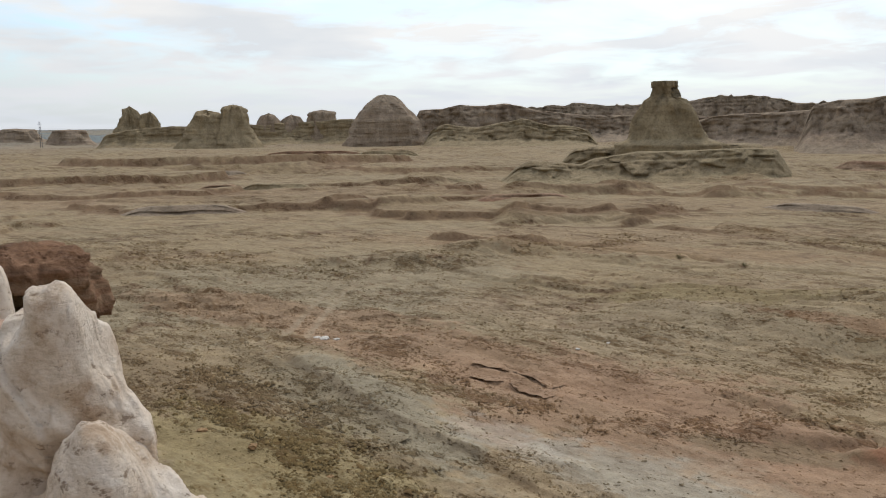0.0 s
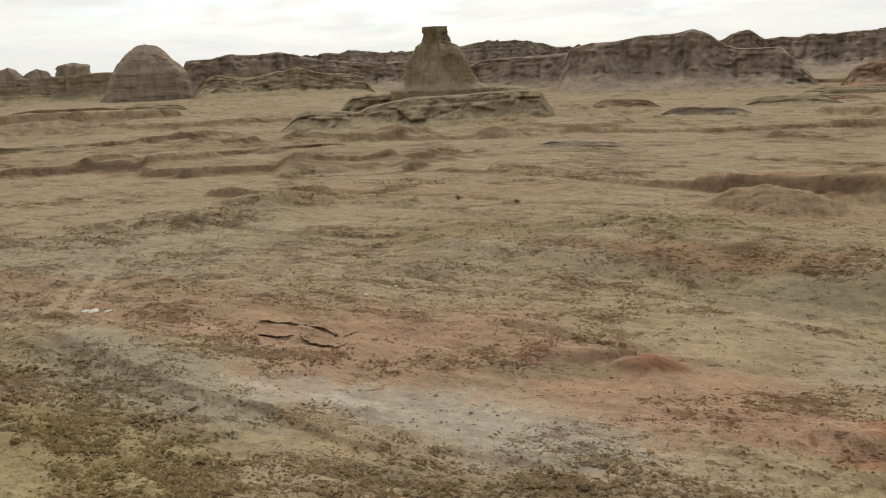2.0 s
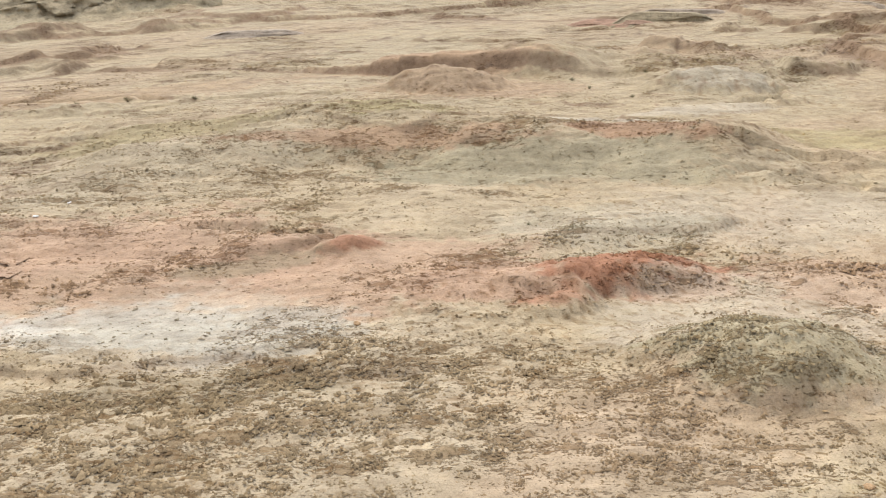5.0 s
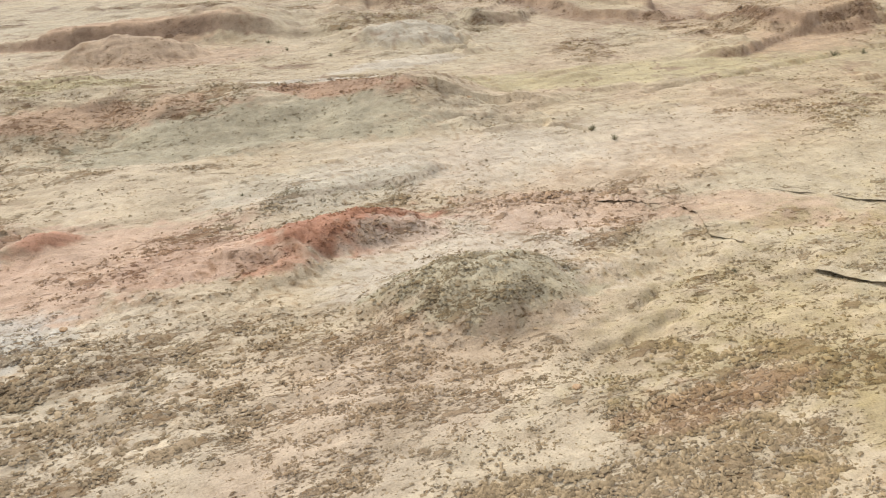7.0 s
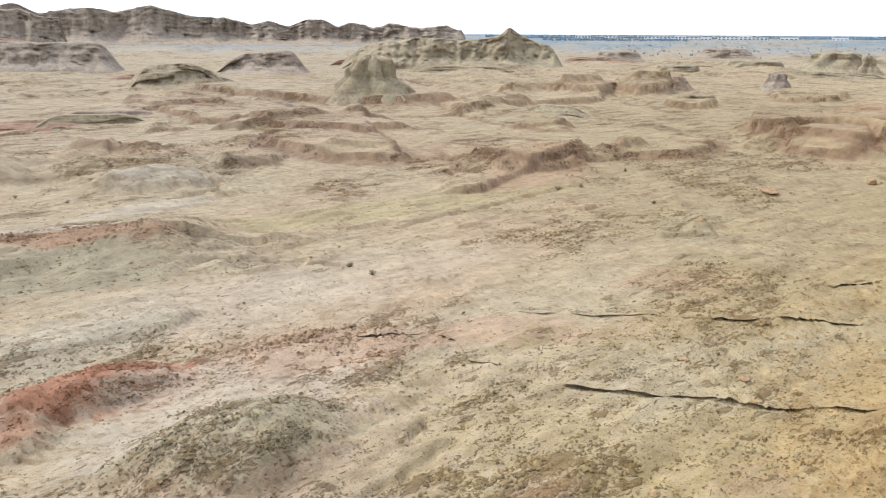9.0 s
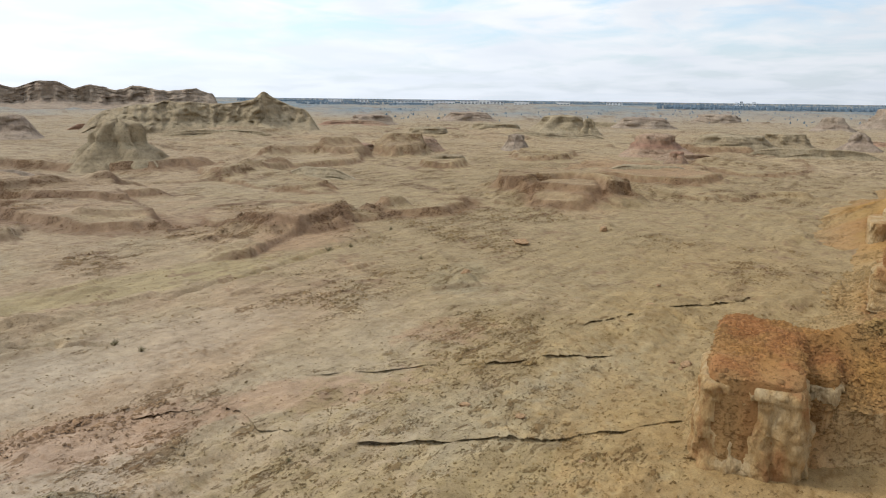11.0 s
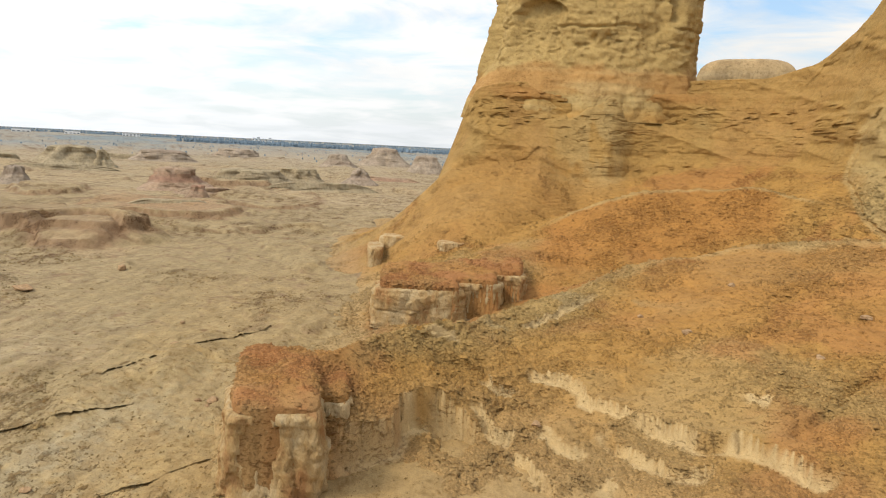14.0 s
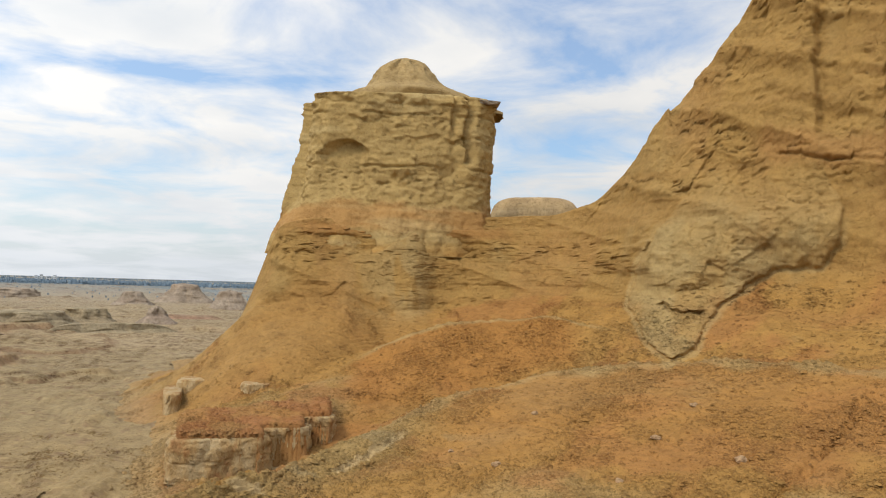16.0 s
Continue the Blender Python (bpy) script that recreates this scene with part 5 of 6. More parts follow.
    paint(dome, np.full((len(dome.data.vertices), 3), 1.0) * np.array((0.35, 0.245, 0.11)), np.full(len(dome.data.vertices), 0.6))
    co = np.empty(len(body.data.vertices) * 3)
    body.data.vertices.foreach_get("co", co)
    x, y, z = co.reshape(-1, 3).T
    c = np.array((0.36, 0.26, 0.12)) * np.ones((len(z), 1))
    n1, n2 = layers(x / 4 + z / 5, y / 4 - z / 6, 4, 531)[:, None], layers(z * 0.5, x / 20 + y / 20, 3, 533)[:, None]
    zz = (z + 1.2 * n1[:, 0])[:, None]
    c = c + (np.array((0.35, 0.19, 0.075)) - c) * step(21.0, 22.5, zz) * step(26.5, 25.0, zz) * 0.75
    c = c + (np.array(OCHRE) - c) * step(21.5, 19.5, zz) * (0.5 + 0.5 * step(-0.3, 0.3, n1))
    c = c + (np.array((0.42, 0.33, 0.18)) - c) * step(0.1, 0.6, n2) * 0.5
    paint(body, np.clip(c * np.array((1.02, 0.97, 0.82)), 0.02, 0.9), 0.55 + 0.2 * step(24, 20, z))
    bm = bmesh.new()
    bmesh.ops.create_cube(bm, size=1)
    bmesh.ops.subdivide_edges(bm, edges=bm.edges[:], cuts=4, use_grid_fill=True)
    for q in bm.verts:
        q.co = Vector((q.co.x * 2.8, q.co.y * 4.0, q.co.z * 0.55)) * (1 + 0.25 * noise.noise(q.co * 3))
    slab = part("cap_slab", bm, ROCK_GREY, root, "dark overhanging slab at the rim")
    c, s = math.cos(radians(141.3)), math.sin(radians(141.3))
    slab.location, slab.rotation_euler = (12.6 * c - 6.0 * s, -12.6 * s - 6.0 * c, 40.7), (0.05, 0.08, -radians(141.3))


def butte(bearing, r, wide, deep, top, shape, mat, label, base=-1.0, turn=None, square=2.6, seed=0, lean=0.0, flute=0.08, notch=0.045, crown=0.04, category="butte"):
    """An eroded butte: shape gives rows of (height share, width share)."""
    mx, my = polar(bearing, r)
    seg = int(min(150, max(48, wide * 2)))
    rows = int(min(90, max(30, top * 3.0)))
    hs, ws = [a for a, _ in shape], [b for _, b in shape]

    def plan(L, A):
        z = base + (top - base) * np.minimum(np.interp(L, [0, 0.92, 1], [0, 1, 1.0]), 1)
        w = np.interp((z - base) / (top - base), hs, ws)
        w = w * np.clip(1 - (L - 0.92) / 0.08, 0, 1)
        u, v = boxy(A, square)
        broken_top = notch * layers(u * 3 + seed, v * 2, 3, seed + 5) * step(0.6, 1.0, L) * (top - base)
        return u * w * wide + lean * (z - base), v * w * deep, z + crown * (top - base) * step(0.92, 1, L) + broken_top

    def push(A, z, u, v):
        size = (wide + deep) / 2
        q = (z - base) / (top - base)
        p = flute * size * layers(A * 2.6 + seed, z / top * 1.6, 5, seed) * 2.4 + 0.4 * flute * size * layers(A * 14, z / top * 3, 3, seed + 3)
        p = p + 0.055 * size * chips(A * 2.6 + seed, q * 2.2, seed + 8) + 0.03 * size * chips(A * 8 + seed, q * 6, seed + 12)
        return (p + 0.02 * size * layers(q * 9, A * 0.6, 4, seed + 7)) * step(1.06, 0.99, q)

    ob = sheet("butte", loft(np.linspace(0, 1, rows), seg, (0, 0), bearing if turn is None else turn, plan, push), rows, seg, mat, closed=True, flip=True)
    ob.location = (mx, my, 0)
    return tagged(ob, label, category)


def ridge(line, mat, label, deep=30, foot=0.4, base=-1.0, seed=0, rough=0.06, crags=0.0, pitch=1.5, flute=1.0, carve=0.65, category="ridge"):
    """A cliffed ridge along a line of (bearing, distance, crest height), with talus below and a broken crest."""
    pts = np.array([(*polar(b, r), z) for b, r, z in line])
    length = np.r_[0, np.cumsum(np.hypot(*np.diff(pts[:, :2], axis=0).T))]
    s = np.arange(0, length[-1] + pitch, pitch)
    cx, cy, cz = (np.interp(s, length, pts[:, k]) for k in range(3))
    cz = soften(cz, 2, 0)
    v = layers(s / 14, s * 0, 3, seed) * rough
    steps = np.round(layers(s / 22, s * 0 + 4, 2, seed + 2) * 3) / 3 * rough * 1.2
    spikes = crags * np.maximum(0, layers(s / 6, s * 0 + 9, 3, seed + 4) - 0.15)
    cz = cz * (1 + v + steps) + spikes
    ends = step(0, 8, s) * step(length[-1], length[-1] - 8, s)
    cz = base + (cz - base) * (0.12 + 0.88 * ends)
    r = np.hypot(cx, cy)
    ox, oy = -cx / r, -cy / r
    # rows across: share of the depth towards the viewer's side, share of the height
    rows = [(1.05, -0.04), (0.93, 0.04), (0.84, 0.10), (0.74, 0.17), (0.65, 0.24), (0.56, 0.32), (0.48, foot), (0.42, foot + 0.12), (0.39, foot + 0.25), (0.345, 0.76), (0.32, 0.86), (0.30, 0.94), (0.28, 0.985), (0.24, 1.0), (0.1, 1.0), (-0.4, 0.6), (-1.0, 0.0)]
    fine = np.linspace(0, len(rows) - 1, 52)
    across, up = np.interp(fine, range(len(rows)), [a for a, _ in rows]), np.interp(fine, range(len(rows)), [b for _, b in rows])
    S, W = np.meshgrid(s, across)
    _, U = np.meshgrid(s, up)
    Z = base + (cz - base)[None] * U
    cut = (0.30 * layers(S / 26, U * 0.5, 3, seed + 11) + 0.16 * layers(S / 9, U * 0.5, 3, seed + 12) + 0.16 * np.abs(layers(S / 4, U * 0.8, 3, seed + 13)) * flute) * carve * step(0.05, 0.3, U) * (W > -0.1)
    cut = cut + 0.035 * layers(S / 1.8, Z / 0.9, 3, seed + 19) * step(0.1, 0.35, U) * (W > -0.1)
    cut = cut + 0.07 * chips(S / 7, U * 2.5, seed + 21) * step(0.2, 0.4, U) * (W > -0.1)
    bed = 0.02 * layers(Z * 0.55, S / 80, 4, seed + 15) * (W > -0.1)
    D = (W - cut + bed) * deep
    xyz = np.stack([cx[None] + ox[None] * D, cy[None] + oy[None] * D, Z], -1).reshape(-1, 3)
    k = int(np.argmax(up > foot - 0.05)) + 1
    grid = xyz.reshape(len(fine), len(s), 3)
    ob = sheet("ridge", grid[k - 1:].reshape(-1, 3), len(fine) - k + 1, len(s), mat)
    sheet("talus", grid[:k].reshape(-1, 3), k, len(s), mat, ob)
    return tagged(ob, label, category)


TOWER_ROCK = soil_material("weathered_sandstone", (0.52, 0.43, 0.34), 0.6, 0.35)
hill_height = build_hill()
build_tower()

DOME = [(0, 1), (0.15, 0.92), (0.5, 0.80), (0.75, 0.64), (0.9, 0.46), (0.97, 0.34), (1, 0.24)]
PEAK = [(0, 1), (0.25, 0.72), (0.45, 0.55), (0.55, 0.40), (0.85, 0.28), (1, 0.14)]
MESA = [(0, 1.3), (0.35, 1.0), (0.6, 0.84), (0.75, 0.77), (0.95, 0.72), (1, 0.64)]
BLOCK = [(0, 1.35), (0.3, 0.98), (0.55, 0.74), (0.72, 0.60), (0.95, 0.52), (1, 0.45)]

# the skyline ahead of the first view
butte(-21.7, 610, 19, 16, 27, PEAK, ROCK_OLIVE, "pointed olive brown butte on the far skyline", seed=601)
butte(-20.4, 600, 17, 15, 23.5, PEAK, ROCK_OLIVE, "smaller olive brown butte joined to its neighbour", seed=607)
butte(-16.6, 540, 17, 18, 22.0, BLOCK, ROCK_OLIVE, "craggy brown butte with a horned top", seed=611, notch=0.10)
butte(-14.9, 535, 14, 15, 25.0, BLOCK, ROCK_OLIVE, "brown butte topped by two small knobs", seed=617, notch=0.14)
ridge([(-24, 590, 9), (-19, 585, 14), (-14, 575, 16), (-10, 570, 17), (-5, 560, 17), (0, 560, 15), (4, 555, 8)], ROCK_OLIVE, "low olive ridge below the skyline domes", deep=26, seed=621, pitch=2)
butte(-12.5, 575, 13, 13, 21, DOME, ROCK_GREY, "small grey dome on the skyline", seed=625)
butte(-10.8, 575, 12, 12, 20, DOME, ROCK_GREY, "small grey dome on the skyline", seed=627)
butte(-8.6, 575, 13, 13, 23, MESA, ROCK_GREY, "small flat grey butte on the skyline", seed=629)
butte(-4.1, 520, 26, 22, 32.6, [(0, 1.05), (0.18, 0.95), (0.5, 0.86), (0.7, 0.66), (0.86, 0.42), (0.95, 0.26), (1, 0.14)], ROCK_GREY, "big rounded brown butte with level beds", seed=631, square=2.4, notch=0.01, crown=0.015, flute=0.05)
ridge([(-2.4, 560, 22.5), (0.1, 560, 23.2), (0.8, 560, 25.5), (1.4, 560, 27.2), (3.1, 560, 26.2), (4.5, 560, 27.2), (5.8, 560, 25.5), (6.8, 560, 22.5), (8.5, 560, 20), (10.1, 560, 19), (14, 560, 17.5), (18, 560, 17), (22, 560, 12)], ROCK_GREY, "long brown mesa with a level crest", deep=46, seed=635, pitch=2, rough=0.02)
ridge([(-1.6, 500, 6), (0.1, 500, 13.2), (1.4, 500, 11.5), (2.6, 500, 10.8), (4.4, 500, 14), (6, 500, 16.4), (7.5, 500, 12.5), (9.4, 500, 11), (11.5, 500, 7)], ROCK_OLIVE, "broken brown foothills below the long mesa", deep=36, seed=637, pitch=1.8, rough=0.05, foot=0.5)
ridge([(5, 900, 29), (7.2, 900, 28), (8.2, 900, 32), (9.2, 900, 30), (10.2, 900, 33.5), (11.9, 900, 30), (13.6, 900, 31), (14.9, 900, 33), (17.9, 900, 35.3), (19.4, 900, 37.5), (20.3, 900, 37.5), (22, 900, 38.5), (23.6, 900, 33.5), (24.5, 900, 29), (26, 900, 29.5), (30, 890, 30), (33, 880, 30)], ROCK_GREY, "distant jagged ridge with small pinnacles", deep=60, seed=641, crags=2.4, pitch=2.5, rough=0.02)
ridge([(3.6, 200, 0.4), (5.2, 200, 3.5), (6.6, 200, 5.4), (8.8, 201, 4.6), (10.1, 202, 3.8), (11, 203, 5.3), (14.2, 205, 7.2), (17, 206, 7.1), (20.8, 208, 7.8), (23.3, 208, 7.6), (24.2, 208, 5.1), (25.4, 208, 0.5)], ROCK_OLIVE, "broad olive plinth under the skyline tower", deep=24, seed=645, rough=0.02, pitch=0.6, foot=0.5, carve=0.3)
ridge([(8, 246, 6.0), (14, 246, 7.8), (24, 246, 7.6)], ROCK_OLIVE, "back of the olive plinth", deep=40, seed=646, rough=0.04, pitch=1.5, foot=0.3)
butte(16.7, 226, 13.5, 11, 25.3, [(0, 1.15), (0.34, 1.05), (0.40, 0.72), (0.60, 0.50), (0.74, 0.38), (0.80, 0.30), (0.84, 0.17), (0.93, 0.155), (0.935, 0.195), (1, 0.19)], ROCK_OLIVE, "slender olive tower with a flat cap", seed=651, lean=-0.13, flute=0.09, notch=0.0, crown=0.0)
ridge([(13, 470, 9), (16, 460, 12), (18.3, 445, 14), (19.2, 440, 16), (22.4, 435, 17.8), (24.5, 430, 18.2), (26.4, 425, 18.6), (29, 415, 19)], ROCK_GREY, "grey brown cliff band below skyline", deep=36, seed=655, pitch=1.5, rough=0.02)
ridge([(24.4, 395, 19.8), (25.6, 392, 20.4), (27, 390, 22.4), (28.6, 390, 22.8), (29.4, 390, 24), (30.4, 390, 25), (32.7, 390, 24.6), (33.7, 390, 26.2), (34.3, 390, 25), (34.9, 390, 23.2), (35.6, 390, 19.4), (36.7, 390, 17), (39.4, 388, 17.2), (40.3, 385, 11), (41.2, 382, 5.8), (42.2, 380, 2)], ROCK_GREY, "high brown cliff with fluted faces", deep=40, seed=661, pitch=1.2, rough=0.015)
ridge([(34.6, 650, 22), (35.6, 650, 25), (36.4, 650, 29.6), (37.4, 650, 31.2), (38.2, 650, 24), (39.3, 650, 26.3), (40.4, 650, 24.4), (41.1, 650, 26.3), (43.6, 650, 27.7), (44.8, 650, 27.6), (45.4, 650, 29.8), (46.2, 650, 25.8), (47.2, 650, 29.2), (48, 650, 25.4), (48.8, 650, 23), (49.9, 655, 26.8), (51.3, 660, 29.5), (52.3, 665, 24.4), (54, 680, 22)], ROCK_GREY, "far grey brown ridge with knobs on its crest", deep=56, seed=665, crags=1.2, pitch=2, rough=0.015)
ridge([(42.6, 372, 0.8), (43.5, 372, 7.4), (44.9, 372, 10.6), (47.7, 372, 12), (51, 372, 10.6), (53.4, 372, 8.5), (55, 370, 4)], ROCK_RUST, "reddish lower cliff with streaked face", deep=30, seed=671, pitch=1.2, rough=0.03)
ridge([(48.5, 850, 30), (50.3, 845, 35), (51.1, 845, 38.6), (52.4, 845, 29), (55.1, 840, 35.3), (56.8, 840, 31), (59.1, 840, 38.2), (60.4, 840, 33), (61.7, 840, 27.4), (63.9, 840, 26.4), (65.6, 840, 20), (66.9, 840, 24.4), (68.1, 840, 18.6), (69.4, 840, 25.5), (70.6, 840, 25.5), (71.6, 840, 17.8), (72.4, 840, 23.8), (74.2, 840, 17), (75.4, 840, 23), (77.2, 840, 17), (79.2, 840, 20.4), (80.9, 840, 12)], ROCK_GREY, "distant grey ridge broken into turrets", deep=56, seed=675, crags=1.6, pitch=2.5, rough=0.015)
ridge([(47.6, 322, 7), (50.1, 320, 11), (52, 320, 10.2), (55.7, 320, 10.9), (56.6, 320, 6), (57.6, 320, 1)], ROCK_GREY, "brown layered mesa with crumbling sides", deep=28, seed=681, pitch=1.2, rough=0.03)
ridge([(56.6, 225, 0.6), (58, 225, 5.5), (61.3, 226, 6.5), (63, 226, 4), (64.7, 226, 0.5)], ROCK_OLIVE, "low flat-topped olive mesa", deep=24, seed=685, pitch=0.8, rough=0.03, foot=0.5)
ridge([(62.6, 300, 1), (65, 300, 6.3), (68.3, 299, 7.6), (69.2, 298, 4), (70, 297, 0.8)], ROCK_GREY, "low brown mesa with layered flanks", deep=26, seed=691, pitch=1, rough=0.03)
butte(74.0, 168, 10.5, 9, 9.2, [(0, 1.15), (0.25, 0.85), (0.5, 0.55), (0.62, 0.38), (0.95, 0.30), (1, 0.26)], ROCK_OLIVE, "tan butte with a notched flat top", seed=695, notch=0.05)
ridge([(71.2, 340, 1.5), (73.3, 340, 8.6), (76.9, 340, 11), (81.7, 340, 10.9), (83.1, 340, 13), (83.8, 340, 16.4), (84.5, 341, 13.4), (85.7, 342, 10.3), (87.4, 343, 7), (88, 344, 1)], ROCK_OLIVE, "tan ridge ending in a pinnacle", deep=30, seed=701, pitch=0.7, rough=0.03, crags=0.8)
# mesas on the plain towards the town
MESAS = []


def mesa(*row):
    MESAS.append(row)


mesa(94.3, 218, 8.5, 6, 3.6, MESA, ROCK_RUST, "low reddish brown mesa on the plain")
mesa(90, 205, 7, 5, 2.6, MESA, ROCK_RUST, "low reddish brown mesa on the plain")
mesa(97, 175, 4.5, 3, 2.0, MESA, ROCK_OLIVE, "thin flat olive ledge on the plain")
mesa(102.0, 224, 3.8, 3.5, 4.4, BLOCK, ROCK_GREY, "small dark pillar butte on the plain")
mesa(105.3, 335, 13, 9, 7.6, BLOCK, ROCK_OLIVE, "grey broken butte on the plain")
mesa(107.2, 330, 6, 6, 6.5, PEAK, ROCK_OLIVE, "grey pointed butte on the plain")
mesa(112.0, 215, 8.5, 7, 5.6, BLOCK, ROCK_RUST, "red stepped mesa on the plain")
mesa(113.4, 190, 2.6, 2.4, 2.8, BLOCK, ROCK_RUST, "small red pillar beside the stepped mesa")
mesa(117, 250, 12, 8, 4.6, MESA, ROCK_OLIVE, "grey olive mesa with worn flanks")
mesa(120.3, 280, 8, 7, 4.4, MESA, ROCK_OLIVE, "grey olive mesa with worn flanks")
mesa(124.8, 270, 7.5, 6, 5.4, PEAK, ROCK_GREY, "dark cone-shaped butte on the plain")
mesa(126.6, 500, 14, 9, 11, BLOCK, ROCK_GREY, "distant dark blocky mesa on the plain")
mesa(123.2, 440, 9, 7, 7, BLOCK, ROCK_GREY, "distant dark blocky mesa on the plain")
mesa(129.6, 400, 9, 7, 9, BLOCK, ROCK_GREY, "distant dark blocky mesa on the plain")
mesa(98.5, 500, 16, 9, 5.5, MESA, ROCK_GREY, "distant low brown mesa on the plain")
mesa(111, 420, 14, 9, 5.5, MESA, ROCK_GREY, "distant low brown mesa on the plain")
mesa(116, 520, 14, 9, 6, MESA, ROCK_GREY, "distant low brown mesa on the plain")
mesa(91.5, 420, 12, 8, 5, MESA, ROCK_GREY, "distant low brown mesa on the plain")
mesa(100.5, 330, 12, 7, 4.2, MESA, ROCK_OLIVE, "distant low brown mesa on the plain")
mesa(95.5, 300, 9, 6, 3.4, MESA, ROCK_OLIVE, "distant low brown mesa on the plain")
mesa(-25.5, 700, 16, 12, 12, MESA, ROCK_GREY, "distant low brown mesa on the plain")
mesa(-28.5, 820, 20, 14, 13, MESA, ROCK_GREY, "distant low brown mesa on the plain")
mesa(-32, 800, 20, 14, 14, MESA, ROCK_GREY, "distant low brown mesa on the plain")
for k, (b, r, wide, deep, top, shape, mat, label) in enumerate(MESAS):
    butte(b, r, wide, deep, top, shape, mat, label, seed=720 + 9 * k, square=3.0)
butte(151.7, 140, 8.2, 6, 31.2, [(0, 1), (0.90, 1), (0.95, 0.93), (0.985, 0.78), (1, 0.62)], ROCK_TAN, "rounded rock seen over the saddle", seed=941, square=3.0, notch=0.0, crown=0.012, flute=0.02)

# ---- low scarps and far things on the plain ----
rng = random.Random(7)
for k in range(52):
    b = rng.uniform(-33, 129)
    r = 130 * math.exp(rng.random() * 1.25)
    half = rng.uniform(0.5, 1.0) * (9 + 0.05 * r)
    top = rng.uniform(0.8, 1.7) * (0.8 + r / 350)
    skew = rng.uniform(-0.25, 0.25) * half
    db = math.degrees(half / r)
    if abs(b - 14) < 14 and 150 < r < 290:
        continue
    tone = rng.choice([ROCK_GREY, ROCK_RUST, ROCK_OLIVE, ROCK_OLIVE])
    ob = ridge([(b - db, r - skew, top * 0.35), (b - 0.45 * db, r - 0.4 * skew, top), (b + 0.5 * db, r + 0.4 * skew, top * 0.9), (b + db, r + skew, top * 0.3)],
               tone, "low weathered mud scarp on the open plain", deep=rng.uniform(5, 9), seed=900 + 17 * k, pitch=0.9, base=-0.6, category="scarp")
    tagged(ob, group="low scarps on the plain")


def cone_tree(verts, faces, x, y, z, r, h, seed):
    """A far tree of the shelter belt: a short trunk and an uneven crown of two whorls."""
    q = random.Random(seed)
    for lo, hi, w in ((0.12, 0.62, 1.0), (0.45, 1.0, 0.75)):
        n = len(verts)
        verts.append((x, y, z + h * hi))
        for k in range(6):
            a = k * math.pi / 3 + q.random()
            rr = r * w * q.uniform(0.7, 1.2)
            verts.append((x + rr * math.cos(a), y + rr * math.sin(a), z + h * (lo + 0.12 * q.random())))
        for k in range(6):
            faces.append((n, n + 1 + k, n + 1 + (k + 1) % 6))
        faces.append(tuple(n + 6 - k for k in range(6)))


def tree_belt(name, spans, seed, label):
    verts, faces = [], []
    q = random.Random(seed)
    for b0, b1, r0, r1, count, tall in spans:
        for _ in range(count):
            b, r = q.uniform(b0, b1), q.uniform(r0, r1)
            h = tall * q.uniform(0.6, 1.15)
            x, y = polar(b, r)
            cone_tree(verts, faces, x, y, -0.3, h * q.uniform(0.3, 0.6), h, q.random())
    me = bpy.data.meshes.new(name)
    me.from_pydata(verts, [], faces)
    me.materials.append(LEAF_HAZED)
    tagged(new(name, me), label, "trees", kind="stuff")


# foliage tinted blue to put the distance haze into its colour
LEAF_HAZED = plain_material("hazed_foliage", (0.13, 0.175, 0.21), 0.9, 0.3, 0.02)
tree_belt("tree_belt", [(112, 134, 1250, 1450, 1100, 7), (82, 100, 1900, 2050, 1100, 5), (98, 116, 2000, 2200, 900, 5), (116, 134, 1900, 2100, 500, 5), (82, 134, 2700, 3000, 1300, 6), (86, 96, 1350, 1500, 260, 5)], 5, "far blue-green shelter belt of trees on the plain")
tree_belt("scrub", [(90, 131, 500, 1150, 420, 2.0), (-34, -20, 700, 1500, 120, 2.0)], 6, "scattered dark scrub on the far plain")

TOWN_WHITE = plain_material("white_render", (0.72, 0.72, 0.70), 0.7, 0.1, 0.2)
TOWN_ROOF = plain_material("grey_roofing", (0.30, 0.32, 0.36), 0.6, 0.2, 0.2)
TOWN_DARK = plain_material("dark_window_glass", (0.06, 0.07, 0.09), 0.3, 0.2, 0.2)


def town_building(bearing, r, long, deep, tall):
    """A far block with its parapet roof and a band of windows for each storey."""
    root = tagged(new("town_building"), "far white flat-roofed building among trees", "building", "town on the horizon")
    x, y = polar(bearing, r)
    root.matrix_world = pose(x, y, -0.2, 0, 0, -bearing)
    for name, mat, sx, sy, z0, z1 in (("wall", TOWN_WHITE, long, deep, 0, tall), ("roof", TOWN_ROOF, long + 0.6, deep + 0.6, tall, tall + 0.5)):
        bm = bmesh.new()
        bmesh.ops.create_cube(bm, size=1, matrix=Matrix.Translation((0, 0, (z0 + z1) / 2)) @ Matrix.Diagonal((sx, sy, z1 - z0, 1)))
        part(name, bm, mat, root, smooth=False)
    for k in range(max(1, int(tall / 3.2))):
        n = max(2, int(long / 7))
        for i in range(n):
            bm = bmesh.new()
            bmesh.ops.create_cube(bm, size=1, matrix=Matrix.Translation(((i + 0.5) / n * long - long / 2, -deep / 2 - 0.05, 1.9 + 3.2 * k)) @ Matrix.Diagonal((0.55 * long / n, 0.3, 1.5, 1)))
            part("window", bm, TOWN_DARK, root, smooth=False)


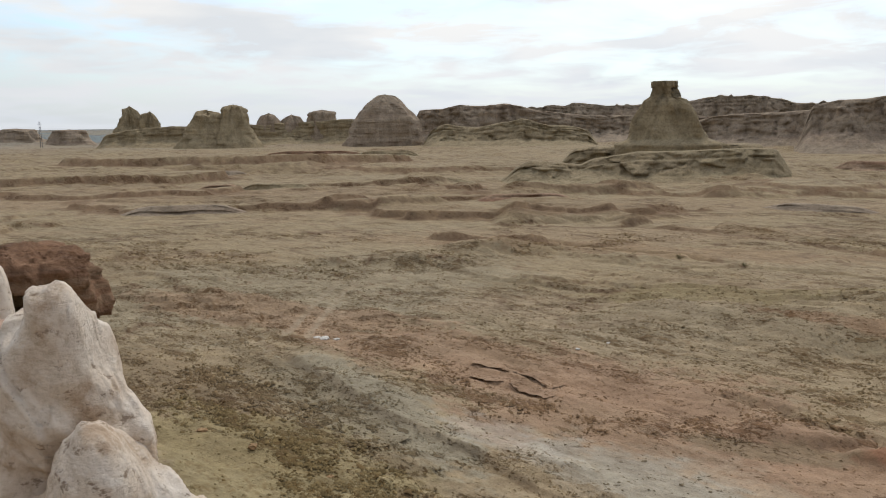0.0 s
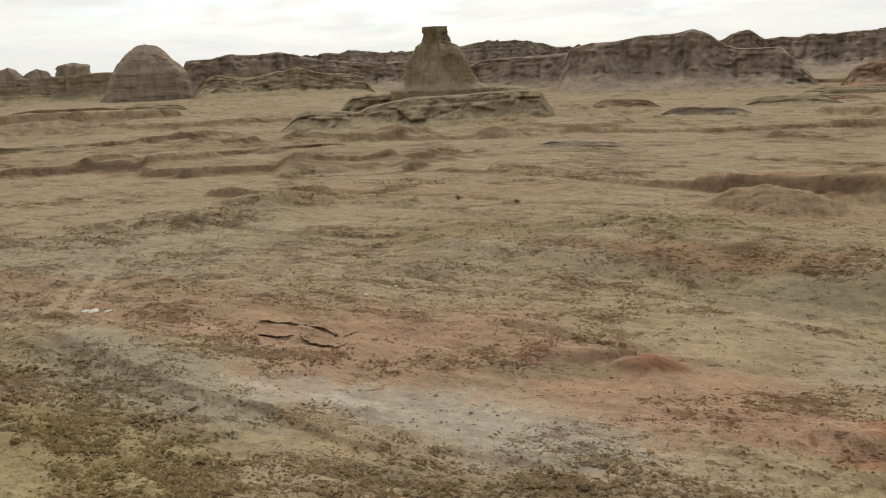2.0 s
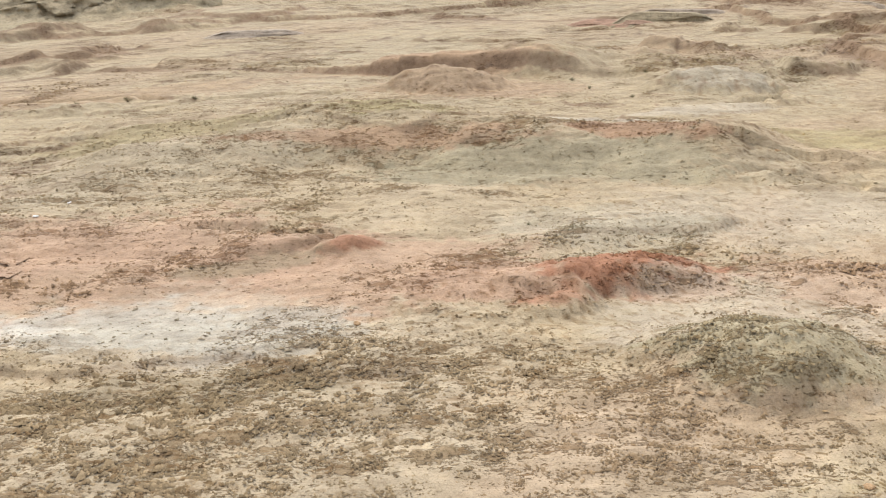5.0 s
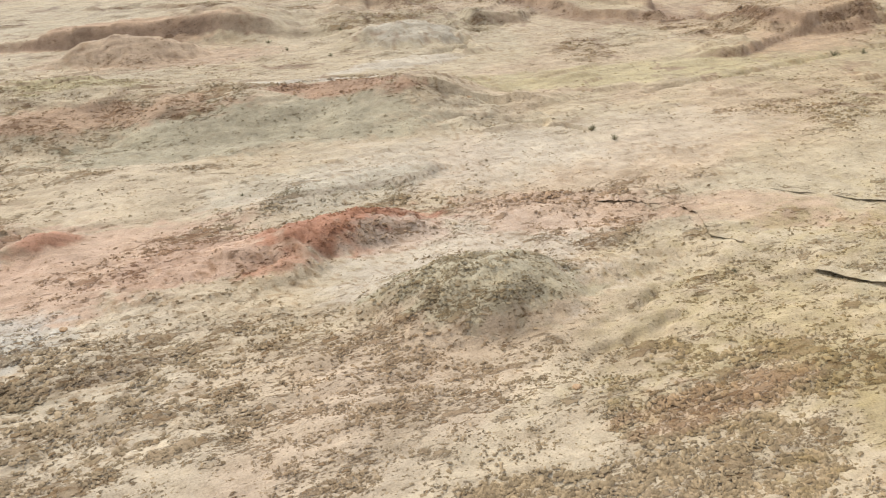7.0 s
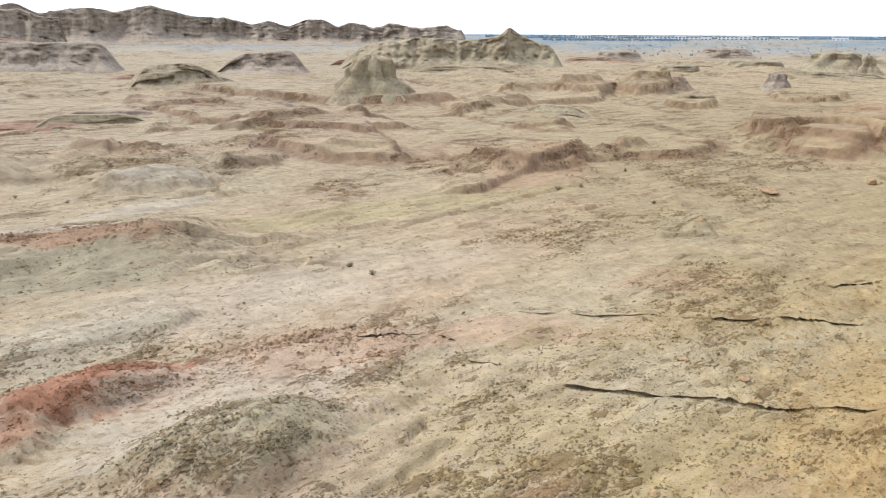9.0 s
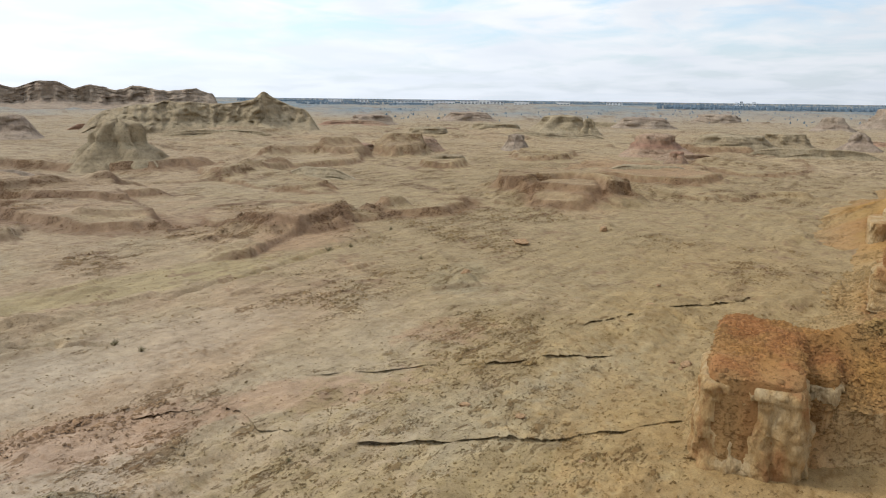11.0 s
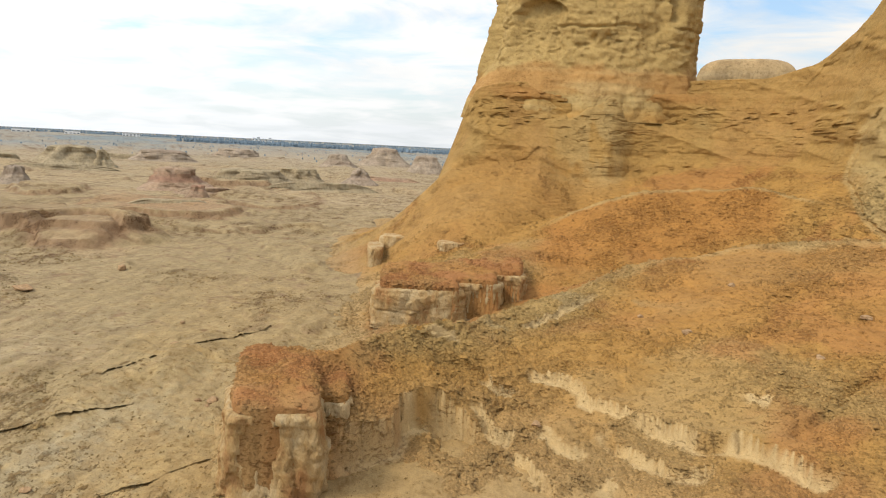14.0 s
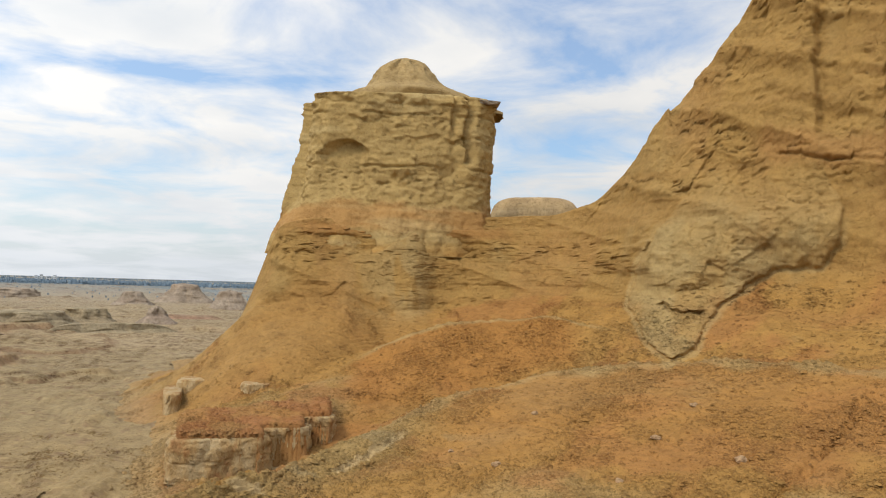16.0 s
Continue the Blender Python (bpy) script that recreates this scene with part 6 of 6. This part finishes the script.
for b, r, long, deep, tall in [(93.6, 1650, 30, 12, 6.5), (94.5, 1640, 36, 12, 7), (95.5, 1660, 22, 12, 9), (96.4, 1700, 34, 14, 7), (97.2, 1690, 22, 12, 6), (98.6, 1720, 40, 14, 7), (99.7, 1710, 24, 12, 9),
                               (100.6, 1690, 30, 12, 6.5), (102.4, 1760, 34, 12, 6), (88.9, 1900, 36, 12, 8), (90.8, 1850, 26, 12, 7), (105.4, 1800, 30, 12, 6), (109.0, 1850, 36, 12, 7)]:
    town_building(b, r, long, deep, tall)
for b, tall in ((117.2, 11), (117.5, 13), (117.9, 10), (118.3, 12)):
    town_building(b, 1480, 5, 5, tall)


def mast(bearing, r, tall):
    root = tagged(new("lattice_mast"), "thin grey lattice mast on the horizon", "mast")
    x, y = polar(bearing, r)
    root.matrix_world = pose(x, y, 0, 0, 0, -bearing)
    metal = plain_material("galvanised_steel", (0.22, 0.22, 0.23), 0.5, 0.15, 1.0)
    for sx in (-1, 1):
        bm = bmesh.new()
        bmesh.ops.create_cone(bm, cap_ends=True, segments=8, radius1=0.22, radius2=0.12, depth=tall, matrix=Matrix.Translation((sx * 0.5, 0, tall / 2)) @ Matrix.Rotation(-sx * 0.02, 4, "Y"))
        part("leg", bm, metal, root)
    for k in range(7):
        bm = bmesh.new()
        z = tall * (k + 0.5) / 7
        bmesh.ops.create_cube(bm, size=1, matrix=Matrix.Translation((0, 0, z)) @ Matrix.Rotation(0.6 * (-1) ** k, 4, "Y") @ Matrix.Diagonal((1.3, 0.1, 0.12, 1)))
        part("brace", bm, metal, root)
    bm = bmesh.new()
    bmesh.ops.create_cube(bm, size=1, matrix=Matrix.Translation((0, 0, tall * 0.9)) @ Matrix.Diagonal((3.2, 0.2, 0.25, 1)))
    part("crossarm", bm, metal, root)


mast(-27.2, 640, 19)

# ---- rocks ----
OUTCROP = fractured_material("pale_ochre_sandstone", (0.31, 0.16, 0.065), (0.385, 0.25, 0.11), (0.44, 0.325, 0.175), 1.0)
LEDGE = plain_material("pale_sand_ledge", (0.37, 0.262, 0.13), 0.95, 0.3, 4.0)
STONE = plain_material("dark_brown_stone", (0.30, 0.19, 0.10), 0.95, 0.35, 5.0)


def blob(name, lobes, mat, centre, blend, bumps, parent=None, rows=80, cols=120, power=2.8):
    """A rock as a smooth union of ovals, seen from a centre inside: lobes are rows of place and half-axes."""
    th, ph = np.linspace(0.002, math.pi - 0.002, rows), np.linspace(0, 2 * math.pi, cols, endpoint=False)
    T, P = np.meshgrid(th, ph, indexing="ij")
    way = np.stack([np.sin(T) * np.cos(P), np.sin(T) * np.sin(P), np.cos(T)], -1).reshape(-1, 3)
    reach = np.zeros(len(way))
    lo, hi = np.zeros(len(way)), np.full(len(way), 60.0)
    centre = np.array(centre, float)
    for _ in range(34):
        mid = (lo + hi) / 2
        p = centre + way * mid[:, None]
        total = 0.0
        for px, py, pz, a, b, c, turn in lobes:
            cs, sn = math.cos(radians(turn)), math.sin(radians(turn))
            dx, dy, dz = p[:, 0] - px, p[:, 1] - py, p[:, 2] - pz
            u, v = cs * dx - sn * dy, sn * dx + cs * dy
            d = (np.abs(u / a) ** power + np.abs(v / b) ** power + np.abs(dz / c) ** power) ** (1 / power)
            total = total + np.exp(-(d - 1) * min(a, b, c) / blend)
        inside = total > 1
        lo, hi = np.where(inside, mid, lo), np.where(inside, hi, mid)
    p = centre + way * lo[:, None]
    for size, amount, seed in bumps:
        p = p + way * (amount * layers(p[:, 0] / size + p[:, 2] / size * 0.7, p[:, 1] / size - p[:, 2] / size * 0.6, 4, seed))[:, None]
    big = bumps[0][0]
    q = p / big
    p = p + way * (0.09 * big * chips(q[:, 0] * 1.3 + q[:, 2], q[:, 1] * 1.3 - 0.8 * q[:, 2], bumps[0][2] + 30) + 0.02 * big * chips(q[:, 0] * 5 + 4 * q[:, 2], q[:, 1] * 5 - 3 * q[:, 2], bumps[0][2] + 35))[:, None]
    return sheet(name, p, rows, cols, mat, parent, closed=True)


def outcrop(bearing, r, wide, deep, low, high, label, seed, mat=None, turn=None, square=3.5, flare=1.25):
    """A standing block of sandstone with fluted sides and, on most, a cap of red soil."""
    root = tagged(new("rock_outcrop"), label, "rock outcrop")
    x, y = polar(bearing, r)
    root.location = (x, y, low)
    tall = high - low
    turn = bearing if turn is None else turn

    def plan(L, A):
        z = tall * np.minimum(L / 0.9, 1)
        w = np.interp(z / tall, [0, 0.10, 0.3, 0.7, 0.9, 1], [flare, 1.10, 1.04, 1.02, 1.02, 0.98]) * np.clip(1 - (L - 0.9) / 0.1, 0, 1)
        u, v = boxy(A, square)
        return u * w * wide, v * w * deep, z + 0.01 * tall * step(0.9, 1, L)

    def push(A, z, u, v):
        size = min(wide, deep)
        q = z / tall
        p = 0.12 * size * layers(A * 1.1 + seed, z / (2.2 * size), 3, seed) + 0.04 * size * layers(A * 5, z / (0.4 * size), 5, seed + 3, 0.65) + 0.03 * size * layers(q * 5, A, 3, seed + 5)
        joint = np.abs((A * 0.95 + 0.3 * layers(z / (0.8 * size), A * 0.5, 3, seed + 7) + 0.2 * seed) % 1.0 - 0.5)
        level = np.abs((q * 2.6 + 0.2 * layers(A * 1.5, z / size, 2, seed + 8) + 0.1 * seed) % 1.0 - 0.5)
        p = p - 0.05 * size * step(0.05, 0.0, joint) - 0.03 * size * step(0.05, 0.0, level)
        p = p + 0.16 * size * chips(A * 2.3 + 2, z / (1.7 * size), seed + 9) + 0.07 * size * chips(A * 6, z / (0.6 * size), seed + 13) + 0.03 * size * chips(A * 15, z / (0.22 * size), seed + 17)
        return p * step(1.06, 0.96, q)

    def foot_plan(L, A):
        u, v = boxy(A, square)
        w = np.interp(L, [0, 0.4, 0.6, 1], [flare + 0.12, flare + 0.08, flare + 0.02, flare - 0.12])
        return u * w * wide, v * w * deep, tall * np.interp(L, [0, 0.4, 0.6, 1], [-0.06, 0.05, 0.07, 0.075])

    def foot_push(A, z, u, v):
        return 0.10 * wide * layers(A * 3, z / wide, 4, seed + 6)

    tagged(sheet("sand_apron", loft(np.linspace(0, 1, 10), 120, (0, 0), turn, foot_plan, foot_push), 10, 120, LEDGE, root, closed=True, flip=True), "pale crust of sand round the foot")
    sheet("rock_body", loft(np.linspace(0, 1, 54), 120, (0, 0), turn, plan, push), 54, 120, mat or OUTCROP, root, closed=True, flip=True)
    return root


for (b, r, wide, deep, low, top), label, seed in zip(BLOCKS, ("square ochre sandstone block with a red soil cap", "ochre rock shoulder beside the square block", "broad ochre rock step with a red soil cap",
                                                              "broken ochre rock step on the slope", "small ochre rock step on the slope"), (801, 805, 809, 813, 815)):
    outcrop(b, r, wide, deep, low, top - 0.1, label, seed, square=6, flare=1.15)
outcrop(126.2, 90, 0.9, 3.6, -0.6, 3.1, "narrow fin of ochre sandstone", 817)
outcrop(128.6, 93, 3.4, 1.8, 0.2, 4.0, "ochre rock shelf at the foot of the tower slope", 821, flare=1.1)
outcrop(131.9, 84, 1.4, 1.6, 2.2, 4.6, "tapering knob of pale sandstone", 825)


# ---- the rocks at the lookout ----
def chalk_material():
    """Bleached rock with brown stains, dark pits and fine cracks."""
    m, nodes, links, b = material("pale_cream_rock", 0.9)
    p = position(nodes, links)
    broad, fine = noise_node(nodes, links, p, 1.6, 7, 0.62), noise_node(nodes, links, p, 13.0, 6, 0.65)
    c = ramp_node(nodes, links, broad, [(0.34, (0.46, 0.34, 0.24)), (0.44, (0.65, 0.54, 0.43)), (0.6, (0.73, 0.64, 0.54))])
    c = mix_node(nodes, links, "MULTIPLY", 1.0, c, ramp_node(nodes, links, fine, [(0.3, (0.78, 0.75, 0.70)), (0.5, (1, 1, 1))]))
    pits = noise_node(nodes, links, position(nodes, links, (1, 1, 1.6), 20), 4.6, 6, 0.7)
    hole = math_node(nodes, links, "MULTIPLY", math_node(nodes, links, "SUBTRACT", pits, 0.585), 16.0, True)
    c = mix_node(nodes, links, "MIX", math_node(nodes, links, "MULTIPLY", hole, 0.8), c, (0.22, 0.15, 0.10))
    links.new(c, b.inputs["Base Color"])
    bump_chain(nodes, links, b, [(broad, 0.5, 0.12), (math_node(nodes, links, "MULTIPLY", pits, -1.0), 0.7, 0.07), (fine, 0.4, 0.02)])
    return m


CHALK = chalk_material()
PINK = plain_material("pinkish_tan_rock", (0.44, 0.30, 0.22), 0.9, 0.25, 2.2)
SLAB = rock_material("dark_brown_layered_mudstone", (0.19, 0.11, 0.07), (0.26, 0.145, 0.085), (0.31, 0.20, 0.125), 3.5, 1.0, 3.0)


def spot(bearing, r, z):
    return (*polar(bearing, r), z)


def lobe(bearing, r, z, a, b, c, turn=None):
    return (*polar(bearing, r), z, a, b, c, bearing if turn is None else turn)


big = blob("boulder", [lobe(-28.9, 8.91, 10.64, 0.34, 0.54, 2.36, -20), lobe(-27.6, 8.84, 10.72, 0.30, 0.54, 2.40), lobe(-26.5, 8.77, 10.70, 0.28, 0.54, 2.32, 10), lobe(-25.4, 8.70, 10.70, 0.30, 0.46, 1.80), lobe(-24.2, 8.57, 11.20, 0.28, 0.36, 0.95), lobe(-22.9, 8.43, 11.70, 0.17, 0.27, 0.26), lobe(-30.4, 9.18, 9.56, 0.41, 0.68, 2.7)], CHALK, spot(-26.2, 8.70, 11.43), 0.041,
             [(1.19, 0.085, 955), (0.44, 0.13, 952), (0.17, 0.034, 954), (0.07, 0.014, 953)], rows=130, cols=170, power=4.5)
tagged(big, "pale cream weathered boulder at the cliff edge", "boulder")
low = blob("boulder", [lobe(-26.6, 7.82, 9.97, 0.34, 0.48, 1.90), lobe(-25.2, 7.82, 10.10, 0.27, 0.48, 1.87), lobe(-23.8, 7.89, 9.76, 0.27, 0.48, 1.84), lobe(-22.0, 7.96, 9.49, 0.27, 0.48, 1.77), lobe(-19.8, 8.02, 9.22, 0.31, 0.44, 1.87), lobe(-28.8, 7.89, 9.39, 0.34, 0.48, 2.04)], CHALK, spot(-23.8, 7.85, 10.24), 0.041,
             [(1.02, 0.102, 957), (0.37, 0.095, 958), (0.17, 0.044, 960), (0.07, 0.017, 959)], rows=110, cols=150, power=3.4)
tagged(low, "rounded cream boulder with dark pitted cracks", "boulder")
side = blob("boulder", [lobe(-30.6, 10.03, 10.85, 0.34, 0.68, 1.97), lobe(-33, 9.52, 9.56, 1.02, 1.02, 2.72)], PINK, spot(-31.6, 9.86, 10.24), 0.102,
             [(0.85, 0.119, 961), (0.24, 0.051, 963)], rows=80, cols=120, power=3.0)
tagged(side, "pinkish tan boulder behind the pale one", "boulder")
tip = blob("boulder", [lobe(-30.6, 10.80, 11.10, 0.21, 0.48, 2.28)], CHALK, spot(-30.6, 10.80, 11.10), 0.090,
             [(0.75, 0.090, 965), (0.18, 0.036, 967)], rows=80, cols=120, power=3.0)
tagged(tip, "narrow upright cream stone at the cliff edge", "boulder")
shelf = blob("rock_slab", [lobe(-31.5, 16.3, 12.46, 1.6, 1.3, 0.20), lobe(-28.7, 16.1, 12.34, 0.9, 1.2, 0.20), lobe(-26.8, 16.0, 12.12, 0.55, 1.0, 0.19), lobe(-25.6, 15.8, 11.90, 0.36, 0.9, 0.20), lobe(-24.9, 15.7, 11.72, 0.22, 0.7, 0.16)],
             SLAB, spot(-28.2, 16.1, 12.22), 0.02, [(1.5, 0.08, 971), (0.4, 0.17, 973), (0.14, 0.07, 975)], rows=90, cols=170, power=9.0)
tagged(shelf, "dark brown layered rock shelf on the spur", "rock")


# ---- loose stones ----
def stone(x, y, size, flat, seed, mat, label, ground=None):
    q = random.Random(seed)
    bm = bmesh.new()
    bmesh.ops.create_icosphere(bm, subdivisions=3, radius=1)
    shift = Vector((q.random() * 9, q.random() * 9, q.random() * 9))
    sx, sy = size * q.uniform(0.8, 1.2), size * q.uniform(0.7, 1.0)
    for v in bm.verts:
        d = 1 + 0.45 * noise.noise(v.co * 1.3 + shift) + 0.16 * noise.noise(v.co * 4 + shift)
        v.co = Vector((v.co.x * sx * d, v.co.y * sy * d, max(-0.5, v.co.z) * size * flat * d))
    me = bpy.data.meshes.new("stone")
    bm.to_mesh(me)
    bm.free()
    me.materials.append(mat)
    ob = new("stone", me)
    z = float(plain_height(np.array([float(x)]), np.array([float(y)]))[0]) if ground is None else ground
    ob.matrix_world = pose(x, y, z + 0.15 * size, 0, 0, q.uniform(0, 360))
    return tagged(ob, label, "stone", "loose stones on the plain")


for k, (x, y, size, flat) in enumerate([(35, -5, 0.45, 0.5), (33.5, -7.4, 0.36, 0.5), (39.6, -18.2, 0.55, 0.8), (40.2, -17.6, 0.32, 0.7), (39.0, -17.6, 0.3, 0.6), (84, -28, 0.9, 0.9), (77, -17, 1.6, 0.3), (62, -9, 0.8, 0.5), (48, 24, 0.3, 0.5),
                                        (-5, 31, 0.3, 0.5), (-9, 34, 0.45, 0.5), (-12, 36, 0.4, 0.5), (20, 6, 0.25, 0.5), (24, -3, 0.28, 0.5), (29, -9, 0.25, 0.5), (52, -21, 0.4, 0.6), (58, -24, 0.35, 0.6), (15, 24, 0.25, 0.5)]):
    stone(x, y, 0.6 * size, flat, 40 + k, STONE, "rough dark brown stone lying on bare soil")
for k, (b, r, size) in enumerate([(149.3, 51.5, 0.35), (160.4, 54, 0.3), (152, 60, 0.3), (139, 38.5, 0.25), (158, 47, 0.3), (166, 50, 0.35), (146, 55, 0.25), (163, 60, 0.3)]):
    x, y = polar(b, r)
    stone(x, y, size, 0.6, 70 + k, STONE, "small brown stone stuck in the hillside", hill_height(b, r))
PEBBLE = plain_material("bleached_pebble", (0.62, 0.58, 0.52), 0.9, 0.2, 6.0)
for k, (x, y, size) in enumerate([(-8.4, 52.6, 0.35), (-7.6, 52.3, 0.25), (-9.0, 52.9, 0.22), (8.5, 47.5, 0.16), (11, 50, 0.15)]):
    stone(x, y, size, 0.4, 90 + k, PEBBLE, "pale bleached stone on reddish soil")

# ---- shrubs ----
TWIG = plain_material("dry_twig", (0.16, 0.12, 0.07), 0.9, 0.3, 8.0)
LEAF = plain_material("dusty_leaf", (0.16, 0.15, 0.07), 0.8, 0.4, 6.0)


def shrub(x, y, size, seed):
    root = tagged(new("shrub"), "small dusty olive desert shrub on bare soil", "shrub", "desert shrubs")
    q = random.Random(seed)
    z = float(plain_height(np.array([float(x)]), np.array([float(y)]))[0])
    root.location = (x, y, z - 0.03)
    bm, leaves = bmesh.new(), bmesh.new()
    for _ in range(34):
        a, tilt, long = q.uniform(0, 6.28), q.uniform(0.1, 1.15), size * q.uniform(0.6, 1.1)
        way = Vector((math.sin(tilt) * math.cos(a), math.sin(tilt) * math.sin(a), math.cos(tilt)))
        m = Matrix.Translation(way * long / 2) @ way.to_track_quat("Z", "Y").to_matrix().to_4x4()
        bmesh.ops.create_cone(bm, cap_ends=False, segments=4, radius1=0.02 * size, radius2=0.006 * size, depth=long, matrix=m)
        for _ in range(12):
            p = way * long * q.uniform(0.45, 1.0) + Vector((q.gauss(0, 0.06), q.gauss(0, 0.06), q.gauss(0, 0.05))) * size
            t = Matrix.Translation(p) @ Euler((q.uniform(0, 6), q.uniform(0, 6), q.uniform(0, 6))).to_matrix().to_4x4()
            vs = [leaves.verts.new(t @ Vector(c)) for c in ((-0.03 * size, 0, 0), (0, -0.018 * size, 0.01), (0.05 * size, 0, 0), (0, 0.018 * size, 0.01))]
            leaves.faces.new(vs)
    part("stems", bm, TWIG, root)
    part("leaves", leaves, LEAF, root, smooth=False)


for k, (x, y, size) in enumerate([(69, 50, 0.9), (75, 2.6, 1.3), (76, 0.5, 0.9), (25.5, 82, 1.2), (21, 84, 0.9), (31, 78, 1.0), (59, 44, 0.7), (46.5, 14.5, 0.9), (45, 12.6, 0.8), (30, 3, 0.4), (62, 54, 0.8), (60, 50, 0.7), (70, -6, 0.8), (86, -4, 0.8), (28, 27, 0.4)]):
    shrub(x, y, 0.55 * size, 200 + k)
